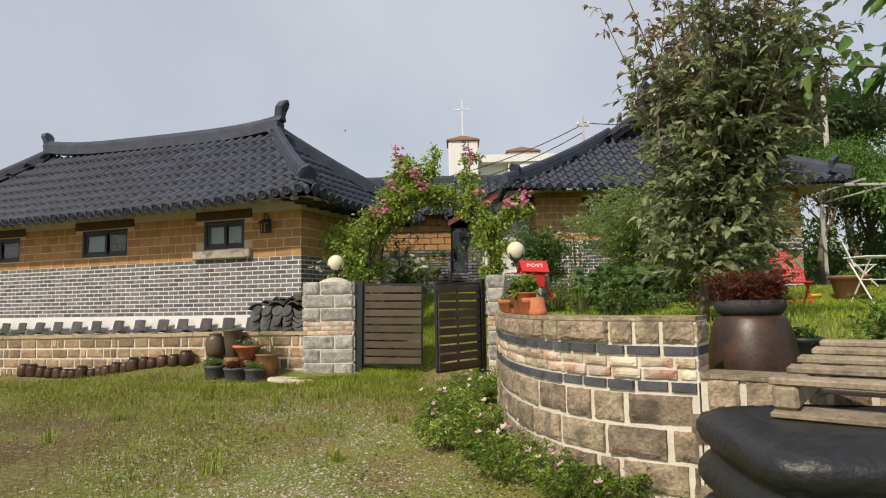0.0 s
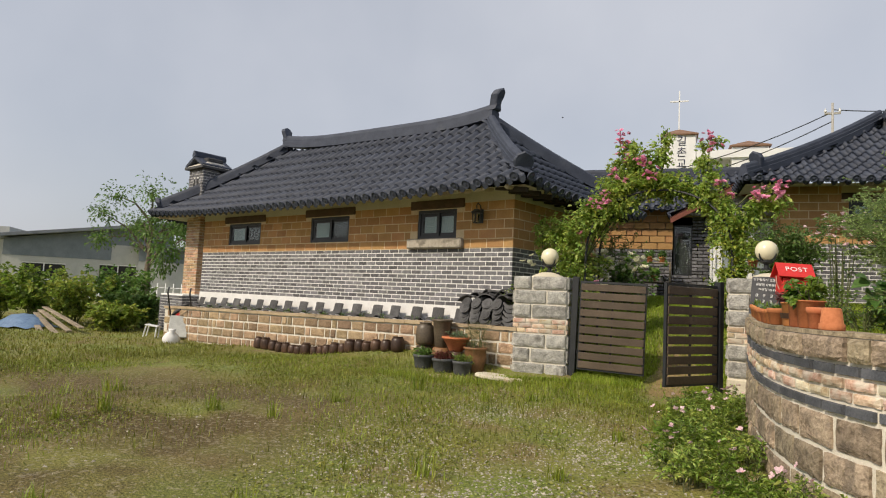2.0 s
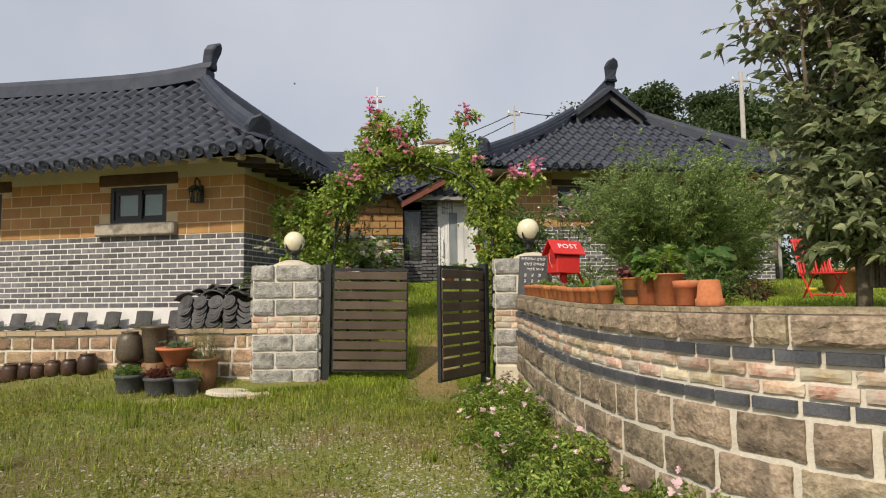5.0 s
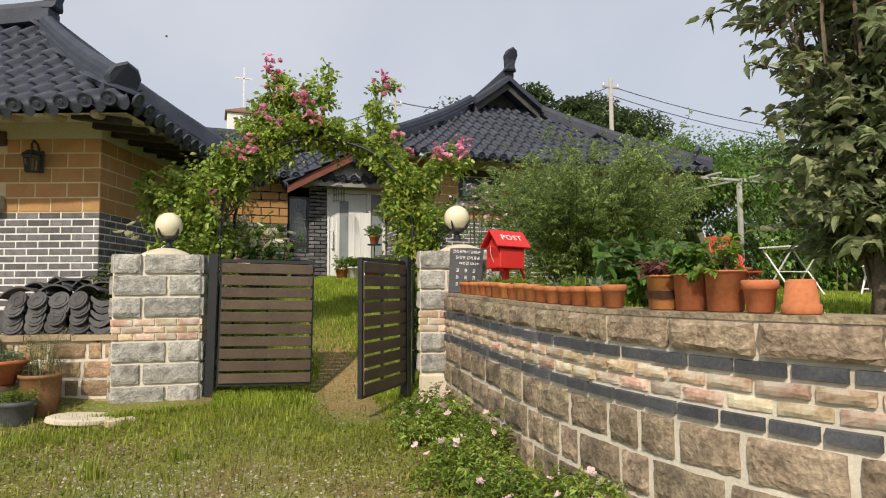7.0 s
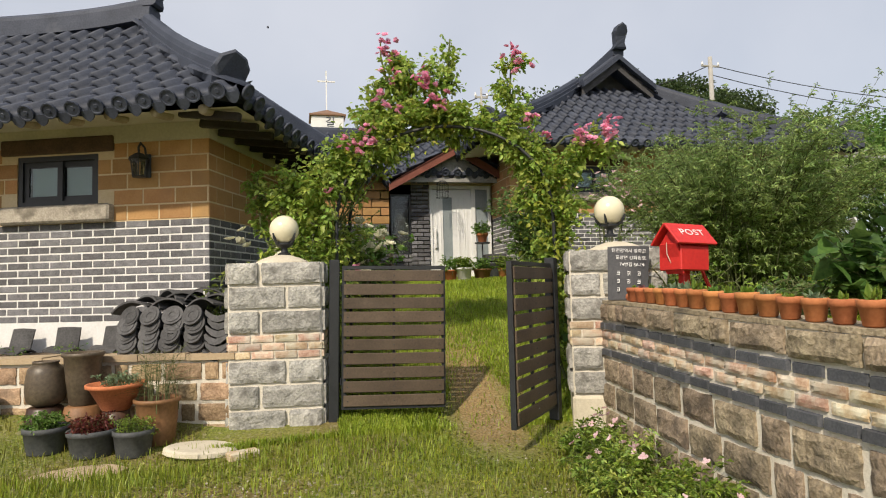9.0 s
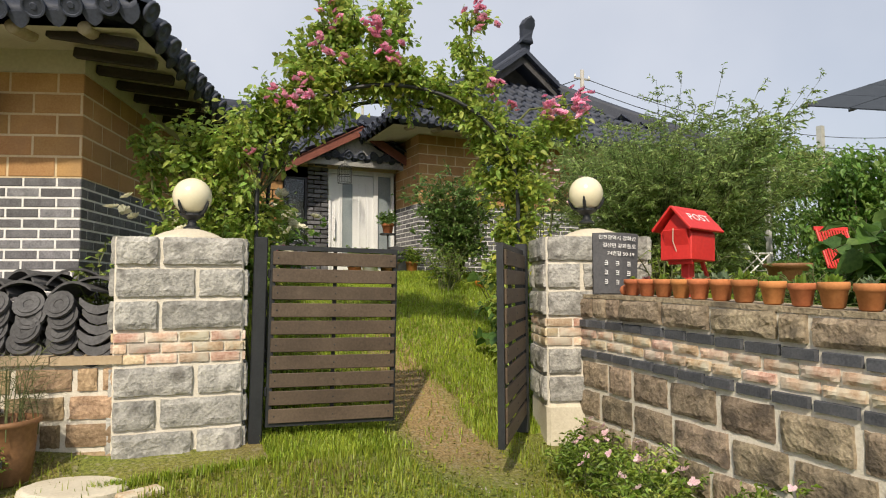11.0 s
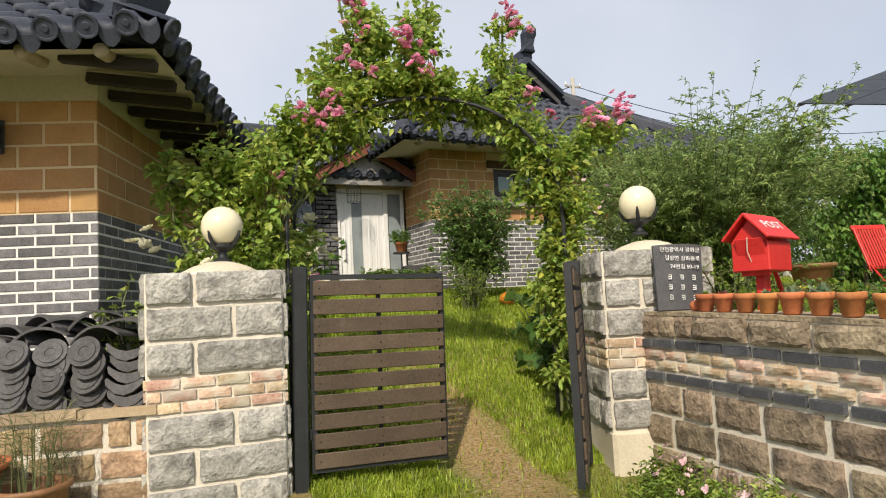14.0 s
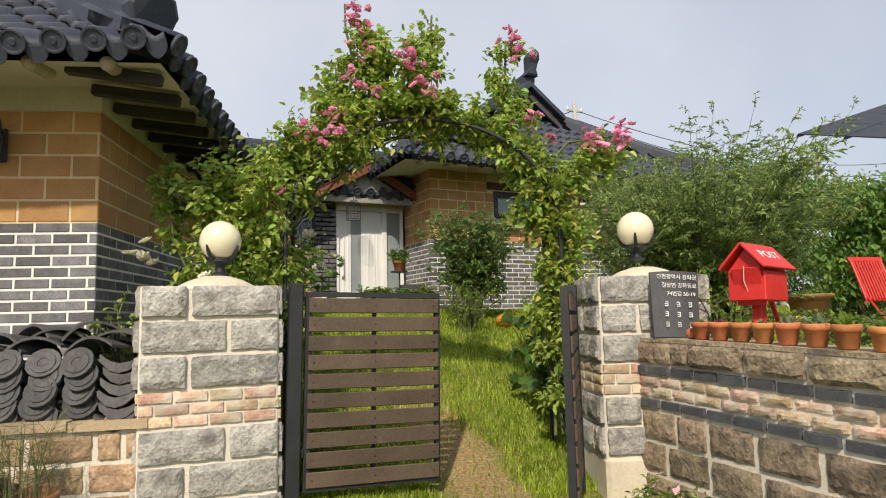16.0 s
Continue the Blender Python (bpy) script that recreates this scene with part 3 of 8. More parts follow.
part("frieze", Geo().box(-LA, 0.012, -0.012, 0.0, 2.63, TOP_A + 0.03).box(0.0, 0.012, 0.0, DA, 2.63, TOP_A + 0.03), M_SOFFIT, house_a, "cream plaster band under the eaves")
strip = Geo().box(-LA, -0.9, -0.012, 0.0, 0.55, BASE_A)
part("plinth_strip", strip, M_WHITE_PLASTER, house_a, "white painted plinth")

roof_a_x0, roof_a_x1, roof_a_y0, roof_a_y1 = -10.35, 0.66, -0.75, 3.65
RID_A = (-7.85, -1.55, 1.45)
ZE, ZR = 2.69, 4.36


def lift(c, length, amount=0.12):
    q = abs(c / length - 0.5) * 2
    return amount * q ** 4


def za_front(c, u):
    zr = ZR + 0.2 * (1 - c / (roof_a_x1 - roof_a_x0)) * u
    return ZE + lift(c, roof_a_x1 - roof_a_x0) * (1 - u) + (zr - ZE) * (0.82 * u + 0.18 * u * u)


roof_a = Geo()
rest_a = Geo()
LAf = roof_a_x1 - roof_a_x0
dl, dr = RID_A[0] - roof_a_x0, roof_a_x1 - RID_A[1]
roof_a_ob = part("roof", Geo().box(-0.01, 0.01, 1.44, 1.46, 4.3, 4.32), M_TILE, house_a, "slate-blue pantile roof")
slope(roof_a_ob, roof_a, (roof_a_x0, roof_a_y0, 0), (1, 0, 0), (0, 1, 0), LAf, RID_A[2] - roof_a_y0, za_front,
      lambda c: min(1.0, c / dl, (LAf - c) / dr), lambda c, u: c > 4.6, rest_a)
LAs = roof_a_y1 - roof_a_y0
slope(roof_a_ob, roof_a, (roof_a_x1, roof_a_y0, 0), (0, 1, 0), (-1, 0, 0), LAs, dr, lambda c, u: ZE + lift(c, LAs) * (1 - u) + (ZR - ZE) * (0.82 * u + 0.18 * u * u),
      lambda c: min(c, LAs - c) / (LAs / 2), lambda c, u: False, rest_a)
slope(roof_a_ob, roof_a, (roof_a_x0, roof_a_y1, 0), (0, -1, 0), (1, 0, 0), LAs, dl, lambda c, u: ZE + lift(c, LAs) * (1 - u) + (ZR + 0.2 - ZE) * (0.82 * u + 0.18 * u * u),
      lambda c: min(c, LAs - c) / (LAs / 2), lambda c, u: False, rest_a)
slope(roof_a_ob, roof_a, (roof_a_x1, roof_a_y1, 0), (-1, 0, 0), (0, -1, 0), LAf, roof_a_y1 - RID_A[2], lambda c, u: za_front(LAf - c, u),
      lambda c: min(1.0, c / dr, (LAf - c) / dl), lambda c, u: False, rest_a, tiles=False)
part("deck", roof_a, M_TILE_J, roof_a_ob)
tagged(part("tile_field", rest_a, M_TILE_J, roof_a_ob, smooth=True), kind="stuff")
cap_a = Geo()
rx0, rx1, ry = RID_A
rp = []
for i in range(25):
    q = i / 24
    sag = 0.15 * (2 * q - 1) ** 4
    rp.append((rx0 - 0.1 + (rx1 - rx0 + 0.2) * q, ry, ZR + 0.2 * (1 - q) + 0.03 + sag))
ridge(cap_a, rp, 0.24, 0.26)
part("main_ridge", cap_a, M_TILE, roof_a_ob)
for (ex, ey), (px, zr) in (((roof_a_x1, roof_a_y0), (rx1, ZR)), ((roof_a_x0, roof_a_y0), (rx0, ZR + 0.2)), ((roof_a_x1, roof_a_y1), (rx1, ZR)), ((roof_a_x0, roof_a_y1), (rx0, ZR + 0.2))):
    hp = []
    for i in range(13):
        u = i / 12 * 0.92
        hp.append((px + (ex - px) * u, ry + (ey - ry) * u, ZE + 0.12 * u + (zr - ZE) * (0.82 * (1 - u) + 0.18 * (1 - u) ** 2) + 0.03))
    g = Geo()
    ridge(g, hp, 0.22, 0.24)
    part("hip_ridge", g, M_TILE, roof_a_ob)
    ang = math.degrees(math.atan2(ey - ry, ex - px))
    part("hip_end_tile", finial(0.42, 0.32, 0.10), M_TILE, roof_a_ob, m=pose(hp[-1][0], hp[-1][1], hp[-1][2] - 0.17, 0, 0, ang))
part("ridge_end_tile", finial(0.42, 0.24, 0.16), M_TILE, roof_a_ob, m=pose(rx1 + 0.08, ry, ZR + 0.30, 0, 0, 0))
part("ridge_end_tile", finial(0.36, 0.24, 0.16), M_TILE, roof_a_ob, m=pose(rx0 - 0.08, ry, ZR + 0.48, 0, 0, 180))


def soffit(parent, x0, x1, y0, y1, wx0, wx1, wy0, wy1, ze, zw, step=0.42):
    """The plastered underside of the eaves, with rafters and their round ends."""
    g = Geo()
    o = [(x0, y0, ze), (x1, y0, ze), (x1, y1, ze), (x0, y1, ze)]
    w = [(wx0, wy0, zw), (wx1, wy0, zw), (wx1, wy1, zw), (wx0, wy1, zw)]
    g.add(o + w, [(i, 4 + i, 4 + (i + 1) % 4, (i + 1) % 4) for i in range(4)])
    part("soffit", g, M_SOFFIT, parent, "cream plastered eaves")
    k = int((x1 - x0 - 0.5) / step)
    me = Geo().lathe([(0.042, 0), (0.046, 0.015), (0.046, 0.22), (0.042, 0.24)], 10).mesh("rafter", M_RAFTER, True)
    for i in range(k + 1):
        x = x0 + 0.3 + i * (x1 - x0 - 0.6) / k
        piece("rafter", me, parent, pose(x, y0 + 0.0, ze - 0.005, -90 + 7, 0, 0))
    return g


lookout = Geo().box(0.02, 0.58, -0.032, 0.032, -0.03, 0.04, bev=0.008).mesh("lookout_beam", M_LOOKOUT)
for k in range(11):
    piece("lookout_beam", lookout, house_a, pose(0, -0.55 + 0.36 * k, 2.715, 0, 7, 0))
soffit(house_a, roof_a_x0 + 0.05, roof_a_x1 - 0.05, roof_a_y0 + 0.05, roof_a_y1 - 0.05, -LA, 0.0, 0.0, DA, 2.70, 2.80)


def sliding_window(parent, x0, x1, z0, z1, y=0.03, blinds=(True, False), facing=0):
    # the backing sheet behind the panes paints the unlit room as a dark colour
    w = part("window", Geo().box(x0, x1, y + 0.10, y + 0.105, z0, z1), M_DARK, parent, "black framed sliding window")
    f = Geo()
    t = 0.05
    f.box(x0, x1, y - 0.02, y + 0.07, z0, z0 + t).box(x0, x1, y - 0.02, y + 0.07, z1 - t, z1)
    f.box(x0, x0 + t, y - 0.02, y + 0.07, z0 + t, z1 - t).box(x1 - t, x1, y - 0.02, y + 0.07, z0 + t, z1 - t)
    part("frame", f, M_FRAME, w)
    mid = (x0 + x1) / 2
    for a, b, dy, bl in ((x0 + t, mid + 0.03, 0.0, blinds[0]), (mid - 0.03, x1 - t, 0.025, blinds[1])):
        s = Geo()
        q = 0.055
        s.box(a, b, y + dy, y + dy + 0.02, z0 + t, z0 + t + q).box(a, b, y + dy, y + dy + 0.02, z1 - t - q, z1 - t)
        s.box(a, a + q, y + dy, y + dy + 0.02, z0 + t + q, z1 - t - q).box(b - q, b, y + dy, y + dy + 0.02, z0 + t + q, z1 - t - q)
        part("sash", s, M_FRAME, w)
        p = part("pane", Geo().box(a + q, b - q, y + dy + 0.008, y + dy + 0.012, z0 + t + q, z1 - t - q), M_GLASS, w)
        p.visible_shadow = False
        if bl:
            part("blind", Geo().box(a + q, b - q, y + dy + 0.045, y + dy + 0.05, z0 + t + q, z1 - t - q), M_BLIND, w)
    return w


for i, (x0, x1, z0, z1) in enumerate(WIN_A):
    sliding_window(house_a, x0, x1, z0, z1, blinds=(True, i == 0))
    part("lintel", Geo().box(x0 - 0.17, x1 + 0.17, -0.035, 0.05, z1 + 0.015, z1 + 0.17, bev=0.015), M_BEAM, house_a, "dark timber lintel")
x0, x1 = WIN_A[0][:2]
sill = Geo().box(x0 - 0.17, x1 + 0.17, -0.10, 0.05, 1.865, 2.035, bev=0.02)
part("sill", sill, M_SILL, house_a, "weathered stone sill")

# ---- gate pillars ----


def pillar(m, width, depth, label, base_h, order):
    p = thing("gate_pillar", m, label, "pillar", "gate pillars")
    part("core", Geo().box(-width / 2 + 0.004, width / 2 - 0.004, 0.004, depth - 0.004, 0.0, 1.385, bev=0.01), M_MORTAR, p, "pale mortar core")
    part("footing", Geo().box(-width / 2 - 0.005, width / 2 + 0.005, -0.015, depth + 0.005, -0.45, base_h, bev=0.025), M_CONCRETE, p)
    r = random.Random(int(width * 1000) + 3)
    z = base_h + 0.01
    ch = (1.405 - base_h - 0.214) / order.count("s")
    odd = 0
    for kind in order:
        if kind == "b":
            for row in range(3):
                bw = 0.185
                off = -0.1 if row % 2 else 0
                x = -width / 2 + off
                while x < width / 2 - 0.02:
                    a, b = max(x, -width / 2), min(x + bw, width / 2)
                    if b - a > 0.03:
                        piece("brick", r.choice(MIX_ROUGH), p, at((a + b) / 2, 0.02, z + 0.03, 0, b - a - 0.012, 0.03, 0.054))
                    x += bw
                for side, pl in ((90, width / 2 - 0.02), (-90, -width / 2 + 0.02)):
                    y = 0.0
                    while y < depth - 0.05:
                        b = min(y + bw, depth)
                        piece("brick", r.choice(MIX_ROUGH), p, at(pl, (y + b) / 2, z + 0.03, side, b - y - 0.012, 0.03, 0.054))
                        y += bw
                z += 0.066
            z += 0.006
            continue
        cut = width * (0.34 if odd % 2 else 0.62) - width / 2
        for a, b in ((-width / 2, cut), (cut, width / 2)):
            piece("stone", r.choice(STONES_GREY), p, at((a + b) / 2, 0.03, z + ch / 2 - 0.006, 0, b - a - 0.026, r.uniform(0.045, 0.055), ch - 0.024))
        for side, pl in ((90, width / 2 - 0.03), (-90, -width / 2 + 0.03)):
            c2 = depth * (0.62 if odd % 2 else 0.36)
            for a, b in ((0.0, c2), (c2, depth)):
                piece("stone", r.choice(STONES_GREY), p, at(pl, (a + b) / 2, z + ch / 2 - 0.006, side, b - a - 0.026, r.uniform(0.045, 0.055), ch - 0.024))
        z += ch
        odd += 1
    cap = Geo().lathe([(0.23, 1.375), (0.22, 1.40), (0.16, 1.43), (0.08, 1.455), (0.001, 1.462)], 18, Matrix.Translation((0.03, depth * 0.45, 0)))
    part("cap", cap, M_CONCRETE, p, "low mortar dome")
    return p


def globe_lamp(x, y, z):
    l = thing("globe_lamp", pose(x, y, z), "ivory glass globe lamp on a black cast-iron holder", "lamp", "gate lamps")
    part("stand", Geo().lathe([(0.055, 0), (0.055, 0.012), (0.03, 0.025), (0.026, 0.06), (0.05, 0.075), (0.075, 0.09), (0.075, 0.105), (0.03, 0.11)], 16), M_IRON, l, smooth=False)
    g = Geo()
    prof = [(0.125 * math.sin(a), 0.22 - 0.125 * math.cos(a)) for a in [math.pi * i / 14 for i in range(1, 14)]]
    g.lathe([(0.004, 0.095)] + prof + [(0.004, 0.345)], 28)
    part("globe", g, M_GLOBE, l, "ivory globe", smooth=True)
    for k in range(4):
        a = math.pi / 4 + k * math.pi / 2
        c, s = math.cos(a), math.sin(a)
        pts = [(0.06 * c, 0.06 * s, 0.1), (0.095 * c, 0.095 * s, 0.115), (0.116 * c, 0.116 * s, 0.15), (0.13 * c, 0.13 * s, 0.185)]
        part("claw", Geo().tube(pts, [0.014, 0.012, 0.012, 0.005], 6), M_IRON, l)
    return l


PL = pose(-1.74, 10.115, 0.0, 0, 0, -5.5)
PR = pose(0.92, 9.37, 0.03, 0, 0, -22)
pillar_l = pillar(PL, 0.76, 0.55, "grey rock-faced granite pillar with a band of antique brick", 0.0, "sssbsss")
pillar_r = pillar(PR, 0.74, 0.5, "weathered grey granite gate pillar on a pale concrete foot", 0.23, "ssbsss")
globe_lamp(*(PL @ Vector((0.05, 0.25, 1.457))))
globe_lamp(*(PR @ Vector((-0.01, 0.22, 1.50))))

# ---- gate ----


def gate_leaf(m, width, tall, label, slats=10, flip=1):
    g = thing("gate_leaf", m, label, "gate", "garden gate")
    post = Geo().box(-0.042, 0.042, -0.042, 0.042, -0.06, tall + 0.05, bev=0.006)
    part("post", post, M_IRON, g, "black steel post")
    w0, w1 = 0.062 * flip, width * flip
    a, b = min(w0, w1), max(w0, w1)
    f = Geo()
    f.box(a, a + 0.035, -0.02, 0.02, 0.05, tall).box(b - 0.03, b, -0.02, 0.02, 0.05, tall)
    f.box(a + 0.035, b - 0.03, -0.02, 0.02, tall - 0.03, tall).box(a + 0.035, b - 0.03, -0.02, 0.02, 0.05, 0.08)
    f.box((a + b) / 2 - 0.012, (a + b) / 2 + 0.012, 0.0, 0.02, 0.08, tall - 0.03)
    part("gate_frame", f, M_IRON, g, "black steel frame")
    pitch = (tall - 0.09) / slats
    for i in range(slats):
        slat = part("slat", Geo().box(a + 0.016, b - 0.012, -0.036, -0.021, 0.075 + i * pitch, 0.075 + i * pitch + pitch * 0.80, bev=0.004), M_SLAT, g)
        for q in (a + 0.05, (a + b) / 2, b - 0.05):
            part("screw", Geo().lathe([(0.006, 0), (0.005, 0.003), (0.001, 0.004)], 6, Matrix.Translation((q, -0.036, 0.075 + i * pitch + pitch * 0.4)) @ Matrix.Rotation(radians(90), 4, "X")), M_IRON, slat)
    for z in (0.25, tall - 0.22):
        h = Geo()
        h.box(min(0.05 * flip, w0), max(0.05 * flip, w0), -0.03, 0.012, z, z + 0.06, bev=0.004)
        part("hinge", h, M_IRON, g)
    return g


gate_leaf(pose(-1.28, 10.13, 0.11, 0, 1.2, -6), 0.93, 1.24, "brown slatted gate leaf in a black steel frame, half open")
gate_leaf(pose(0.50, 9.70, 0.10, 0, 0, 50), 0.96, 1.22, "brown slatted gate leaf in a black steel frame, standing open", flip=-1)

# ---- house at the back ----
M_DARKBOARD = surf("dark_gable_board", (0.045, 0.045, 0.05), (0.085, 0.082, 0.085), 7, 0.85, 0.3, 40)
house_b = thing("house", pose(0, 0, 0), "back house with slate-blue gabled roof and ochre block walls", "house")
BX0, BX1, BY0, BY1 = 2.0, 7.9, 15.0, 22.0
BZ0, BAND_B, TOP_B = 0.6, 2.38, 3.49
WIN_B = [(3.15, 4.05, 2.75, 3.22), (5.0, 6.0, 2.75, 3.22)]
wb = Geo()
wall_cells(wb, BX0, BX1, BY0, BY0 + 0.2, BZ0, BAND_B, [])
wall_cells(wb, BX0, BX1, BY0, BY0 + 0.2, BAND_B, TOP_B, WIN_B, 1)
wb.box(BX0, BX0 + 0.2, BY0 + 0.2, BY1, BZ0, BAND_B).box(BX0, BX0 + 0.2, BY0 + 0.2, BY1, BAND_B, TOP_B, 1)
wb.box(BX1 - 0.2, BX1, BY0 + 0.2, BY1, BZ0, TOP_B, 1).box(BX0, BX1, BY1, BY1 + 0.2, BZ0, TOP_B, 1)
wall_b_ob = part("wall", wb, [M_MORTAR_W, M_TAN_MORTAR], house_b, "ochre block wall over black brick")
for x0, x1, z0, z1 in WIN_B:
    w = sliding_window(house_b, x0, x1, z0, z1, y=BY0 + 0.03, blinds=(True, True))
    part("lintel", Geo().box(x0 - 0.12, x1 + 0.12, BY0 - 0.03, BY0 + 0.05, z1 + 0.015, z1 + 0.14, bev=0.012), M_BEAM, house_b)
    part("sill", Geo().box(x0 - 0.1, x1 + 0.3, BY0 - 0.12, BY0 + 0.05, z0 - 0.16, z0 - 0.01, bev=0.015), M_SILL, house_b, "weathered stone sill")
EX0, EX1, EY0, EY1 = 1.25, 8.55, 14.25, 22.8
RX = 4.95
roof_b, rest_b = Geo(), Geo()
ZEB, ZRB, GU = 3.46, 5.74, 0.78
runb = RX - EX0
roof_b_ob = part("roof", Geo().box(RX - 0.01, RX + 0.01, 18, 18.02, 5.4, 5.42), M_TILE, house_b, "slate-blue pantile roof")
FR = 2.5                               # depth of the front slope


def zb(c, u, length):
    return ZEB + lift(c, length, 0.06) * (1 - u) + (ZRB - ZEB) * (0.74 * u + 0.26 * u * u)


LBf = EX1 - EX0
slope(roof_b_ob, roof_b, (EX0, EY0, 0), (1, 0, 0), (0, 1, 0), LBf, FR / GU, lambda c, u: zb(c, u, LBf), lambda c: min(GU, c / LBf * 2, (LBf - c) / LBf * 2), lambda c, u: False, rest_b)
LBs = EY1 - EY0
for side in (0, 1):
    A_, e_, n_ = ((EX0, EY1, 0), (0, -1, 0), (1, 0, 0)) if side == 0 else ((EX1, EY0, 0), (0, 1, 0), (-1, 0, 0))
    front = (lambda c: LBs - c) if side == 0 else (lambda c: c)
    slope(roof_b_ob, roof_b, A_, e_, n_, LBs, runb, lambda c, u: zb(c, u, LBs), lambda c, fr=front: 1.0 if fr(c) > FR - 0.25 else fr(c) / FR * GU, lambda c, u: False, rest_b)
part("deck", roof_b, M_TILE_J, roof_b_ob)
tagged(part("tile_field", rest_b, M_TILE_J, roof_b_ob, smooth=True), kind="stuff")
g = Geo()
zg = zb(LBf / 2, GU, LBf)
hw = runb * (1 - GU)
g.prism([(RX - hw, zg - 0.1), (RX + hw, zg - 0.1), (RX, ZRB)], 0.1, Matrix.Translation((0, EY0 + FR + 0.15, 0)))
part("gable_wall", g, M_DARKBOARD, roof_b_ob, "dark timber gable")
g = Geo()
ridge(g, [(RX, EY0 + FR - 0.35 + i * 0.5, ZRB + 0.12 * max(0, 1 - i / 5) ** 2) for i in range(14)], 0.24, 0.22)
part("main_ridge", g, M_TILE, roof_b_ob)
part("ridge_end_tile", finial(0.5, 0.3, 0.16), M_TILE, roof_b_ob, m=pose(RX, EY0 + FR - 0.38, ZRB + 0.2, 0, 0, -90))
for s in (-1, 1):
    ex = EX0 if s < 0 else EX1
    g = Geo()
    pts = []
    for i in range(9):
        u = GU + (1 - GU) * i / 8
        pts.append((RX + s * runb * (1 - u), EY0 + FR - 0.28, zb(LBf / 2, u, LBf) + 0.02))
    ridge(g, pts, 0.24, 0.15)
    part("verge", g, M_TILE, roof_b_ob)
    g = Geo()
    g.add([Vector(p) + Vector((0, d, dz)) for d, dz in ((0.0, -0.02), (0.0, -0.2), (0.06, -0.2), (0.06, -0.02)) for p in pts],
          [(j * 9 + i, j * 9 + i + 1, ((j + 1) % 4) * 9 + i + 1, ((j + 1) % 4) * 9 + i) for j in range(4) for i in range(8)])
    part("bargeboard", g, M_DARKBOARD, roof_b_ob)
    g = Geo()
    hp = []
    for i in range(11):
        u = GU * (1 - i / 10)
        hp.append((RX + s * runb * (1 - u), EY0 + FR * u / GU, zb(0, u, LBf) + 0.02))
    ridge(g, hp, 0.22, 0.26)
    part("hip_ridge", g, M_TILE, roof_b_ob)
    part("hip_end_tile", finial(0.4, 0.28, 0.1), M_TILE, roof_b_ob, m=pose(*hp[-2], 0, 0, -90 + s * 45))
soffit(house_b, EX0 + 0.05, EX1 - 0.05, EY0 + 0.05, EY1 - 0.05, BX0, BX1, BY0, BY1, 3.42, 3.49)

# ---- curved stone wall ----
line_hi, line_lo = spline(WALL_PTS, 100), spline(LOW_PTS, 100)
stone_wall = thing("stone_wall", pose(0, 0, 0), "curved retaining wall of rock-faced tan granite with brick bands", "wall", kind="structure")


def dip(y):
    """The wall's top sinks a little from the gate to its free end."""
    return -0.065 * float(smooth(9.3, 6.3, y))


def sweep(line, s0, s1, z0, z1, inner, outer, n=40):
    """A curved slab between two offsets to the right of the line's heading."""
    g = Geo()
    vs, fs = [], []
    for i in range(n + 1):
        p, h = on_line(line, s0 + (s1 - s0) * i / n)
        side = Vector((h.y, -h.x, 0))
        for off, z in ((inner, z0), (outer, z0), (outer, z1), (inner, z1)):
            q = p - side * off
            vs.append((q.x, q.y, z + dip(p.y) * (line is line_hi)))
    for i in range(n):
        fs += [(i * 4 + k, i * 4 + (k + 1) % 4, i * 4 + 4 + (k + 1) % 4, i * 4 + 4 + k) for k in range(4)]
    fs += [(3, 2, 1, 0), (n * 4, n * 4 + 1, n * 4 + 2, n * 4 + 3)]
    return g.add(vs, fs)


HI_LEN, LO_LEN = line_hi[1][-1], line_lo[1][-1]
part("core", sweep(line_hi, 0, HI_LEN, -0.5, 0.985, 0.013, 0.27), M_MORTAR, stone_wall)
part("core", sweep(line_lo, 0.01, LO_LEN, -0.5, 0.60, 0.013, 0.27), M_MORTAR, stone_wall)
r = random.Random(21)


def lay(line, length, z0, z1, meshes, sizes, joint, depth, name, start=0.0):
    s = start
    while s < length - 0.04:
        w = min(r.choice(sizes) * r.uniform(0.92, 1.08), length - s)
        p, h = on_line(line, s + w / 2)
        turn = math.degrees(math.atan2(h.y, h.x))
        side = Vector((h.y, -h.x, 0))
        q = p - side * 0.05
        m = Matrix.Translation((q.x, q.y, (z0 + z1) / 2 + dip(p.y) * (line is line_hi))) @ Matrix.Rotation(radians(turn), 4, "Z") @ Matrix.Diagonal((w - joint - 0.006, depth * r.uniform(0.85, 1.15), z1 - z0 - 0.006, 1))
        piece(name, r.choice(meshes), stone_wall, m)
        s += w


for k in range(5):
    lay(line_hi, HI_LEN, 0.382 - 0.196 * k, 0.56 - 0.196 * k, STONES_TAN, ((0.38, 0.34, 0.17, 0.24), (0.36, 0.40, 0.2))[k % 2], 0.028, 0.05, "stone", -0.13 * (k % 3))
lay(line_hi, HI_LEN, 0.578, 0.635, [BRICK_BAND], (0.2,), 0.014, 0.055, "brick")
lay(line_hi, HI_LEN, 0.648, 0.705, MIX_ROUGH, (0.2,), 0.012, 0.052, "brick", -0.1)
lay(line_hi, HI_LEN, 0.716, 0.773, MIX_ROUGH, (0.2,), 0.012, 0.052, "brick")
lay(line_hi, HI_LEN, 0.784, 0.840, [BRICK_BAND], (0.2,), 0.014, 0.055, "brick", -0.1)
lay(line_hi, HI_LEN, 0.852, 0.985, STONES_TAN, (0.4, 0.42, 0.16), 0.016, 0.06, "stone")
# the wall's end, above the low wall
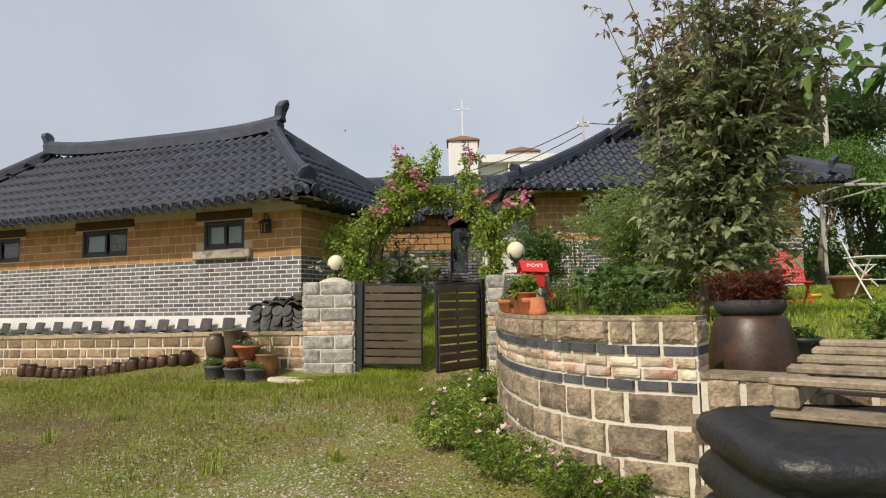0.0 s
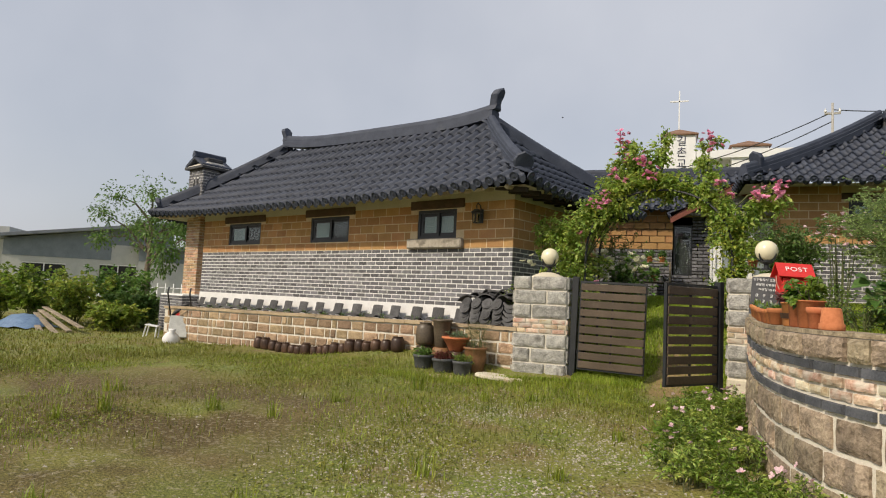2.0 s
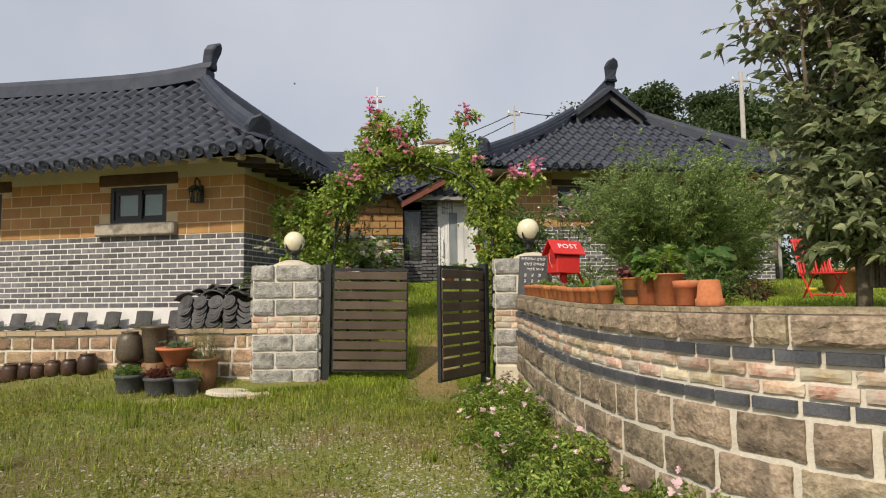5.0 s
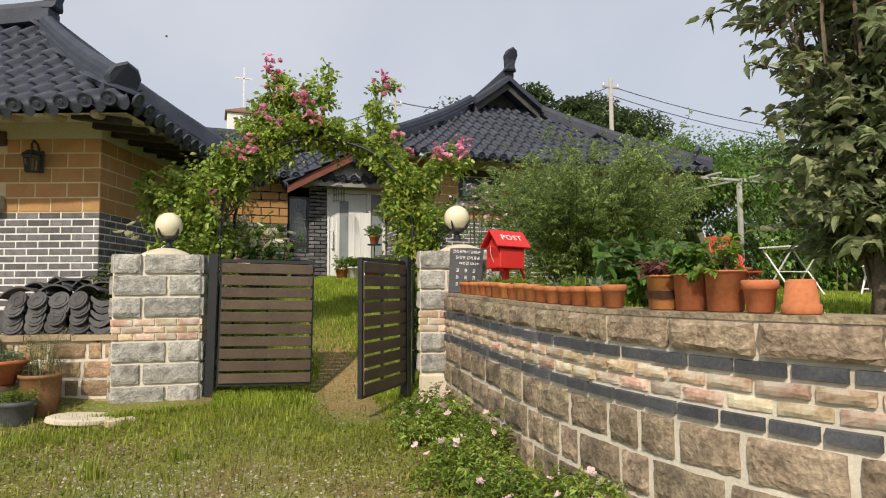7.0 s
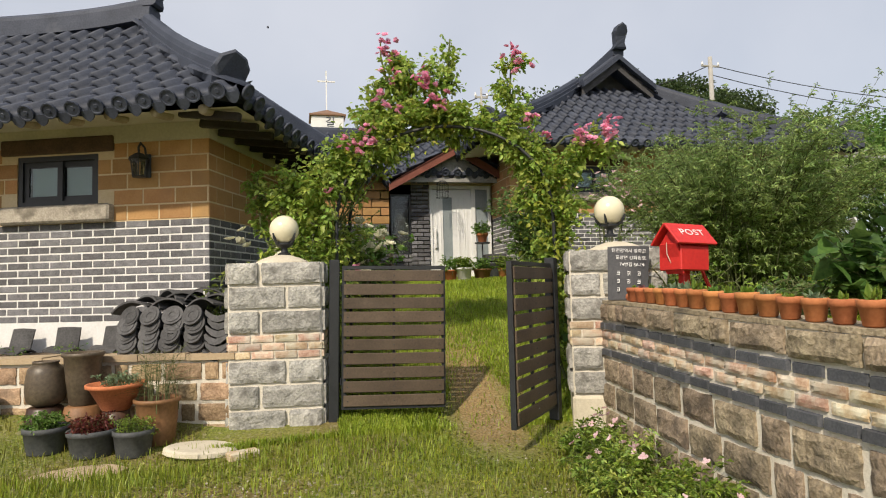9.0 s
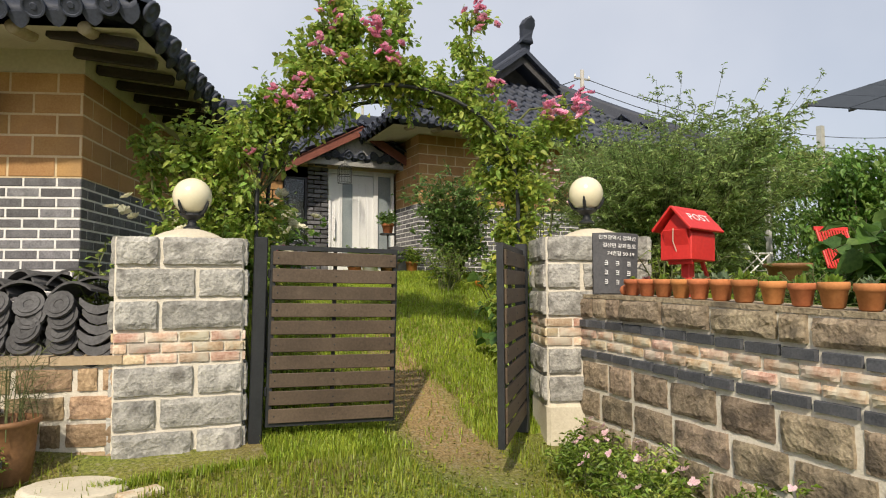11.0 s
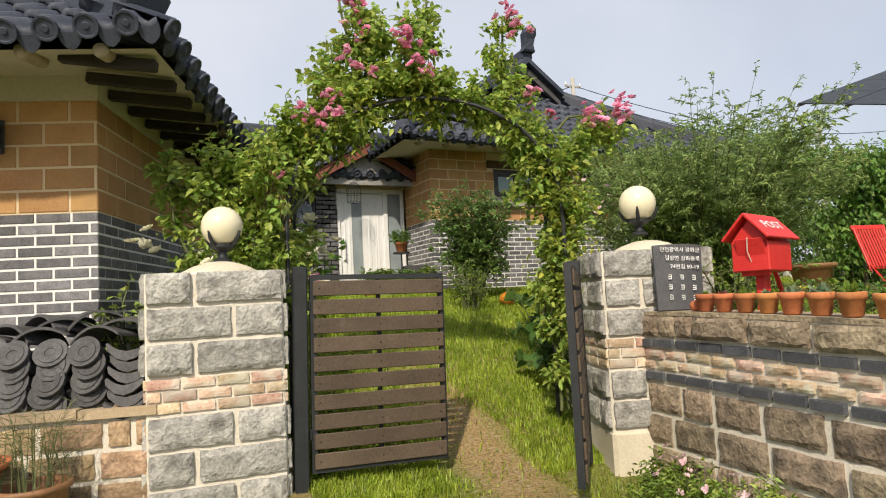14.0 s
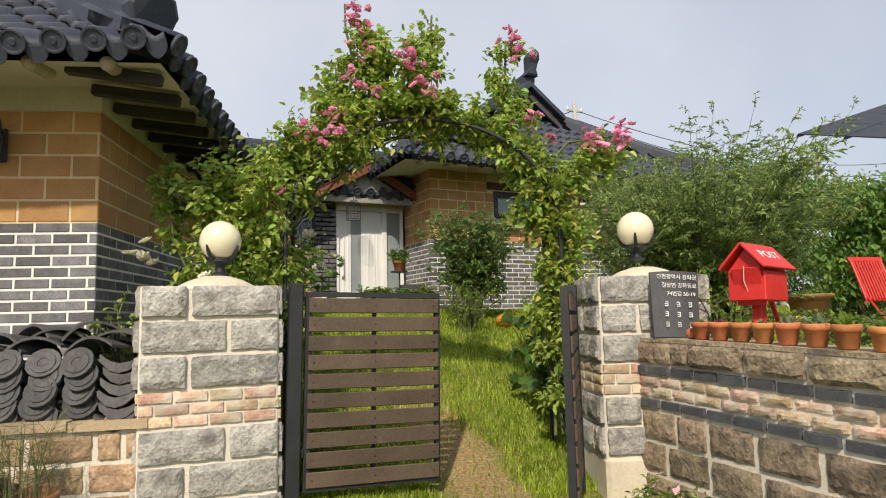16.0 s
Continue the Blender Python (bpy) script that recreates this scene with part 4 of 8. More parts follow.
pe, he = on_line(line_hi, HI_LEN - 0.001)
te = math.degrees(math.atan2(he.y, he.x)) + 90
se = Vector((he.y, -he.x, 0))
for z0, z1, kind in ((0.63, 0.705, MIX_ROUGH), (0.716, 0.773, MIX_ROUGH), (0.784, 0.840, [BRICK_BAND]), (0.852, 0.985, STONES_TAN)):
    q = pe - se * 0.135 - he * 0.035
    piece("end_stone", r.choice(kind), stone_wall, at(q.x, q.y, (z0 + z1) / 2 + dip(q.y), te, 0.25, 0.045, z1 - z0 - 0.006))
coping = sweep(line_hi, 0.0, HI_LEN, 0.986, 1.01, 0.004, 0.28)
part("coping", coping, M_STONE_TAN, stone_wall)
for k in range(5):
    lay(line_lo, LO_LEN, 0.424 - 0.196 * k, 0.60 - 0.196 * k, STONES_TAN, (0.38, 0.34, 0.2), 0.028, 0.05, "stone", 0.03 - 0.1 * (k % 2))
part("coping", sweep(line_lo, 0.01, LO_LEN, 0.601, 0.625, -0.01, 0.28), M_STONE_TAN, stone_wall)

# ---- ledge before the outbuilding ----
ledge = thing("stone_ledge", HA, "low ledge of tan cut stone with a pale coping", "retaining wall", kind="structure")
LX0, LX1 = -8.3, 0.62


def ledge_y(x):
    return -0.74 - 0.5 * (x - LX1) / (LX0 - LX1)


def ledge_top(x):
    return 0.665 - 0.10 * (x - LX1) / (LX0 - LX1)


lt = math.degrees(math.atan2(ledge_y(LX1) - ledge_y(LX0), LX1 - LX0))
g = Geo()
g.add([(LX0, ledge_y(LX0) + 0.006, -0.5), (LX1, ledge_y(LX1) + 0.006, -0.5), (LX1, 0.02, -0.5), (LX0, 0.02, -0.5),
       (LX0, ledge_y(LX0) + 0.006, ledge_top(LX0) - 0.03), (LX1, ledge_y(LX1) + 0.006, ledge_top(LX1) - 0.03), (LX1, 0.02, ledge_top(LX1) - 0.03), (LX0, 0.02, ledge_top(LX0) - 0.03)],
      [(0, 3, 2, 1), (4, 5, 6, 7), (0, 1, 5, 4), (2, 3, 7, 6), (0, 4, 7, 3), (1, 2, 6, 5)])
part("core", g, M_MORTAR, ledge)
g = Geo()
for i in range(22):
    a, b = LX0 + (LX1 - LX0) * i / 22, LX0 + (LX1 - LX0) * (i + 1) / 22 - 0.008
    vs = []
    for x in (a, b):
        for y, z in ((ledge_y(x) - 0.03, -0.05), (ledge_y(x) - 0.03, 0.0), (ledge_y(x) + 0.26, 0.0), (ledge_y(x) + 0.26, -0.05)):
            vs.append((x, y, ledge_top(x) + z + 0.004 * ((i * 7) % 3)))
    g.add(vs, [(0, 1, 2, 3), (7, 6, 5, 4), (0, 4, 5, 1), (1, 5, 6, 2), (2, 6, 7, 3), (3, 7, 4, 0)])
part("coping", g, M_LEDGE_TOP, ledge, "pale weathered coping")
for row in range(5):
    z1 = ledge_top(0) - 0.065 - row * 0.165
    x = LX0 + (0.0 if row % 2 else 0.12)
    while x < LX1 - 0.05:
        w = min(r.choice((0.34, 0.36, 0.28, 0.14)), LX1 - x)
        dz = ledge_top(x + w / 2) - ledge_top(0)
        piece("stone", r.choice(STONES_LEDGE), ledge, at(x + w / 2, ledge_y(x + w / 2) + 0.035, z1 + dz - 0.075, lt, w - 0.03, r.uniform(0.038, 0.046), 0.138))
        x += w
part("fill", Geo().add([(LX0 + 0.02, ledge_y(LX0) + 0.2, ledge_top(LX0) - 0.04), (LX1 - 0.02, ledge_y(LX1) + 0.2, ledge_top(LX1) - 0.04), (LX1 - 0.02, -0.002, ledge_top(LX1) - 0.02), (LX0 + 0.02, -0.002, ledge_top(LX0) - 0.02)], [(0, 1, 2, 3)]), M_SOIL, ledge)

# ---- plants ----
def leaf_mat(name, c1, c2, isl=0.35, hue=0.02, trans=0.45, rough=0.5, c3=None, c3amt=0.3):
    return surf(name, c1, c2, 2.2, rough, 0.0, 40, isl=isl, hue=hue, trans=trans, c3=c3, c3amt=c3amt, c3scale=1.1)


L_ROSE = leaf_mat("rose_leaf", (0.20, 0.31, 0.055), (0.46, 0.57, 0.13), hue=0.03)
L_ROSE_Y = leaf_mat("rose_leaf_yellow", (0.30, 0.36, 0.05), (0.52, 0.54, 0.10))
L_APPLE = leaf_mat("tree_leaf", (0.155, 0.205, 0.095), (0.37, 0.42, 0.23), 0.4, 0.03, c3=(0.30, 0.22, 0.13), c3amt=0.32)
L_NEAR = leaf_mat("broad_leaf", (0.060, 0.130, 0.030), (0.145, 0.26, 0.060), 0.3, 0.02)
L_WILLOW = leaf_mat("willow_leaf", (0.24, 0.36, 0.11), (0.48, 0.60, 0.24), 0.35, 0.02, 0.5)
L_DARK = leaf_mat("dark_leaf", (0.075, 0.15, 0.036), (0.19, 0.31, 0.08), 0.35, 0.02)
L_BRIGHT = leaf_mat("bright_leaf", (0.112, 0.200, 0.025), (0.250, 0.350, 0.050), 0.3, 0.02)
L_VINE = leaf_mat("vine_leaf", (0.085, 0.18, 0.033), (0.20, 0.34, 0.07), 0.35, 0.02)
L_FAR = leaf_mat("far_tree_leaf", (0.046, 0.078, 0.026), (0.104, 0.156, 0.058), 0.3, 0.02)
L_RED = leaf_mat("red_stonecrop", (0.10, 0.022, 0.018), (0.22, 0.06, 0.04), 0.35, 0.02)
L_SUCC = leaf_mat("succulent", (0.16, 0.24, 0.13), (0.32, 0.40, 0.26), 0.3, 0.04)
L_PURPLE = leaf_mat("purple_leaf", (0.16, 0.05, 0.06), (0.28, 0.12, 0.12), 0.3, 0.02)
P_PINK = leaf_mat("pink_petal", (0.80, 0.25, 0.46), (0.92, 0.56, 0.72), 0.2, 0.012, 0.35)
P_PALE = leaf_mat("pale_petal", (0.75, 0.48, 0.55), (0.85, 0.68, 0.70), 0.15, 0.02, 0.35)
P_WHITE = leaf_mat("white_petal", (0.72, 0.70, 0.55), (0.82, 0.80, 0.66), 0.12, 0.01, 0.35)
M_BARK = surf("bark", (0.09, 0.07, 0.05), (0.20, 0.165, 0.125), 14, 0.95, 0.8, 60)
M_STEM = surf("green_stem", (0.07, 0.085, 0.03), (0.12, 0.14, 0.05), 14, 0.8, 0.2, 60)


def unit(v):
    return v / np.maximum(np.linalg.norm(v, axis=-1, keepdims=True), 1e-9)


def leaves(name, pos, heading, size, mat, wide=0.5, fold=0.25, droop=0.25, seed=0, fine=False):
    """Many folded leaves: pos, heading (N x 3), size (N)."""
    g = np.random.default_rng(seed + 5)
    pos, heading = np.asarray(pos, float), unit(np.asarray(heading, float))
    n = len(pos)
    size = np.broadcast_to(np.asarray(size, float), (n,))[:, None]
    up = np.tile([0.0, 0.0, 1.0], (n, 1)) + g.normal(0, 0.55, (n, 3))
    side = unit(np.cross(heading, up))
    up = np.cross(side, heading)
    w = wide * 0.5
    if not fine:
        b = pos
        l = pos + heading * size * 0.45 + side * size * w + up * size * fold * 0.5
        r_ = pos + heading * size * 0.45 - side * size * w + up * size * fold * 0.5
        t = pos + heading * size - np.array([0, 0, 1.0]) * size * droop
        v = np.stack([b, l, t, r_], 1).reshape(-1, 3)
        k = np.arange(n)[:, None] * 4
        f = np.concatenate([k + [[0, 2, 1]], k + [[0, 3, 2]]], 1).reshape(-1, 3)
    else:
        dz = np.array([0, 0, 1.0])
        m1 = pos + heading * size * 0.3 + up * size * 0.03
        m2 = pos + heading * size * 0.68 - dz * size * droop * 0.3
        l1, r1 = m1 + side * size * w * 0.95 + up * size * fold * 0.35, m1 - side * size * w * 0.95 + up * size * fold * 0.35
        l2, r2 = m2 + side * size * w * 0.78 + up * size * fold * 0.3, m2 - side * size * w * 0.78 + up * size * fold * 0.3
        t = pos + heading * size - dz * size * droop
        v = np.stack([pos, l1, m1, r1, l2, m2, r2, t], 1).reshape(-1, 3)
        k = np.arange(n)[:, None] * 8
        f = np.concatenate([k + [q] for q in ([0, 2, 1], [0, 3, 2], [1, 2, 5], [1, 5, 4], [2, 3, 6], [2, 6, 5], [4, 5, 7], [5, 6, 7])], 1).reshape(-1, 3)
    return array_mesh(name, v, f, mat)


def shoots(base, count, tall, spread, seed, twigs=6, twig_len=0.35, leaf_gap=0.035, tmin=0.22, lean=(0, 0), curl=0.4, r0=0.012, ring=0.1):
    """Stems that rise from a base and carry twigs: a Geo of wood, leaf places and headings."""
    rr = random.Random(seed)
    wood, pos, head = Geo(), [], []
    bx, by, bz = base
    for i in range(count):
        a = 2 * math.pi * (i + rr.random()) / count
        out = spread * rr.uniform(0.15, 1.0)
        h = tall * rr.uniform(0.7, 1.05)
        p0 = Vector((bx + ring * math.cos(a) * rr.random(), by + ring * math.sin(a) * rr.random(), bz - 0.03))
        p3 = Vector((bx + math.cos(a) * out + lean[0], by + math.sin(a) * out + lean[1], bz + h))
        p1 = p0 + Vector((math.cos(a) * out * 0.15, math.sin(a) * out * 0.15, h * 0.45))
        p2 = p3 - Vector((math.cos(a) * out * curl, math.sin(a) * out * curl, h * 0.25))
        path = []
        for k in range(9):
            t = k / 8
            path.append(p0 * (1 - t) ** 3 + p1 * 3 * t * (1 - t) ** 2 + p2 * 3 * t * t * (1 - t) + p3 * t ** 3)
        wood.tube(path, [r0 * (1 - 0.8 * k / 8) for k in range(9)], 5)
        for q in range(twigs):
            t = rr.uniform(tmin, 1.0)
            k = min(int(t * 8), 7)
            s = path[k].lerp(path[k + 1], t * 8 - k)
            d = Vector((rr.gauss(0, 1) + math.cos(a) * 0.6, rr.gauss(0, 1) + math.sin(a) * 0.6, rr.uniform(-0.1, 1.1))).normalized()
            ln = twig_len * rr.uniform(0.5, 1.2) * (1.15 - 0.5 * t)
            tip = s + d * ln + Vector((0, 0, -0.12 * ln))
            wood.tube([s, s.lerp(tip, 0.5) + Vector((0, 0, 0.04 * ln)), tip], [r0 * 0.4, r0 * 0.3, r0 * 0.12], 3)
            for j in range(max(2, int(ln / leaf_gap))):
                e = rr.uniform(0.1, 1.02)
                pos.append(s.lerp(tip, e))
                hd = d * rr.uniform(0.2, 0.9) + Vector((rr.gauss(0, 0.7), rr.gauss(0, 0.7), rr.gauss(0.05, 0.45)))
                head.append(hd)
    return wood, np.array(pos), np.array(head)


def bush(name, base, count, tall, spread, leaf, size, seed, label, category="shrub", group="", stem=None, wide=0.5, fine=False, droop=0.25, **kw):
    wood, pos, head = shoots(base, count, tall, spread, seed, **kw)
    b = thing(name, Matrix.Identity(4), label, category, group)
    part("woody_stem", wood, stem or M_STEM, b)
    g = np.random.default_rng(seed)
    part("foliage", leaves("foliage", pos, head, size * g.uniform(0.6, 1.25, len(pos)), leaf, wide=wide, seed=seed, fine=fine, droop=droop), None, b)
    return b


def blossom_mesh(name, mat, petals=14, r=0.04, open_=0.6, seed=1):
    """A cupped flower of overlapping petals."""
    rr = random.Random(seed)
    g = Geo()
    for i in range(petals):
        ring = i / petals
        a = i * 2.4 + rr.uniform(-0.2, 0.2)
        el = 0.25 + (1 - ring) * 1.1 * (1 - open_ * 0.5)
        d = Vector((math.cos(a) * math.cos(el), math.sin(a) * math.cos(el), math.sin(el)))
        s = Vector((-math.sin(a), math.cos(a), 0))
        ln = r * (0.55 + 0.45 * ring) * rr.uniform(0.9, 1.1)
        n = d.cross(s)
        g.add([Vector((0, 0, 0)), d * ln * 0.55 + s * ln * 0.42, d * ln - n * ln * 0.05, d * ln * 0.98 + s * ln * 0.25 + n * ln * 0.12, d * ln * 0.98 - s * ln * 0.25 + n * ln * 0.12, d * ln * 0.55 - s * ln * 0.42],
              [(0, 1, 3, 2), (0, 2, 4, 5)])
    return g.mesh(name, mat)


BLOOM_PINK = [blossom_mesh("blossom", P_PINK, 16, 0.05, 0.6, s) for s in range(3)]
BLOOM_PALE = [blossom_mesh("blossom", P_PALE, 6, 0.032, 1.4, s) for s in range(3)]
BLOOM_WHITE = [blossom_mesh("blossom", P_WHITE, 16, 0.055, 0.8, s) for s in range(3)]


def blossoms(parent, meshes, places, seed=1, scale=(0.8, 1.3)):
    rr = random.Random(seed)
    for p in places:
        k = rr.uniform(*scale)
        piece("blossom", rr.choice(meshes), parent, Matrix.Translation(p) @ Euler((rr.uniform(-0.7, 0.9), rr.uniform(-0.8, 0.8), rr.uniform(0, 6))).to_matrix().to_4x4() @ Matrix.Scale(k, 4))


def crown_tree(name, base, tall, trunk_r, limbs, crown, leaf, size, count, seed, label, wide=0.5, fine=False, group="", lobes=9, droop=0.25, gap=0.5):
    """A tree: tapered trunk, limbs, and leaves in uneven lobes. crown: centre and half-sizes."""
    rr = random.Random(seed)
    g = np.random.default_rng(seed)
    t = thing(name, Matrix.Identity(4), label, "tree", group)
    bx, by, bz = base
    cx, cy, cz, rx, ry_, rz = crown
    top = Vector((cx, cy, cz + rz * 0.3))
    b = Vector((bx, by, bz - 0.05))
    wood = Geo()
    path = [b.lerp(top, k / 7) + Vector((rr.uniform(-1, 1), rr.uniform(-1, 1), 0)) * trunk_r * 0.7 * (k > 0) for k in range(8)]
    wood.tube(path, [trunk_r * (1.15 - 0.95 * k / 7) for k in range(8)], 8)
    part("trunk", wood, M_BARK, t, smooth=True)
    pos, head = [], []
    lw = Geo()
    for i in range(lobes * 2):
        a, el = rr.uniform(0, 2 * math.pi), rr.uniform(-0.55, 1.2)
        q = rr.uniform(0.45, 0.95)
        lc = np.array([cx + rx * q * math.cos(a) * math.cos(el), cy + ry_ * q * math.sin(a) * math.cos(el), cz + rz * q * math.sin(el)])
        s = path[rr.randint(3, 6)]
        e = Vector(lc)
        lw.tube([s, s.lerp(e, 0.5) + Vector((0, 0, 0.08 * tall * rr.random())), e], [trunk_r * 0.4, trunk_r * 0.25, trunk_r * 0.06], 5)
        n = int(count / (lobes * 2) * rr.uniform(0.6, 1.4))
        rad = np.array([rx, ry_, rz]) * rr.uniform(0.28, 0.5)
        d = unit(g.normal(0, 1, (n, 3)))
        p = lc + d * rad * (g.random((n, 1)) ** gap)
        pos.append(p)
        head.append(d * 0.7 + g.normal(0, 0.5, (n, 3)) + [0, 0, -0.1])
    part("limb_frame", lw, M_BARK, t)
    pos, head = np.concatenate(pos), np.concatenate(head)
    part("crown", leaves("crown", pos, head, size * g.uniform(0.6, 1.3, len(pos)), leaf, wide=wide, seed=seed, fine=fine, droop=droop), None, t)
    return t

# ---- rose arch ----
arch = thing("rose_arch", Matrix.Identity(4), "dark green tubular steel rose arch over the path", "arch")
AL, AR, AY = (-1.20, 10.66), (0.67, 10.0), 0.42
for dy in (0.0, AY):
    pts = []
    for i in range(25):
        a = math.pi * i / 24
        q = 0.5 - 0.5 * math.cos(a)
        x, y = AL[0] + (AR[0] - AL[0]) * q, AL[1] + (AR[1] - AL[1]) * q + dy
        pts.append((x + 0.36 * dy, y, 1.72 + 0.90 * math.sin(a) ** 0.85))
    pts = [(AL[0] + 0.36 * dy, AL[1] + dy, ground_z(AL[0], AL[1] + dy) - 0.05)] + pts + [(AR[0] + 0.36 * dy, AR[1] + dy, ground_z(AR[0], AR[1] + dy) - 0.05)]
    part("hoop", Geo().tube(pts, 0.016, 8), M_IRON, arch)
for i in range(1, 10):
    a = math.pi * i / 10
    q = 0.5 - 0.5 * math.cos(a)
    x, y = AL[0] + (AR[0] - AL[0]) * q, AL[1] + (AR[1] - AL[1]) * q
    z = 1.72 + 0.90 * math.sin(a) ** 0.85
    part("rung", Geo().tube([(x, y, z), (x + 0.36 * AY, y + AY, z)], 0.009, 6), M_IRON, arch)
for x, y in (AL, AR):
    for k in range(4):
        z = ground_z(x, y) + 0.3 + 0.35 * k
        part("rung", Geo().tube([(x, y, z), (x + 0.36 * AY, y + AY, z)], 0.009, 6), M_IRON, arch)


def climbing_rose(seed, label, spots, leaf, stems):
    """Canes trained on the arch, leaves in clouds round the spots (x, y, z, radius, count)."""
    t = thing("climbing_rose", Matrix.Identity(4), label, "climbing rose")
    rr, g = random.Random(seed), np.random.default_rng(seed)
    w = Geo()
    for path in stems:
        w.tube([Vector(p) + Vector((rr.uniform(-0.03, 0.03), rr.uniform(-0.03, 0.03), 0)) for p in path], [0.013 * (1 - 0.6 * k / len(path)) for k in range(len(path))], 6)
    pos, head = [], []
    for x, y, z, rad, n in spots:
        for _ in range(max(3, int(n / 15))):
            d = Vector((rr.gauss(0, 1), rr.gauss(0, 1), rr.gauss(0, 0.9))).normalized()
            s = Vector((x, y, z)) + d * rad * rr.uniform(0.05, 0.55)
            e = Vector((x, y, z)) + d * rad * rr.uniform(0.6, 1.15) + Vector((0, 0, rr.uniform(-0.08, 0.1)))
            w.tube([s, s.lerp(e, 0.5) + Vector((0, 0, 0.03)), e], [0.005, 0.004, 0.002], 4)
            for j in range(34):
                p = s.lerp(e, rr.uniform(0, 1.05))
                pos.append(p + Vector((rr.gauss(0, 0.035), rr.gauss(0, 0.035), rr.gauss(0, 0.03))))
                head.append(d * 0.5 + Vector((rr.gauss(0, 0.8), rr.gauss(0, 0.8), rr.gauss(-0.05, 0.5))))
    part("cane", w, M_STEM, t)
    part("foliage", leaves("foliage", pos, head, 0.058 * g.uniform(0.6, 1.3, len(pos)), leaf, wide=0.60, seed=seed, droop=0.2, fine=True), None, t)
    return t


ax = lambda q: (AL[0] + (AR[0] - AL[0]) * q, AL[1] + (AR[1] - AL[1]) * q + 0.15)
spots = []
for q, z, rad, n in ((-0.12, 1.35, 0.32, 420), (-0.16, 1.75, 0.34, 520), (-0.05, 2.05, 0.36, 620), (-0.22, 2.10, 0.26, 300), (0.02, 1.62, 0.28, 380), (0.0, 1.2, 0.22, 240),
                     (0.06, 2.32, 0.34, 620), (0.20, 2.52, 0.30, 560), (0.32, 2.72, 0.28, 520), (0.22, 2.85, 0.26, 380), (0.45, 2.72, 0.24, 420), (0.56, 2.74, 0.22, 380), (0.28, 3.08, 0.2, 200), (0.62, 2.66, 0.2, 240),
                     (-0.27, 1.32, 0.10, 60), (-0.32, 1.52, 0.09, 60), (-0.36, 1.74, 0.09, 60), (-0.39, 1.98, 0.09, 60), (-0.41, 2.18, 0.08, 60), (-0.31, 2.02, 0.12, 90), (-0.38, 2.10, 0.10, 70),
                     (0.38, 3.05, 0.2, 200), (0.50, 3.05, 0.2, 190), (0.54, 3.3, 0.15, 90), (0.33, 3.3, 0.14, 90)):
    x, y = ax(q)
    spots.append((x, y + ((int(q * 100) * 7) % 5 - 2) * 0.05, z, rad, n))
stems = [[(*ax(-0.03 + 0.02 * k), 0.1), (*ax(-0.05), 0.9), (*ax(0.0), 1.7), (*ax(0.08 + 0.06 * k), 2.35), (*ax(0.3 + 0.1 * k), 2.7)] for k in range(4)]
stems += [[(*ax(0.30), 2.6), (*ax(0.27), 3.0), (*ax(0.25), 3.35), (*ax(0.24), 3.55)], [(*ax(0.5), 2.6), (*ax(0.55), 3.1), (*ax(0.56), 3.5)], [(*ax(-0.2), 1.9), (*ax(-0.32), 2.0), (*ax(-0.42), 2.15)], [(*ax(-0.1), 1.2), (*ax(-0.25), 1.25), (*ax(-0.36), 1.75), (*ax(-0.40), 2.2)]]
rose_l = climbing_rose(31, "climbing rose with pink clusters trained over the arch", spots, L_ROSE, stems)
x, y = ax(0)
spots2 = [(*ax(q), z, rad, n) for q, z, rad, n in ((0.72, 2.62, 0.2, 240), (0.82, 2.5, 0.22, 300), (0.92, 2.35, 0.24, 330), (1.02, 2.1, 0.24, 400), (1.06, 1.8, 0.23, 380), (1.02, 1.5, 0.20, 300), (1.06, 1.25, 0.18, 200), (1.14, 2.3, 0.2, 190), (1.26, 2.42, 0.16, 130),
                                               (0.84, 2.95, 0.17, 130), (0.86, 3.2, 0.13, 80), (0.95, 2.0, 0.2, 200), (1.0, 0.9, 0.18, 180), (1.02, 0.6, 0.15, 130), (1.0, 1.15, 0.18, 180), (0.9, 2.75, 0.15, 110))]
stems2 = [[(*ax(1.0 + 0.02 * k), 0.3), (*ax(1.02 - 0.02 * k), 1.0), (*ax(1.0 + 0.03 * k), 1.7), (*ax(0.93), 2.25), (*ax(0.75), 2.55)] for k in range(4)]
stems2 += [[(*ax(0.85), 2.4), (*ax(0.85), 2.9), (*ax(0.87), 3.3)], [(*ax(0.95), 2.2), (*ax(1.1), 2.5), (*ax(1.28), 2.55)]]
rose_r = climbing_rose(32, "climbing rose with yellowing leaves and pink clusters", spots2, L_ROSE, stems2)
rr = random.Random(5)
pos, head = [], []
for _ in range(620):
    q, z = rr.choice(((1.04, 1.5), (1.06, 1.2), (1.0, 1.5), (1.0, 2.0), (0.96, 1.8), (0.1, 2.4), (0.3, 2.6), (0.5, 2.65)))
    x, y = ax(q)
    pos.append((x + rr.gauss(0, 0.12), y - 0.1 + rr.gauss(0, 0.12), z + rr.gauss(0, 0.14)))
    head.append((rr.gauss(0, 1), rr.gauss(0, 1), rr.gauss(0, 0.6)))
part("yellow_foliage", leaves("yellow_foliage", pos, head, 0.055, L_ROSE_Y, wide=0.62, seed=4, fine=True), None, rose_r, "yellowing leaves")


def cluster(parent, q, z, n, spread, meshes, seed, dy=-0.12, scale=(0.5, 0.95)):
    r_ = random.Random(seed)
    x, y = ax(q)
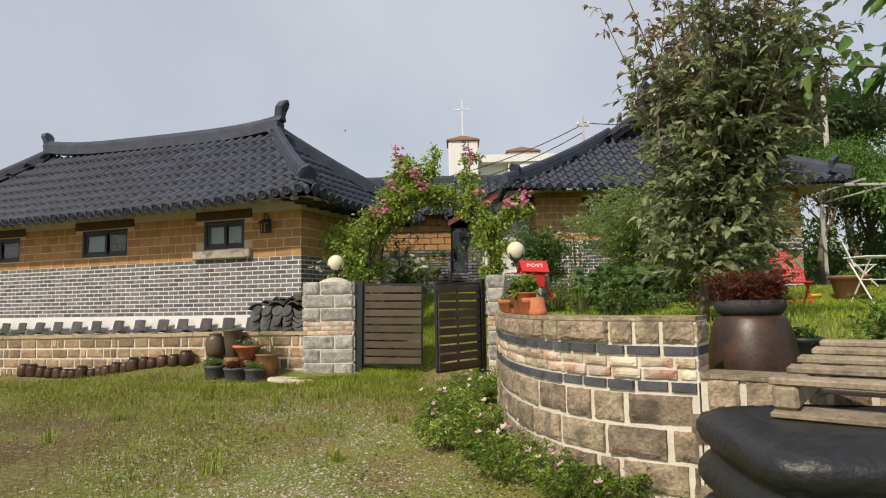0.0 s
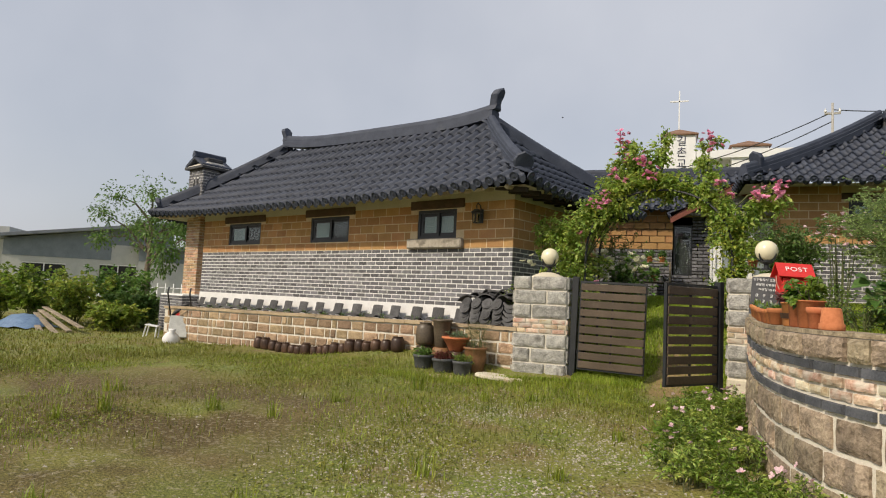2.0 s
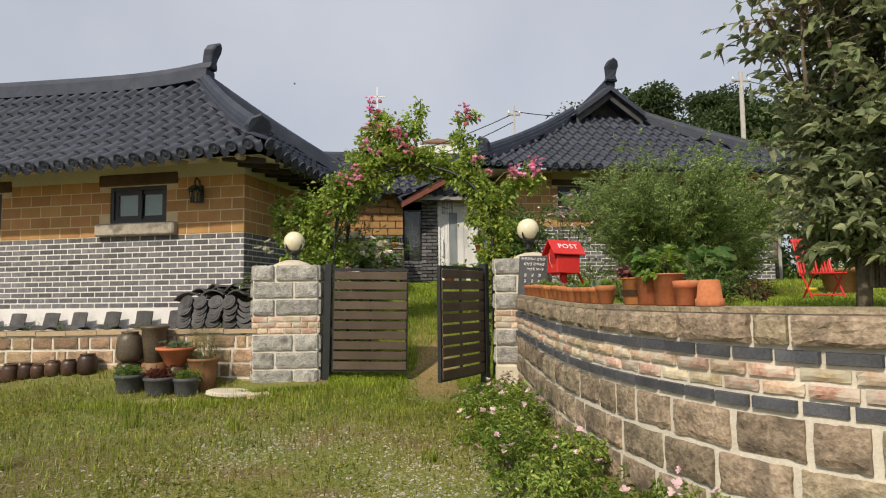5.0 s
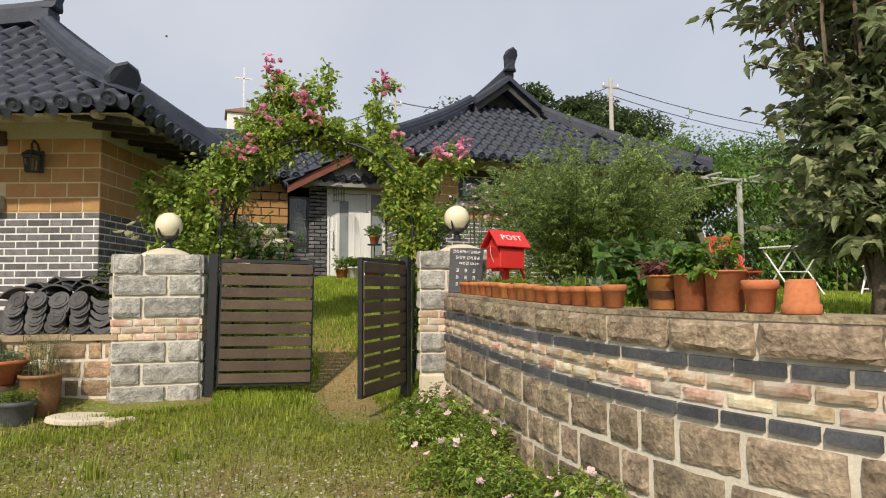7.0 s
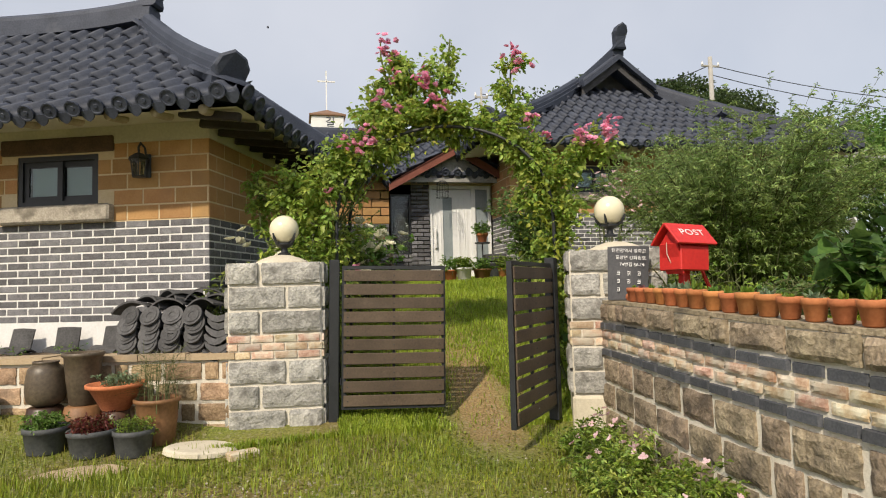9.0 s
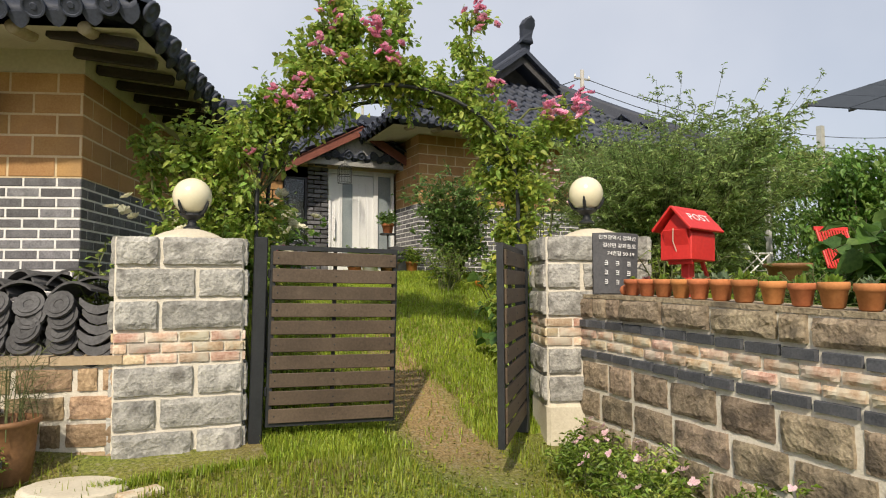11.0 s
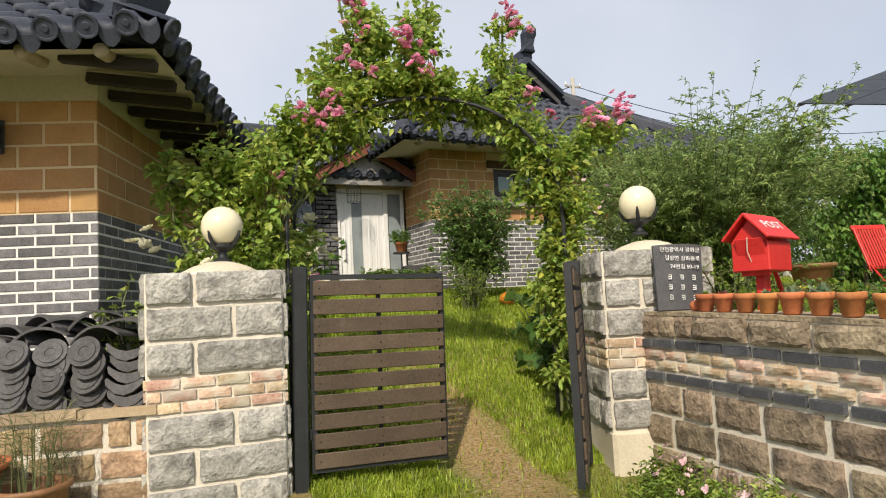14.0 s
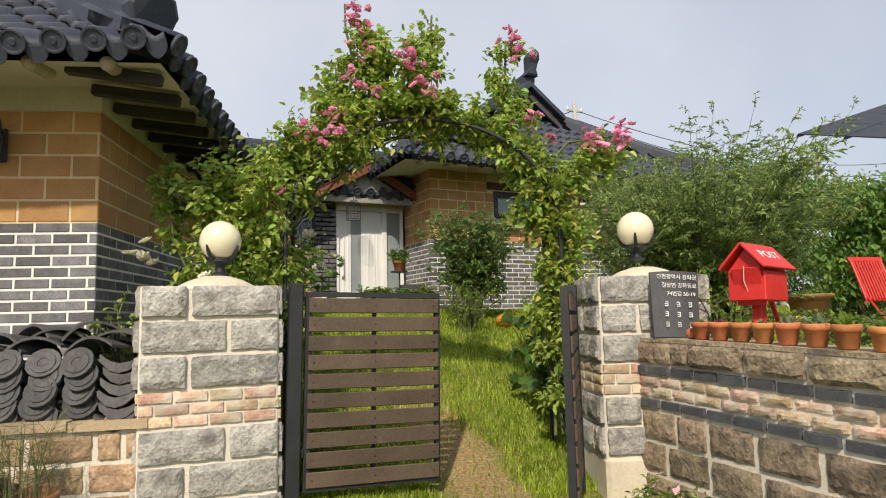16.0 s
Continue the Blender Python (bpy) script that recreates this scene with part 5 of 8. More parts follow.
    blossoms(parent, meshes, [(x + r_.gauss(0, spread * 0.75), y + dy + r_.gauss(0, spread * 0.5), z - 0.02 + r_.gauss(0, spread * 0.75)) for _ in range(int(n * 1.6))], seed, scale)


for i, (q, z, n, sp) in enumerate(((0.24, 3.42, 9, 0.06), (0.27, 3.28, 8, 0.06), (0.30, 3.12, 6, 0.05), (0.42, 3.02, 9, 0.06), (0.45, 2.88, 5, 0.05), (0.48, 2.78, 3, 0.03), (0.13, 2.62, 5, 0.05), (0.05, 2.48, 5, 0.05), (0.12, 2.42, 3, 0.03), (0.17, 2.50, 4, 0.03),
                               (-0.05, 2.05, 3, 0.03), (0.3, 2.75, 3, 0.03), (-0.28, 1.3, 4, 0.03), (0.09, 1.35, 3, 0.03), (0.20, 2.92, 5, 0.05), (0.24, 2.80, 4, 0.04), (0.40, 2.98, 5, 0.05))):
    cluster(rose_l, q, z, n, sp, BLOOM_PINK, 50 + i, -0.34 if -0.1 < q < 0.5 and 2.0 < z < 3.1 else -0.16)
for i, (q, z, n, sp) in enumerate(((0.86, 3.30, 8, 0.05), (0.88, 3.16, 5, 0.04), (0.92, 2.66, 7, 0.05), (1.00, 2.50, 4, 0.03), (1.14, 2.50, 12, 0.06), (1.27, 2.54, 16, 0.07), (1.2, 2.44, 4, 0.04))):
    cluster(rose_r, q, z, n, sp, BLOOM_PINK, 80 + i)

# white and pale roses behind the pillar
gz = ground_z
wr = bush("rose_bush", (-1.55, 11.35, gz(-1.55, 11.35)), 12, 1.25, 0.55, L_ROSE, 0.06, 41, "rose bush with cream-white blooms behind the gate", wide=0.62, twigs=8, twig_len=0.3)
r_ = random.Random(3)
blossoms(wr, BLOOM_WHITE, [(-1.55 + r_.gauss(0, 0.33), 11.05 + r_.gauss(0, 0.15), gz(-1.5, 11.3) + r_.uniform(0.75, 1.3)) for _ in range(34)], 3)
br = bush("rose_bush", (-2.14, 10.72, 0.45), 12, 0.85, 0.34, L_ROSE, 0.055, 42, "light green rose shoots beside the pillar", wide=0.6, twigs=9, twig_len=0.26)
hy = bush("hydrangea", (-0.7, 12.9, gz(-0.7, 12.9)), 14, 0.95, 0.6, L_VINE, 0.09, 43, "shrub with pale round flower heads on the lawn", wide=0.7, twigs=7)
blossoms(hy, BLOOM_WHITE, [(-0.7 + r_.gauss(0, 0.35), 12.6 + r_.gauss(0, 0.15), gz(-0.7, 12.7) + r_.uniform(0.55, 1.0)) for _ in range(26)], 4, (1.2, 2.0))
bush("shrub", (-1.0, 14.0, gz(-1.0, 14.0)), 14, 1.3, 0.6, L_DARK, 0.06, 44, "dark leafy shrub before the back house", twigs=9)
bush("shrub", (1.95, 13.6, gz(1.95, 13.6)), 40, 1.40, 0.66, L_DARK, 0.07, 45, "dense dark green shrub beside the porch", twigs=22, twig_len=0.36)
bush("shrub", (1.5, 13.0, gz(1.5, 13.0)), 14, 0.55, 0.5, L_BRIGHT, 0.05, 46, "low bright green plants under the shrub", twigs=8, twig_len=0.25)
bush("shrub", (1.15, 10.9, gz(1.15, 10.9)), 12, 0.95, 0.4, L_NEAR, 0.13, 47, "broad-leaved plant at the foot of the arch", wide=0.75, fine=True, twigs=4, twig_len=0.25)
pr = bush("rose_bush", (2.35, 12.2, gz(2.35, 12.2)), 10, 1.65, 0.45, L_VINE, 0.05, 48, "rose bush with pale pink blooms by the wall", twigs=6)
blossoms(pr, BLOOM_PALE, [(2.3 + r_.gauss(0, 0.22), 11.9 + r_.gauss(0, 0.1), gz(2.3, 12.2) + r_.uniform(1.15, 1.7)) for _ in range(40)], 6, (1.0, 1.7))

# ---- garden shrubs ----
bush("willow_shrub", (3.7, 11.5, gz(3.7, 11.5) - 0.1), 80, 1.92, 1.75, L_WILLOW, 0.07, 51, "feathery fine-leaved willow shrub in the garden", wide=0.2, twigs=26, twig_len=0.5, leaf_gap=0.014, curl=0.3, ring=0.4)
wil = bpy.data.objects["willow_shrub"]
wood, pos, head = shoots((3.7, 11.5, gz(3.7, 11.5)), 120, 2.12, 1.8, 351, twigs=18, twig_len=0.22, leaf_gap=0.012, tmin=0.45, curl=0.25, r0=0.007, ring=0.6)
part("wispy_shoot", wood, M_STEM, wil)
part("wispy_foliage", leaves("wispy_foliage", pos, head, 0.05, L_WILLOW, wide=0.2, seed=352), None, wil)
bush("willow_shrub", (5.0, 12.2, gz(5.0, 12.2) - 0.1), 44, 1.8, 1.3, L_WILLOW, 0.07, 52, "feathery fine-leaved willow shrub by the house", wide=0.2, twigs=22, twig_len=0.5, leaf_gap=0.016, curl=0.3, ring=0.3)
bush("garden_shrub", (1.98, 8.0, gz(1.98, 8.0)), 22, 0.50, 0.36, L_NEAR, 0.15, 53, "broad-leaved garden shrub behind the clay pots", wide=0.72, fine=True, twigs=8, twig_len=0.2, leaf_gap=0.05)
bush("garden_shrub", (2.7, 9.2, gz(2.7, 9.2)), 14, 0.30, 0.5, L_VINE, 0.06, 54, "low mixed garden plants behind the pots", twigs=8, twig_len=0.2)
bush("garden_shrub", (1.75, 7.3, gz(1.75, 7.3)), 14, 0.42, 0.4, L_DARK, 0.06, 55, "dark low shrub with reddish tips", twigs=9, twig_len=0.2)
bush("garden_shrub", (1.5, 9.3, gz(1.5, 9.3)), 14, 0.45, 0.45, L_BRIGHT, 0.05, 56, "low light green bed plants", twigs=8, twig_len=0.2)
for i, (x, y) in enumerate(((1.9, 9.0), (2.6, 8.6), (1.6, 8.2), (3.2, 8.8), (2.0, 7.8))):
    bush("bed_plant", (x, y, gz(x, y)), 9, 0.26, 0.3, (L_BRIGHT, L_VINE, L_DARK, L_RED, L_VINE)[i], 0.05, 57 + i, "low leafy bed plant in the garden", "plant", "bed plants", twigs=7, twig_len=0.16)

# ---- trees of the garden ----
fruit = thing("fruit_tree", Matrix.Identity(4), "young fruit tree with dark leaves and dry brown tops", "tree")
tb = (2.27, 6.3, gz(2.27, 6.3))
wood, pos, head = shoots((tb[0] + 0.1, tb[1], tb[2] + 0.22), 42, 2.5, 0.92, 71, twigs=28, twig_len=0.48, leaf_gap=0.028, tmin=0.06, lean=(0.27, 0.0), curl=0.25, r0=0.014, ring=0.12)
part("trunk", Geo().tube([(tb[0], tb[1], tb[2] - 0.05), (tb[0] + 0.03, tb[1], tb[2] + 0.3), (tb[0] + 0.1, tb[1], tb[2] + 0.7)], [0.05, 0.042, 0.035], 8), M_BARK, fruit, smooth=True)
part("branch_frame", wood, M_BARK, fruit)
g_ = np.random.default_rng(3)
part("crown", leaves("crown", pos, head, 0.095 * g_.uniform(0.6, 1.3, len(pos)), L_APPLE, wide=0.46, seed=7, fine=True, droop=0.3), None, fruit)
wood, pos, head = shoots((tb[0] + 0.15, tb[1], tb[2] + 1.5), 24, 1.72, 0.98, 72, twigs=12, twig_len=0.2, leaf_gap=0.02, curl=0.12, r0=0.012, ring=0.5)
L_DRY = leaf_mat("dry_leaf", (0.22, 0.19, 0.13), (0.42, 0.34, 0.23), 0.35, 0.02, 0.3)
part("dry_branch", wood, M_BARK, fruit)
part("dry_foliage", leaves("dry_foliage", pos, head, 0.085 * g_.uniform(0.6, 1.2, len(pos)), L_DRY, wide=0.45, seed=8, fine=True, droop=0.35), None, fruit, "dry brownish leaves")
over = thing("garden_tree", Matrix.Identity(4), "broad-leaved tree with boughs that hang over the pallets", "tree")
tx, ty = 4.6, 4.6
part("trunk", Geo().tube([(tx, ty, gz(tx, ty) - 0.1), (tx - 0.05, ty, 1.4), (tx - 0.25, ty - 0.1, 2.6)], [0.09, 0.075, 0.05], 8), M_BARK, over, smooth=True)
bw, bp, bh = Geo(), [], []
r2 = random.Random(12)
for k in range(12):
    s = Vector((tx - 0.15, ty, 1.7 + 0.09 * k))
    e = Vector((tx - r2.uniform(1.2, 2.35), ty + r2.uniform(-1.2, 0.2), r2.uniform(1.65, 3.0)))
    mid = s.lerp(e, 0.5) + Vector((0, 0, 0.25))
    bw.tube([s, mid, e], [0.025, 0.016, 0.005], 5)
    for j in range(110):
        t = r2.uniform(0.2, 1.03)
        p = s * (1 - t) ** 2 + mid * 2 * t * (1 - t) + e * t * t
        bp.append(p + Vector((r2.gauss(0, 0.09), r2.gauss(0, 0.09), r2.gauss(0, 0.07))))
        bh.append((e - s).normalized() * 0.5 + Vector((r2.gauss(0, 0.6), r2.gauss(0, 0.6), r2.gauss(-0.35, 0.4))))
part("bough", bw, M_BARK, over)
part("foliage", leaves("foliage", bp, bh, 0.15 * g_.uniform(0.6, 1.2, len(bp)), L_NEAR, wide=0.5, seed=9, fine=True, droop=0.3), None, over)

# ---- post box ----
pb = thing("post_box", pose(1.10, 8.74, gz(1.3, 8.75), 0, 2, 9), "red painted wooden post box shaped like a small house", "post box")
z0 = 1.22 - gz(1.3, 8.75)
part("post", Geo().box(-0.03, 0.03, -0.03, 0.03, -0.1, z0 + 0.01, bev=0.006), M_RED, pb)
part("body", Geo().box(-0.125, 0.125, -0.11, 0.11, z0, z0 + 0.17, bev=0.006).prism([(-0.11, 0), (0.11, 0), (0, 0.13)], 0.25, Matrix.Translation((-0.125, 0, z0 + 0.168)) @ Matrix.Rotation(radians(-90), 4, "Z") @ Matrix.Translation((0, 0, 0))), M_RED, pb)
for s in (-1, 1):
    a = math.atan2(0.155, 0.145)
    m = Matrix.Translation((0, 0, z0 + 0.335)) @ Matrix.Rotation(s * a, 4, "X")
    gr = Geo()
    gr.box(-0.175, 0.175, -0.205 if s > 0 else 0.004, -0.004 if s > 0 else 0.205, -0.012, 0.004, m=m, bev=0.003)
    part("roof_board", gr, M_RED, pb)
mflap = Matrix.Translation((-0.135, -0.01, z0 + 0.17)) @ Matrix.Rotation(radians(-16), 4, "Y")
part("flap", Geo().box(-0.012, 0.0, -0.085, 0.085, -0.20, 0.02, m=mflap, bev=0.003), M_RED, pb)
part("knob", Geo().lathe([(0.001, 0), (0.014, 0.002), (0.012, 0.012), (0.001, 0.016)], 12, mflap @ Matrix.Translation((-0.012, 0.0, -0.15)) @ Matrix.Rotation(radians(-90), 4, "Y")), M_CONCRETE, pb, "round white knob", smooth=True)
part("cord", Geo().tube([mflap @ Vector((-0.016, 0.0, -0.15)), mflap @ Vector((-0.03, 0.01, -0.05)), mflap @ Vector((-0.02, 0.0, 0.03))], 0.003, 5), M_CONCRETE, pb)
part("brace", Geo().box(-0.02, 0.0, -0.012, 0.012, -0.26, 0.0, m=Matrix.Translation((0.15, 0.02, z0 + 0.09)) @ Matrix.Rotation(radians(-28), 4, "Y"), bev=0.003), M_RED, pb)


def text_mesh(body, size, mat, depth=0.001, space=1.0):
    cu = bpy.data.curves.new("lettering", "FONT")
    cu.body, cu.size, cu.extrude, cu.align_x, cu.align_y, cu.space_character = body, size, depth, "CENTER", "CENTER", space
    cu.materials.append(mat)
    tmp = bpy.data.objects.new("lettering", cu)
    scene.collection.objects.link(tmp)
    me = bpy.data.meshes.new_from_object(tmp.evaluated_get(bpy.context.evaluated_depsgraph_get()))
    bpy.data.objects.remove(tmp)
    return me


a = math.atan2(0.155, 0.145)
part("lettering", text_mesh("POST", 0.085, M_WHITE_PAINT, 0.001, 1.1), None, pb, "white painted letters", m=Matrix.Translation((0.01, 0, z0 + 0.335)) @ Matrix.Rotation(a, 4, "X") @ Matrix.Translation((0, -0.10, 0.0065)))

# ---- address board on a roof tile ----
M_BOARD = surf("charcoal_board", (0.05, 0.052, 0.06), (0.08, 0.082, 0.09), 9, 0.75, 0.2, 60)
ab = thing("address_board", pose(0.90, 9.17, 1.012, -9, 4, -24) @ Matrix.Scale(1.16, 4), "curved charcoal roof tile with white handwritten address", "sign")
gb_ = Geo()
vs, fs = [], []
for z in (0, 1):
    for i in range(9):
        q = i / 8 - 0.5
        for d in (0.0, 0.016):
            vs.append((q * (0.27 - 0.02 * (1 - z)), -0.03 * (1 - 4 * q * q) + d, 0.36 * z + 0.01 * q))
for i in range(8):
    a0, b0 = i * 2, 18 + i * 2
    fs += [(a0, a0 + 2, b0 + 2, b0), (a0 + 1, b0 + 1, b0 + 3, a0 + 3), (a0, a0 + 1, a0 + 3, a0 + 2), (b0, b0 + 2, b0 + 3, b0 + 1)]
fs += [(0, 18, 19, 1), (16, 17, 35, 34)]
part("tile_plate", gb_.add(vs, fs), M_BOARD, ab, smooth=False)
for body, x, z, s in (("인천광역시 강화군", 0.0, 0.325, 0.029), ("길상면 강화동로", 0.02, 0.278, 0.029), ("74번길 50-19", 0.035, 0.232, 0.029)):
    part("lettering", text_mesh(body, s, M_WHITE_PAINT, 0.0008), None, ab, "white handwriting", m=Matrix.Translation((x * 0.6, -0.034, z)) @ Matrix.Rotation(radians(90), 4, "X"))
rb = random.Random(2)
for row in range(3):
    for col in range(3):
        g = Geo()
        cx, cz = -0.065 + col * 0.065, 0.175 - row * 0.055
        for k in range(3):
            w_, dz = rb.uniform(0.008, 0.016), (k - 1) * 0.011
            g.box(cx - w_ / 2, cx + w_ / 2, -0.0355, -0.032, cz + dz - 0.002, cz + dz + 0.002)
        g.box(cx + 0.008, cx + 0.011, -0.0355, -0.032, cz - 0.013, cz + 0.013)
        part("writing_bars", g, M_WHITE_PAINT, ab)

# ---- clay pots on the wall ----


def pot_geo(r_top, r_bot, h, rim=0.3):
    t = 0.009
    return Geo().lathe([(r_bot - 0.01, 0), (r_bot, 0.006), (r_top * 0.88, h * (1 - rim)), (r_top * 0.99, h * (1 - rim) + 0.003), (r_top, h - 0.004), (r_top - 0.004, h), (r_top - t, h - 0.003), (r_top * 0.88 - t * 0.5, h * 0.8), (0.004, h * 0.8)], 20)


POT_MESH = pot_geo(0.058, 0.040, 0.105).mesh("pot_body", M_TERRA, True)
SOIL_MESH = Geo().lathe([(0.05, 0), (0.03, 0.006), (0.001, 0.008)], 12).mesh("soil", M_SOIL, True)


def rosette(n, r, mat, seed, spiky=0.4, tall=0.5):
    q = random.Random(seed)
    pos, head = [], []
    for i in range(n):
        a = i * 2.4
        el = q.uniform(0.1, 1.2) * tall + i / n * 0.8
        pos.append((q.gauss(0, r * 0.18), q.gauss(0, r * 0.18), 0))
        head.append((math.cos(a) * math.cos(el), math.sin(a) * math.cos(el), math.sin(el)))
    return leaves("succulent", pos, head, r * np.random.default_rng(seed).uniform(0.7, 1.2, n), mat, wide=spiky, seed=seed, fine=True, droop=-0.05)


SUCC = [rosette(26, 0.06, L_SUCC, 1), rosette(34, 0.05, L_BRIGHT, 2, 0.5, 0.8), rosette(22, 0.075, L_SUCC, 3, 0.35), rosette(40, 0.055, L_VINE, 4, 0.4, 0.9), rosette(30, 0.05, L_PURPLE, 5, 0.5, 0.7), rosette(14, 0.08, L_BRIGHT, 6, 0.25, 1.2)]
rp_ = random.Random(44)
s = 0.52
n_pot = 0
while s < 3.10:
    p, h = on_line(line_hi, s)
    side = Vector((h.y, -h.x, 0))
    q = p - side * (0.075 + rp_.uniform(-0.006, 0.008))
    k = rp_.uniform(0.95, 1.08) * (0.93 + 0.045 * s)
    pt = thing("flower_pot", pose(q.x, q.y, 1.011 + dip(q.y), 0, 0, rp_.uniform(0, 360)) @ Matrix.Scale(k, 4), "small terracotta pot with a succulent on the wall", "flower pot", "clay pots on the wall")
    piece("pot_body", POT_MESH, pt, pose(0, 0, 0))
    piece("soil", SOIL_MESH, pt, pose(0, 0, 0.086))
    piece("succulent", SUCC[rp_.randrange(6)], pt, pose(0, 0, 0.092, 0, 0, rp_.uniform(0, 360)) @ Matrix.Scale(rp_.uniform(0.5, 0.85), 4))
    s += 0.15 * k
    n_pot += 1
big = [(3.28, 0.082, 0.066, 0.158, L_PURPLE, "striped clay pot with a reddish stonecrop", True), (3.45, 0.083, 0.066, 0.16, L_VINE, "smooth orange pot with a leafy plant", False), (3.63, 0.088, 0.07, 0.17, L_BRIGHT, "smooth orange pot with a jade plant", False)]
for i, (s, rt, rb_, hh, lf, lab, striped) in enumerate(big):
    p, h = on_line(line_hi, s)
    q = p - Vector((h.y, -h.x, 0)) * 0.12
    pt = thing("flower_pot", pose(q.x, q.y, 1.011 + dip(q.y)), lab, "flower pot", "large clay pots on the wall")
    part("pot_body", pot_geo(rt, rb_, hh, 0.06), M_TERRA, pt, smooth=True)
    if striped:
        part("stripe", Geo().lathe([(rb_ * 1.12 + 0.002, hh * 0.32), (rb_ * 1.2 + 0.003, hh * 0.55)], 20, close=False), M_ONGGI, pt, "dull purple painted band", smooth=True)
    part("soil", Geo().lathe([(rt * 0.85, 0), (0.001, 0.01)], 14, Matrix.Translation((0, 0, hh * 0.86))), M_SOIL, pt, smooth=True)
    wood, ps, hd = shoots((0, 0, hh * 0.85), 9, 0.08 if i == 0 else 0.15, 0.1 if i == 0 else 0.1, 300 + i, twigs=5, twig_len=0.07, leaf_gap=0.008, r0=0.005, ring=0.05)
    part("woody_stem", wood, M_BARK, pt)
    part("foliage", leaves("foliage", ps, hd, 0.04 if i != 1 else 0.055, lf, wide=0.6, seed=i, fine=True), None, pt)
for s, up in ((3.80, False), (3.96, True)):
    p, h = on_line(line_hi, s)
    q = p - Vector((h.y, -h.x, 0)) * 0.10
    zt = 1.011 + dip(q.y)
    m = pose(q.x, q.y, zt) if not up else pose(q.x, q.y, zt + 0.128, 180, 0, 0)
    solo("flower_pot", pot_geo(0.068, 0.05, 0.128), M_TERRA, "empty terracotta pot standing upside down on the wall" if up else "empty terracotta pot on the wall", "flower pot", "empty clay pots", m=m, smooth=True)
p, h = on_line(line_hi, 0.42)
solo("clay_ball", Geo().lathe([(0.01, 0), (0.03, 0.008), (0.038, 0.03), (0.03, 0.055), (0.01, 0.065)], 14), M_TERRA, "small round clay pot on the wall", "pot", m=pose(p.x + 0.08, p.y - 0.02, 1.009), smooth=True)

# ---- things before the ledge ----


def W(x, y, z):
    return HA @ Vector((x, y, z))


def jar_geo(r, h, belly=0.55, mouth=0.7, base=0.62):
    pr = [(0.004, 0), (r * base, 0.0)]
    for i in range(1, 9):
        q = i / 9
        w = math.sin(math.pi * (0.18 + 0.64 * (q ** (0.5 / belly) if belly else q)))
        pr.append((r * (base + (1 - base) * w if q < belly else mouth + (1 - mouth) * w), h * q * 0.93))
    pr += [(r * mouth, h * 0.94), (r * mouth * 1.08, h * 0.96), (r * mouth * 1.08, h), (r * mouth * 0.94, h), (r * mouth * 0.9, h * 0.9), (0.004, h * 0.86)]
    return Geo().lathe(pr, 22)


ONGGI = [jar_geo(0.095, 0.20, 0.6, 0.72).mesh("jar", M_ONGGI, True), jar_geo(0.088, 0.18, 0.55, 0.66).mesh("jar", M_ONGGI, True), jar_geo(0.105, 0.23, 0.58, 0.7).mesh("jar", M_ONGGI, True)]
rj = random.Random(9)
x = -4.75
while x < -1.3:
    sc = rj.uniform(0.85, 1.1) * (1.0 if x < -4.3 or x > -2.2 else 0.88)
    p = W(x, ledge_y(x) - 0.17 + rj.uniform(-0.02, 0.02), 0)
    m = Matrix.Translation((p.x, p.y, gz(p.x, p.y) - 0.01)) @ Euler((rj.uniform(-0.06, 0.06), rj.uniform(-0.06, 0.06), rj.uniform(0, 6))).to_matrix().to_4x4() @ Matrix.Scale(sc, 4)
    ob = new("onggi_jar", rj.choice(ONGGI))
    ob.matrix_basis = m
    tagged(ob, "small dark brown glazed onggi jar in the row", "jar", "row of onggi jars")
    x += 0.20 * sc + 0.004


def planter(name, x, y, z, geo, mat, label, category="flower pot", plant=None, group="", lean=0):
    m = pose(x, y, z, lean, 0, 0)
    t = thing(name, m, label, category, group)
    part("pot_body", geo, mat, t, smooth=True)
    if plant:
        lf, n, tall, spread, size, seed, hz = plant
        part("soil", Geo().lathe([(spread * 0.75, 0), (0.001, 0.015)], 14, Matrix.Translation((0, 0, hz - 0.02))), M_SOIL, t, smooth=True)
        wood, ps, hd = shoots((0, 0, hz - 0.02), n, tall, spread, seed, twigs=7, twig_len=tall * 0.6, leaf_gap=0.009, r0=0.004, ring=spread * 0.9)
        part("woody_stem", wood, M_STEM, t)
        if lf:
            part("foliage", leaves("foliage", ps, hd, size, lf, wide=0.4, seed=seed), None, t)
    return t


M_GREYPOT = surf("grey_plastic_pot", (0.045, 0.05, 0.055), (0.085, 0.09, 0.095), 12, 0.7, 0.3, 50)
M_JAR_OLD = surf("old_brown_jar", (0.065, 0.05, 0.035), (0.13, 0.10, 0.07), 5, 0.45, 0.2, 40, c3=(0.20, 0.16, 0.11), c3amt=0.3)
M_BROWN = surf("brown_clay", (0.16, 0.075, 0.03), (0.27, 0.14, 0.065), 6, 0.6, 0.2, 40, c3=(0.12, 0.06, 0.03), c3amt=0.35)
z1 = gz(-3.6, 10.3)
solo("base_pot", Geo().lathe([(0.15, 0), (0.155, 0.01), (0.125, 0.19), (0.11, 0.20)], 20), M_ONGGI, "dark upturned pot that carries a tall jar", "pot", m=pose(-3.50, 10.36, z1 - 0.005), smooth=True)
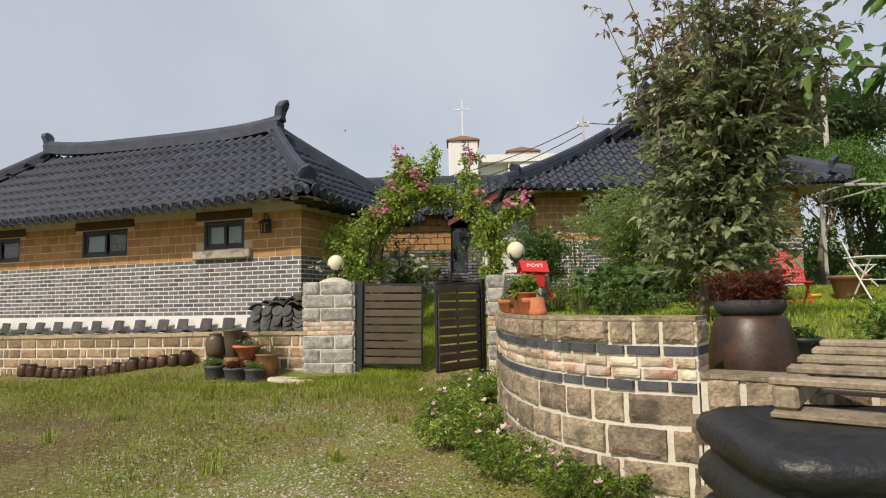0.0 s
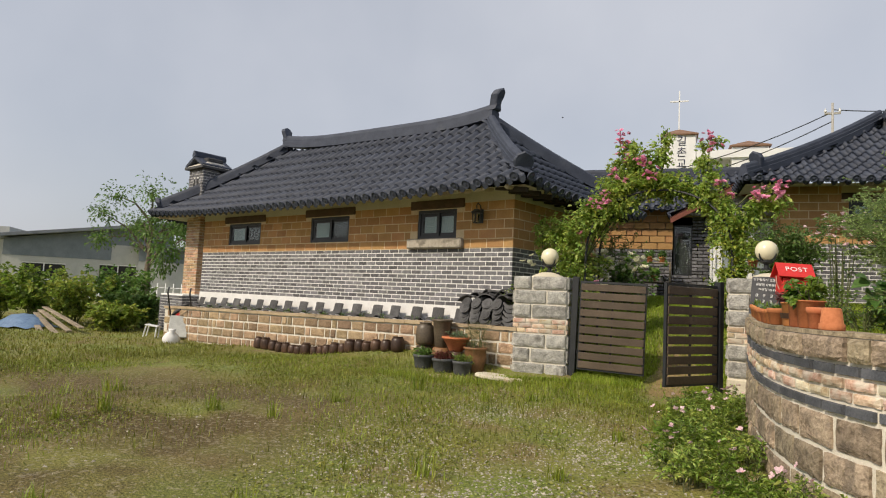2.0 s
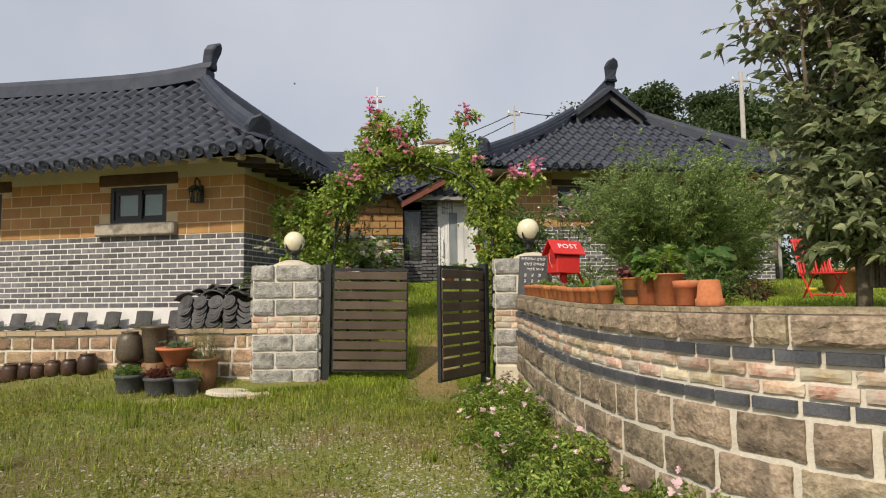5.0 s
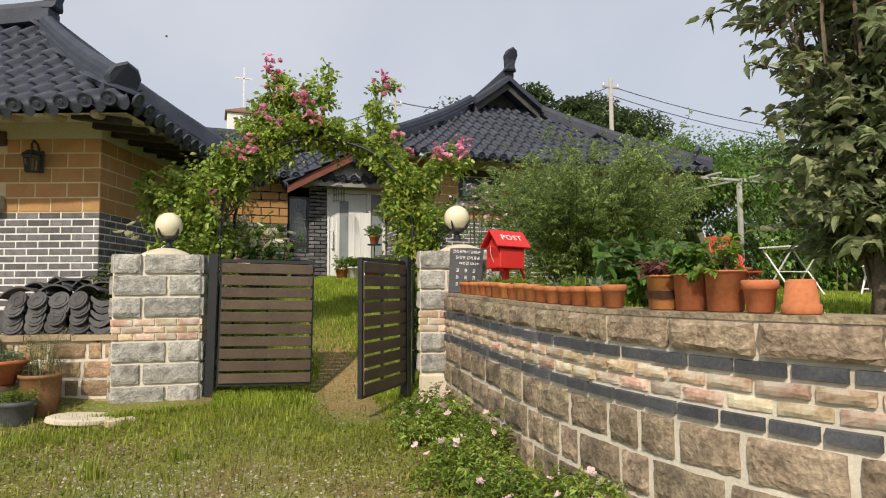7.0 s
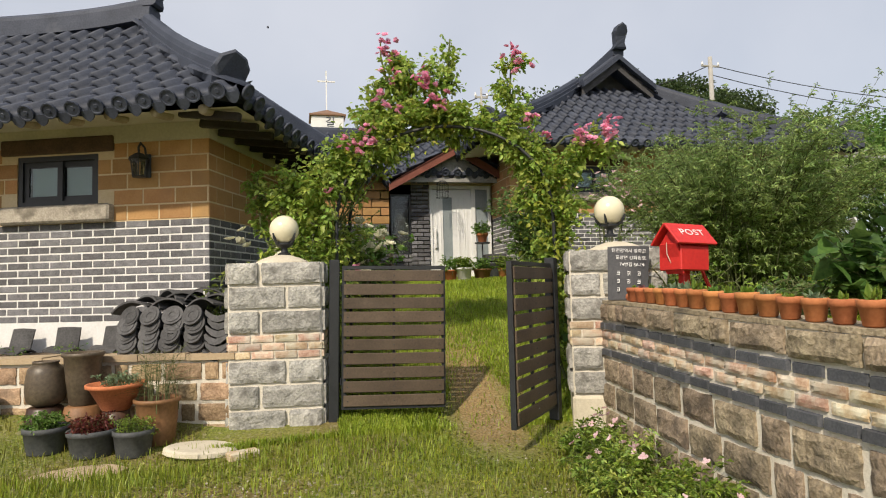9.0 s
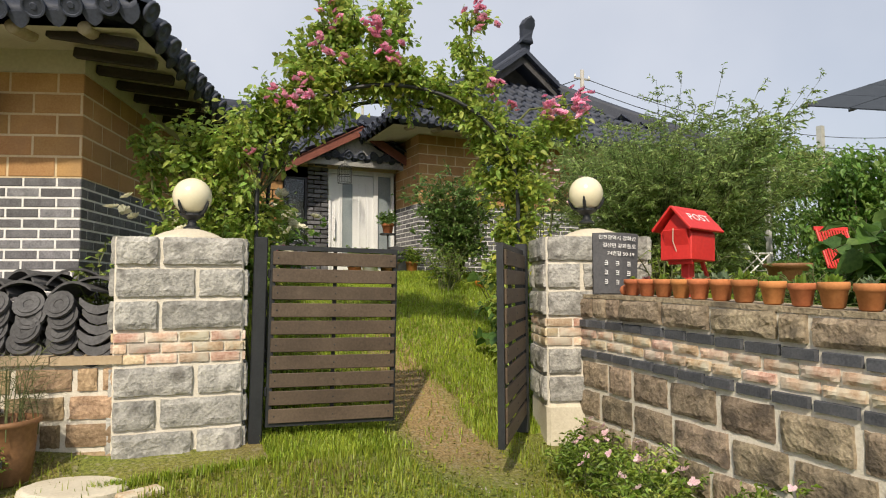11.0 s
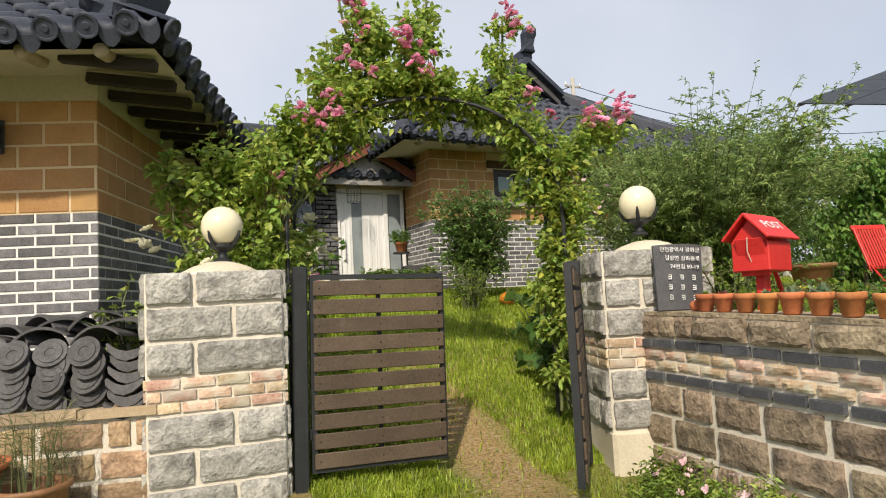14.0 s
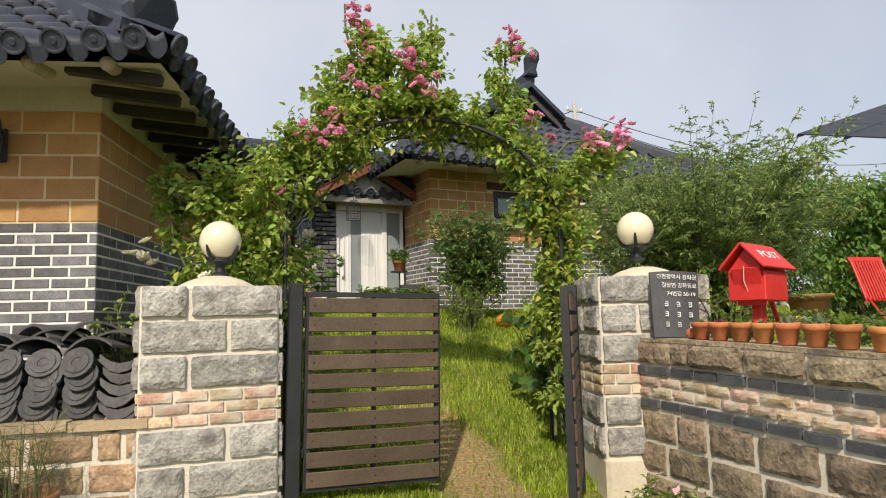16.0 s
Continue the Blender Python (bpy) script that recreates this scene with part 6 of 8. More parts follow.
solo("base_pot", Geo().lathe([(0.16, 0), (0.165, 0.01), (0.13, 0.19), (0.11, 0.20)], 20), M_BROWN, "brown upturned pot that carries a tall jar", "pot", m=pose(-3.22, 10.32, z1 - 0.005), smooth=True)
ta = thing("tall_jar", pose(-3.50, 10.36, z1 + 0.196), "tall round-shouldered brown jar with a white paint splash", "jar")
part("body", jar_geo(0.145, 0.35, 0.62, 0.6, 0.5), M_JAR_OLD, ta, smooth=True)
solo("tall_jar", Geo().lathe([(0.09, 0), (0.10, 0.01), (0.125, 0.22), (0.138, 0.37), (0.155, 0.385), (0.155, 0.41), (0.13, 0.41), (0.12, 0.36), (0.004, 0.3)], 22), M_JAR_OLD, "tall straight brown jar with a wide rim", "jar", m=pose(-3.22, 10.32, z1 + 0.196), smooth=True)
planter("planter_bowl", -2.93, 10.12, z1 + 0.17, Geo().lathe([(0.09, 0), (0.10, 0.01), (0.19, 0.17), (0.215, 0.18), (0.215, 0.205), (0.195, 0.205), (0.18, 0.16), (0.004, 0.15)], 24), M_TERRA, "wide terracotta bowl with red-flowered succulents", plant=(L_SUCC, 14, 0.12, 0.19, 0.035, 401, 0.17))
solo("base_pot", Geo().lathe([(0.11, 0), (0.115, 0.01), (0.09, 0.17), (0.08, 0.175)], 18), M_ONGGI, "dark upturned pot under the terracotta bowl", "pot", m=pose(-2.93, 10.12, z1 - 0.005), smooth=True)
planter("planter", -2.62, 10.05, gz(-2.62, 10.05) - 0.01, Geo().lathe([(0.12, 0), (0.125, 0.01), (0.145, 0.18), (0.155, 0.31), (0.172, 0.32), (0.172, 0.345), (0.15, 0.345), (0.14, 0.3), (0.004, 0.28)], 22), M_BROWN, "glazed brown pot with dry twiggy stems", plant=(None, 26, 0.42, 0.2, 0.02, 402, 0.30))
for i, (x, y, r0_, lf, lab) in enumerate(((-3.37, 10.0, 0.155, L_VINE, "dark grey tub with small pink flowers"), (-3.03, 9.9, 0.172, L_RED, "dark grey tub with reddish low plants"), (-2.74, 9.84, 0.142, L_BRIGHT, "dark grey tub with bright green stonecrop"))):
    gp = Geo().lathe([(r0_ * 0.8, 0), (r0_ * 0.82, 0.01), (r0_ * 0.94, 0.15), (r0_ * 1.0, 0.155), (r0_ * 1.0, 0.19), (r0_ * 0.9, 0.19), (r0_ * 0.88, 0.16), (0.004, 0.15)], 22)
    planter("tub", x, y, gz(x, y) - 0.01, gp, M_GREYPOT, lab, "flower pot", (lf, 22, 0.13, r0_ * 0.95, 0.022 if i == 2 else 0.035, 410 + i, 0.165), "grey tubs")
solo("stepping_stone", Geo().lathe([(0.20, 0), (0.215, 0.012), (0.21, 0.04), (0.19, 0.05), (0.001, 0.052)], 20, Matrix.Scale(1.25, 4, (1, 0, 0))), M_CONCRETE, "round whitish stone slab lying in the grass", "stone", m=pose(-2.26, 9.75, gz(-2.26, 9.75) - 0.01, 0, 4, 0))
solo("loose_brick", Geo().box(-0.11, 0.11, -0.05, 0.05, 0, 0.06, bev=0.01), M_BRICK_MIX, "loose pinkish brick on the ground", "brick", m=pose(-1.95, 9.52, gz(-1.95, 9.52) - 0.01, 0, 0, 24))
solo("flat_stone", Geo().lathe([(0.30, 0), (0.31, 0.02), (0.28, 0.035), (0.001, 0.037)], 9, Matrix.Scale(0.6, 4, (0, 1, 0))), M_LEDGE_TOP, "flat sandy stone under the tubs", "stone", m=pose(-3.0, 9.45, gz(-3.0, 9.45) - 0.012, 0, 0, 15))

# ---- stacked and leaning roof tiles ----


def gutter_geo(w=0.26, l=0.30, rise=0.075, t=0.016, seg=8):
    """A curved roof tile lying along y, hollow down."""
    g = Geo()
    vs = []
    for y in (0, l):
        for i in range(seg + 1):
            q = i / seg * 2 - 1
            for d in (0, t):
                vs.append((q * w / 2, y, rise * (1 - q * q) + d))
    k = (seg + 1) * 2
    fs = []
    for i in range(seg):
        a = i * 2
        fs += [(a, a + 2, k + a + 2, k + a), (a + 1, k + a + 1, k + a + 3, a + 3), (a, a + 1, a + 3, a + 2), (k + a, k + a + 2, k + a + 3, k + a + 1)]
    fs += [(0, k, k + 1, 1), (k - 2, k - 1, 2 * k - 1, 2 * k - 2)]
    return g.add(vs, fs)


def disc_tile_geo(r=0.068, l=0.26):
    g = Geo()
    m = Matrix.Rotation(radians(90), 4, "X")
    g.lathe([(r * 0.3, 0.012), (r * 0.34, 0.017), (r * 0.7, 0.017), (r * 0.74, 0.010), (r, 0.016), (r, -0.004)][::-1], 16, m)
    half = [(r * 0.86 * math.cos(a), r * 0.86 * math.sin(a)) for a in [math.pi * i / 8 for i in range(9)]] + [(r * 0.7 * math.cos(a), r * 0.7 * math.sin(a)) for a in [math.pi * (8 - i) / 8 for i in range(9)]]
    g.prism(half, l, Matrix.Translation((0, 0, 0)))
    return g


DISC_TILE, GUTTER = disc_tile_geo(0.090, 0.26).mesh("tile", M_TILE_OLD), gutter_geo(0.30, 0.30, 0.07).mesh("tile", M_TILE_OLD)
LIP_TILE = gutter_geo(0.22, 0.28, -0.05, 0.02).prism([(-0.11, 0.01), (-0.06, -0.02), (0.0, -0.035), (0.06, -0.02), (0.11, 0.01), (0.10, -0.03), (0.05, -0.075), (0.0, -0.09), (-0.05, -0.075), (-0.10, -0.03)], 0.018, Matrix.Translation((0, -0.018, 0.0))).mesh("tile", M_TILE_OLD)
stack = thing("tile_stack", HA @ pose(0.02, -0.60, ledge_top(0) + 0.002), "stack of old grey roof tiles on the ledge", "roof tiles")
rs = random.Random(6)
for col, x in enumerate((-0.40, -0.20, 0.0, 0.20)):
    for lev in range(5):
        piece("tile", DISC_TILE, stack, pose(x + rs.uniform(-0.02, 0.02), -0.10 + rs.uniform(-0.02, 0.02) + lev * 0.012, 0.012 + lev * 0.074, rs.uniform(-34, -22), rs.uniform(-8, 8), rs.uniform(-9, 9)))
for lev in range(6):
    piece("tile", LIP_TILE, stack, pose(0.41 + rs.uniform(-0.02, 0.02), -0.12 + lev * 0.012, 0.02 + lev * 0.062, rs.uniform(-20, -12), rs.uniform(-5, 5), rs.uniform(-8, 8)))
for x, y, z, tilt, turn in ((-0.42, -0.02, 0.355, -10, 12), (-0.30, 0.06, 0.40, 14, -20), (-0.10, 0.0, 0.375, -7, 8), (0.02, 0.08, 0.425, 10, 24), (0.20, 0.0, 0.37, -9, -14), (0.36, 0.05, 0.40, 12, 10), (-0.16, 0.12, 0.45, 4, -32), (0.16, 0.14, 0.455, -12, 28)):
    piece("tile", GUTTER, stack, pose(x, y, z, rs.uniform(-8, 4), tilt, turn))
LEAN_TILE = gutter_geo(0.23, 0.23, 0.03, 0.014).mesh("roof_tile", M_TILE_OLD)
x = -0.40
i = 0
while x > -LA + 0.3:
    m = HA @ pose(x, -0.17, ledge_top(x) - 0.01, 76 + rs.uniform(-4, 3), 0, rs.uniform(-4, 4))
    ob = new("roof_tile", LEAN_TILE)
    ob.matrix_basis = m
    tagged(ob, "old grey roof tile leaning on the white plinth", "roof tile", "leaning tiles")
    m = HA @ pose(x - 0.30, -0.30, ledge_top(x) - 0.012, 6, 0, rs.uniform(-8, 8) + 90)
    ob = new("roof_tile", LEAN_TILE)
    ob.matrix_basis = m
    tagged(ob, "old grey roof tile lying on the ledge", "roof tile", "lying tiles")
    x -= 0.49 + rs.uniform(-0.05, 0.05)
for i in range(14):
    x = -0.6 - i * 0.55 + rs.uniform(-0.1, 0.1)
    p = W(x, -0.35, ledge_top(x) - 0.03)
    bush("ledge_weed", tuple(p), 6, 0.10, 0.14, L_VINE, 0.028, 500 + i, "small weed growing on the ledge", "weed", "ledge weeds", twigs=5, twig_len=0.08, leaf_gap=0.02, r0=0.003, ring=0.08)

# ---- wall lantern ----
M_LGLASS = glass_mat("lantern_glass", (0.85, 0.85, 0.75))
wlamp = thing("wall_lantern", HA @ pose(-0.62, -0.013, 2.27) @ Matrix.Scale(1.35, 4), "small black iron wall lantern with glass sides", "wall lamp")
part("plate", Geo().box(-0.03, 0.03, -0.012, 0.006, 0.0, 0.17, bev=0.005), M_IRON, wlamp)
part("arm", Geo().tube([(0, 0, 0.12), (0, -0.03, 0.21), (0, -0.08, 0.235), (0, -0.105, 0.20), (0, -0.10, 0.165)], 0.008, 6), M_IRON, wlamp)
part("hood", Geo().lathe([(0.075, 0.0), (0.07, 0.012), (0.03, 0.045), (0.012, 0.05), (0.001, 0.06)], 6, Matrix.Translation((0, -0.10, 0.11))), M_IRON, wlamp)
cg = Geo()
for k in range(6):
    a = 2 * math.pi * k / 6
    cg.tube([(0.058 * math.cos(a), -0.10 + 0.058 * math.sin(a), 0.11), (0.043 * math.cos(a), -0.10 + 0.043 * math.sin(a), -0.01)], 0.005, 5)
cg.lathe([(0.045, -0.012), (0.05, -0.006), (0.045, 0.0)], 6, Matrix.Translation((0, -0.10, 0)))
part("cage", cg, M_IRON, wlamp)
pl_ = part("glass", Geo().lathe([(0.040, 0.0), (0.054, 0.108)], 6, Matrix.Translation((0, -0.10, 0)), close=False), M_LGLASS, wlamp)
pl_.visible_shadow = False

# ---- chimney ----
ch = thing("chimney", HA, "tall tan brick chimney with a grey tiled cap", "chimney")
CX0, CX1, CY0, CY1 = -9.92, -9.30, 0.0, 0.62
part("shaft", Geo().box(CX0 + 0.01, CX1 - 0.01, CY0 + 0.01, CY1, -0.3, 3.55), M_MORTAR, ch)
part("head", Geo().box(CX0 - 0.02, CX1 + 0.02, CY0 - 0.02, CY1 + 0.02, 3.2, 4.02, bev=0.01), M_MORTAR_W, ch)
part("foot", Geo().box(CX0 - 0.25, CX1 + 0.20, CY0 - 0.42, CY1, -0.4, 0.82, bev=0.02), M_MORTAR_W, ch)
M_BRICK_TAN = surf("tan_brick", (0.36, 0.20, 0.11), (0.58, 0.43, 0.29), 10, 0.9, 0.4, 60, isl=0.3, hue=0.02)
rt, rk = Geo(), Geo()
courses(ch, "brick", BRICK_MIX, CX0, CX1, 0.84, 3.2, 0.19, 0.057, 0.012, 0.012, plane=CY0 + 0.01, keep=lambda x, z: False, rest=rt, seed=31)
courses(ch, "brick", BRICK_MIX, CY0, CY1, 0.84, 3.2, 0.19, 0.057, 0.012, 0.012, plane=CX1 - 0.01, axis="right", keep=lambda x, z: False, rest=rt, seed=32)
hole = [(CX0 + 0.2, CX0 + 0.28, 3.5, 3.75), (CX0 + 0.36, CX0 + 0.44, 3.5, 3.75)]
courses(ch, "brick", BRICK_BLACK, CX0 - 0.02, CX1 + 0.02, 3.22, 4.0, 0.19, 0.057, 0.012, 0.01, holes=hole, plane=CY0 - 0.02, keep=lambda x, z: False, rest=rk, seed=33)
courses(ch, "brick", BRICK_BLACK, CY0 - 0.02, CY1 + 0.02, 3.22, 4.0, 0.19, 0.057, 0.012, 0.01, plane=CX1 + 0.02, axis="right", keep=lambda x, z: False, rest=rk, seed=34)
courses(ch, "brick", BRICK_BLACK, CX0 - 0.25, CX1 + 0.20, -0.3, 0.78, 0.19, 0.057, 0.012, 0.01, plane=CY0 - 0.42, keep=lambda x, z: False, rest=rk, seed=35)
courses(ch, "brick", BRICK_BLACK, CY0 - 0.42, 0.0, -0.3, 0.78, 0.19, 0.057, 0.012, 0.01, plane=CX1 + 0.20, axis="right", keep=lambda x, z: False, rest=rk, seed=36)
tagged(part("brickwork", rt, M_BRICK_TAN, ch), kind="stuff")
tagged(part("dark_brickwork", rk, M_BRICK_BLACK_J, ch), kind="stuff")
for h in hole:
    # thin dark slips stand for the unlit depth of the flues
    part("flue", Geo().box(h[0], h[1], CY0 - 0.028, CY0 - 0.021, h[2], h[3]), M_DARK, ch)
cpg = Geo()
mx_, my_ = (CX0 + CX1) / 2, (CY0 + CY1) / 2
for sx in (-1, 1):
    cpg.add([(mx_ + sx * 0.42, my_ - 0.42, 4.06), (mx_ + sx * 0.42, my_ + 0.42, 4.06), (mx_ + sx * 0.28, my_ + 0.2, 4.2), (mx_ + sx * 0.28, my_ - 0.2, 4.2)], [(0, 1, 2, 3)])
for sy in (-1, 1):
    cpg.add([(mx_ - 0.42, my_ + sy * 0.42, 4.06), (mx_ + 0.42, my_ + sy * 0.42, 4.06), (mx_ + 0.28, my_ + sy * 0.2, 4.2), (mx_ - 0.28, my_ + sy * 0.2, 4.2)], [(0, 1, 2, 3)])
part("cap", cpg, M_MORTAR, ch, "pale mortar cap")
cap_t = Geo()
for sx in (-1, 1):
    cap_t.add([(mx_, my_ - 0.42, 4.34), (mx_, my_ + 0.42, 4.34), (mx_ + sx * 0.41, my_ + 0.42, 4.10), (mx_ + sx * 0.41, my_ - 0.42, 4.10), (mx_, my_ - 0.42, 4.26), (mx_, my_ + 0.42, 4.26), (mx_ + sx * 0.41, my_ + 0.42, 4.03), (mx_ + sx * 0.41, my_ - 0.42, 4.03)],
              [(0, 1, 2, 3), (7, 6, 5, 4), (0, 3, 7, 4), (1, 5, 6, 2), (3, 2, 6, 7)])
part("cap_roof", cap_t, M_TILE, ch, "small grey tiled gable")
cap_r = Geo()
ridge(cap_r, [(mx_, my_ - 0.44 + 0.22 * i, 4.33) for i in range(5)], 0.14, 0.13)
part("cap_ridge", cap_r, M_TILE, ch)
part("cap_slab", Geo().box(mx_ - 0.43, mx_ + 0.43, my_ - 0.43, my_ + 0.43, 3.99, 4.058, bev=0.01), M_TILE_OLD, ch, "grey tile slab")
part("cap_ridge", Geo().box(mx_ - 0.3, mx_ + 0.3, my_ - 0.22, my_ + 0.22, 4.19, 4.30, bev=0.02), M_TILE_OLD, ch)

# ---- garden seats ----


def folding_chair(m, mat, label, name="garden_chair"):
    c = thing(name, m, label, "chair", "garden seats")
    for s in (-0.24, 0.24):
        part("leg", Geo().tube([(s, -0.22, 0), (s, 0.16, 0.5)], 0.014, 6), mat, c)
        part("leg", Geo().tube([(s * 0.86, 0.26, 0), (s * 0.86, -0.20, 0.46)], 0.014, 6), mat, c)
        part("back_post", Geo().tube([(s, 0.16, 0.42), (s, 0.36, 0.98)], 0.016, 6), mat, c)
    for k in range(6):
        part("seat_slat", Geo().box(-0.25, 0.25, -0.22 + k * 0.07, -0.165 + k * 0.07, 0.44, 0.462, bev=0.004), mat, c)
    for k in range(10):
        x = -0.205 + k * 0.0455
        mm = Matrix.Translation((x, 0.175, 0.47)) @ Matrix.Rotation(radians(-19.6), 4, "X")
        part("back_slat", Geo().box(-0.013, 0.013, -0.008, 0.008, 0, 0.52, m=mm, bev=0.003), mat, c)
    part("top_rail", Geo().box(-0.27, 0.27, -0.015, 0.015, -0.03, 0.03, m=Matrix.Translation((0, 0.362, 0.98)) @ Matrix.Rotation(radians(-19), 4, "X"), bev=0.006), mat, c)
    part("stretcher", Geo().tube([(-0.24, -0.12, 0.13), (0.24, -0.12, 0.13)], 0.011, 6), mat, c)
    return c


folding_chair(pose(5.05, 10.1, gz(5.05, 10.1), 0, 0, -12) @ Matrix.Scale(0.86, 4), M_RED, "red slatted folding garden chair on the grass")
folding_chair(pose(8.7, 14.2, gz(8.7, 14.2), 0, 0, 60), M_WHITE_PAINT, "white folding garden chair far across the lawn")
tt = thing("garden_table", pose(6.75, 10.75, gz(6.75, 10.75), 0, 0, 8), "white slatted folding garden table", "table", "garden seats")
for k in range(6):
    part("slat", Geo().box(-0.42, 0.42, -0.24 + k * 0.082, -0.24 + k * 0.082 + 0.07, 0.72, 0.742, bev=0.004), M_WHITE_PAINT, tt)
for s in (-0.36, 0.36):
    part("leg", Geo().tube([(s, -0.26, 0), (s, 0.22, 0.72)], 0.013, 6), M_WHITE_PAINT, tt)
    part("leg", Geo().tube([(s * 0.9, 0.26, 0), (s * 0.9, -0.22, 0.72)], 0.013, 6), M_WHITE_PAINT, tt)
part("stretcher", Geo().tube([(-0.36, 0.0, 0.38), (0.36, 0.0, 0.38)], 0.01, 6), M_WHITE_PAINT, tt)
st = folding_chair(pose(7.6, 10.0, gz(7.6, 10.0), 0, 0, -70), M_WHITE_PAINT, "white folding garden chair beside the table")

# ---- big jar with a tray ----
bz = gz(2.22, 5.05)
bj = thing("big_jar", pose(2.10, 5.05, bz - 0.01), "large brown glazed jar standing upside down", "jar")
part("body", Geo().lathe([(0.285, 0.03), (0.29, 0.08), (0.275, 0.2), (0.245, 0.34), (0.215, 0.41), (0.20, 0.43)], 28), M_ONGGI, bj, smooth=True)
part("rim", Geo().lathe([(0.28, 0), (0.302, 0.004), (0.305, 0.02), (0.295, 0.032), (0.28, 0.034)], 28), M_ONGGI, bj, smooth=True)
M_WOVEN = surf("dark_woven_tray", (0.02, 0.02, 0.022), (0.05, 0.048, 0.048), 60, 0.8, 0.8, 120)
tr_ = thing("planter_tray", pose(2.10, 5.05, bz + 0.42), "round dark tray of reddish-brown stonecrop on the jar", "flower pot")
part("tray", Geo().lathe([(0.17, 0), (0.20, 0.015), (0.222, 0.06), (0.214, 0.10), (0.19, 0.10), (0.004, 0.08)], 26), M_WOVEN, tr_, smooth=True)
wood, ps, hd = shoots((0, 0, 0.07), 150, 0.20, 0.28, 601, twigs=10, twig_len=0.10, leaf_gap=0.006, r0=0.003, ring=0.19)
part("woody_stem", wood, M_STEM, tr_)
part("foliage", leaves("foliage", ps, hd, 0.020, L_RED, wide=0.35, seed=11), None, tr_)
planter("planter", 2.52, 5.22, gz(2.52, 5.22) - 0.01, Geo().lathe([(0.09, 0), (0.095, 0.01), (0.125, 0.20), (0.14, 0.21), (0.14, 0.24), (0.125, 0.24), (0.12, 0.21), (0.004, 0.20)], 20), M_IRON, "black plastic pot with leafy plants", plant=(L_VINE, 10, 0.10, 0.11, 0.04, 602, 0.215))
bush("garden_shrub", (3.3, 5.3, gz(3.3, 5.3)), 20, 0.4, 0.5, L_VINE, 0.06, 603, "low green plants behind the pallets", twigs=8, twig_len=0.2)
bush("garden_shrub", (3.9, 4.9, gz(3.9, 4.9)), 18, 0.45, 0.5, L_NEAR, 0.08, 604, "leafy plants behind the pallets", twigs=7, twig_len=0.2)

# ---- wrapped pile and pallets ----
M_WRAP = surf("black_film", (0.010, 0.011, 0.014), (0.022, 0.024, 0.028), 4, 0.45, 0.8, 26, depth=0.02)
M_OLDWOOD = surf("weathered_board", (0.17, 0.135, 0.095), (0.36, 0.30, 0.22), 7, 0.95, 0.6, 50, rnd=0.2, c3=(0.13, 0.11, 0.085), c3amt=0.35, c3scale=8)
BALE = pose(1.25, 2.99, 0, 0, 0, -4)
gb2 = gz(1.6, 3.2)
bal = Geo()
ring = 44
vs, fs = [], []
levels = 30
for k in range(levels + 1):
    z = gb2 - 0.05 + (0.55 - gb2 + 0.05) * k / levels
    bulge = 0.075 * abs(math.sin(math.pi * 4 * k / levels)) ** 0.7 - (0.10 if k == levels else 0.03 if k == levels - 1 else 0)
    for i in range(ring):
        a = 2 * math.pi * i / ring
        c_, s_ = math.cos(a), math.sin(a)
        e_ = 0.28
        x = 0.85 + (0.84 + bulge) * math.copysign(abs(c_) ** e_, c_)
        y = 0.46 + (0.45 + bulge) * math.copysign(abs(s_) ** e_, s_)
        vs.append((x, y, z + 0.008 * math.sin(i * 1.7 + k)))
for k in range(levels):
    fs += [(k * ring + i, k * ring + (i + 1) % ring, (k + 1) * ring + (i + 1) % ring, (k + 1) * ring + i) for i in range(ring)]
fs += [tuple(range(levels * ring, (levels + 1) * ring))]
bal.add(vs, fs)
solo("wrapped_bale", bal, M_WRAP, "bale wrapped tightly in glossy black plastic film", "bale", m=BALE, smooth=True)


def pallet(m, label):
    p = thing("pallet", m, label, "pallet", "pallets on the pile")
    for x in (0.0, 0.58, 1.16):
        part("bearer", Geo().box(x, x + 0.10, 0, 1.15, 0.024, 0.125, bev=0.014), M_OLDWOOD, p)
    for k in range(5):
        part("board", Geo().box(-0.01 + 0.012 * (k % 2), 1.30 - 0.01 * (k % 3), k * 0.265, 0.085 + k * 0.265, 0.126, 0.156, bev=0.006), M_OLDWOOD, p)
    for k in range(3):
        part("board", Geo().box(0, 1.28, -0.04 + k * 0.50, 0.12 + k * 0.50, 0.0, 0.022, bev=0.004), M_OLDWOOD, p)
    return p


pallet(pose(1.46, 3.50, 0.556, 5, 0, -40), "weathered grey timber pallet on the black pile")

# ---- porch and link wing ----
wing = thing("house_wing", pose(0, 0, 0), "link wing with ochre blocks, black brick and a white front door", "house")
WY, WX0, WX1 = 16.0, -4.2, 1.995
DOOR = (0.80, 1.98, 0.4, 3.02)
WINC = (0.08, 0.46, 1.75, 2.85)
wg = Geo()
wall_cells(wg, WX0, WX1, WY, WY + 0.2, 0.4, 2.3, [DOOR, WINC])
wall_cells(wg, WX0, WX1, WY, WY + 0.2, 2.3, 3.4, [DOOR, WINC], 1)
wg.box(WX0, WX0 + 0.2, WY + 0.2, 19.6, 0.3, 3.4, 1).box(WX0, WX1, 19.6, 19.8, 0.3, 3.4, 1)
wing_wall = part("wall", wg, [M_MORTAR_W, M_TAN_MORTAR], wing, "ochre block wall over black brick")
# this sheet puts the room's darkness into colour; frame and pane stand before it
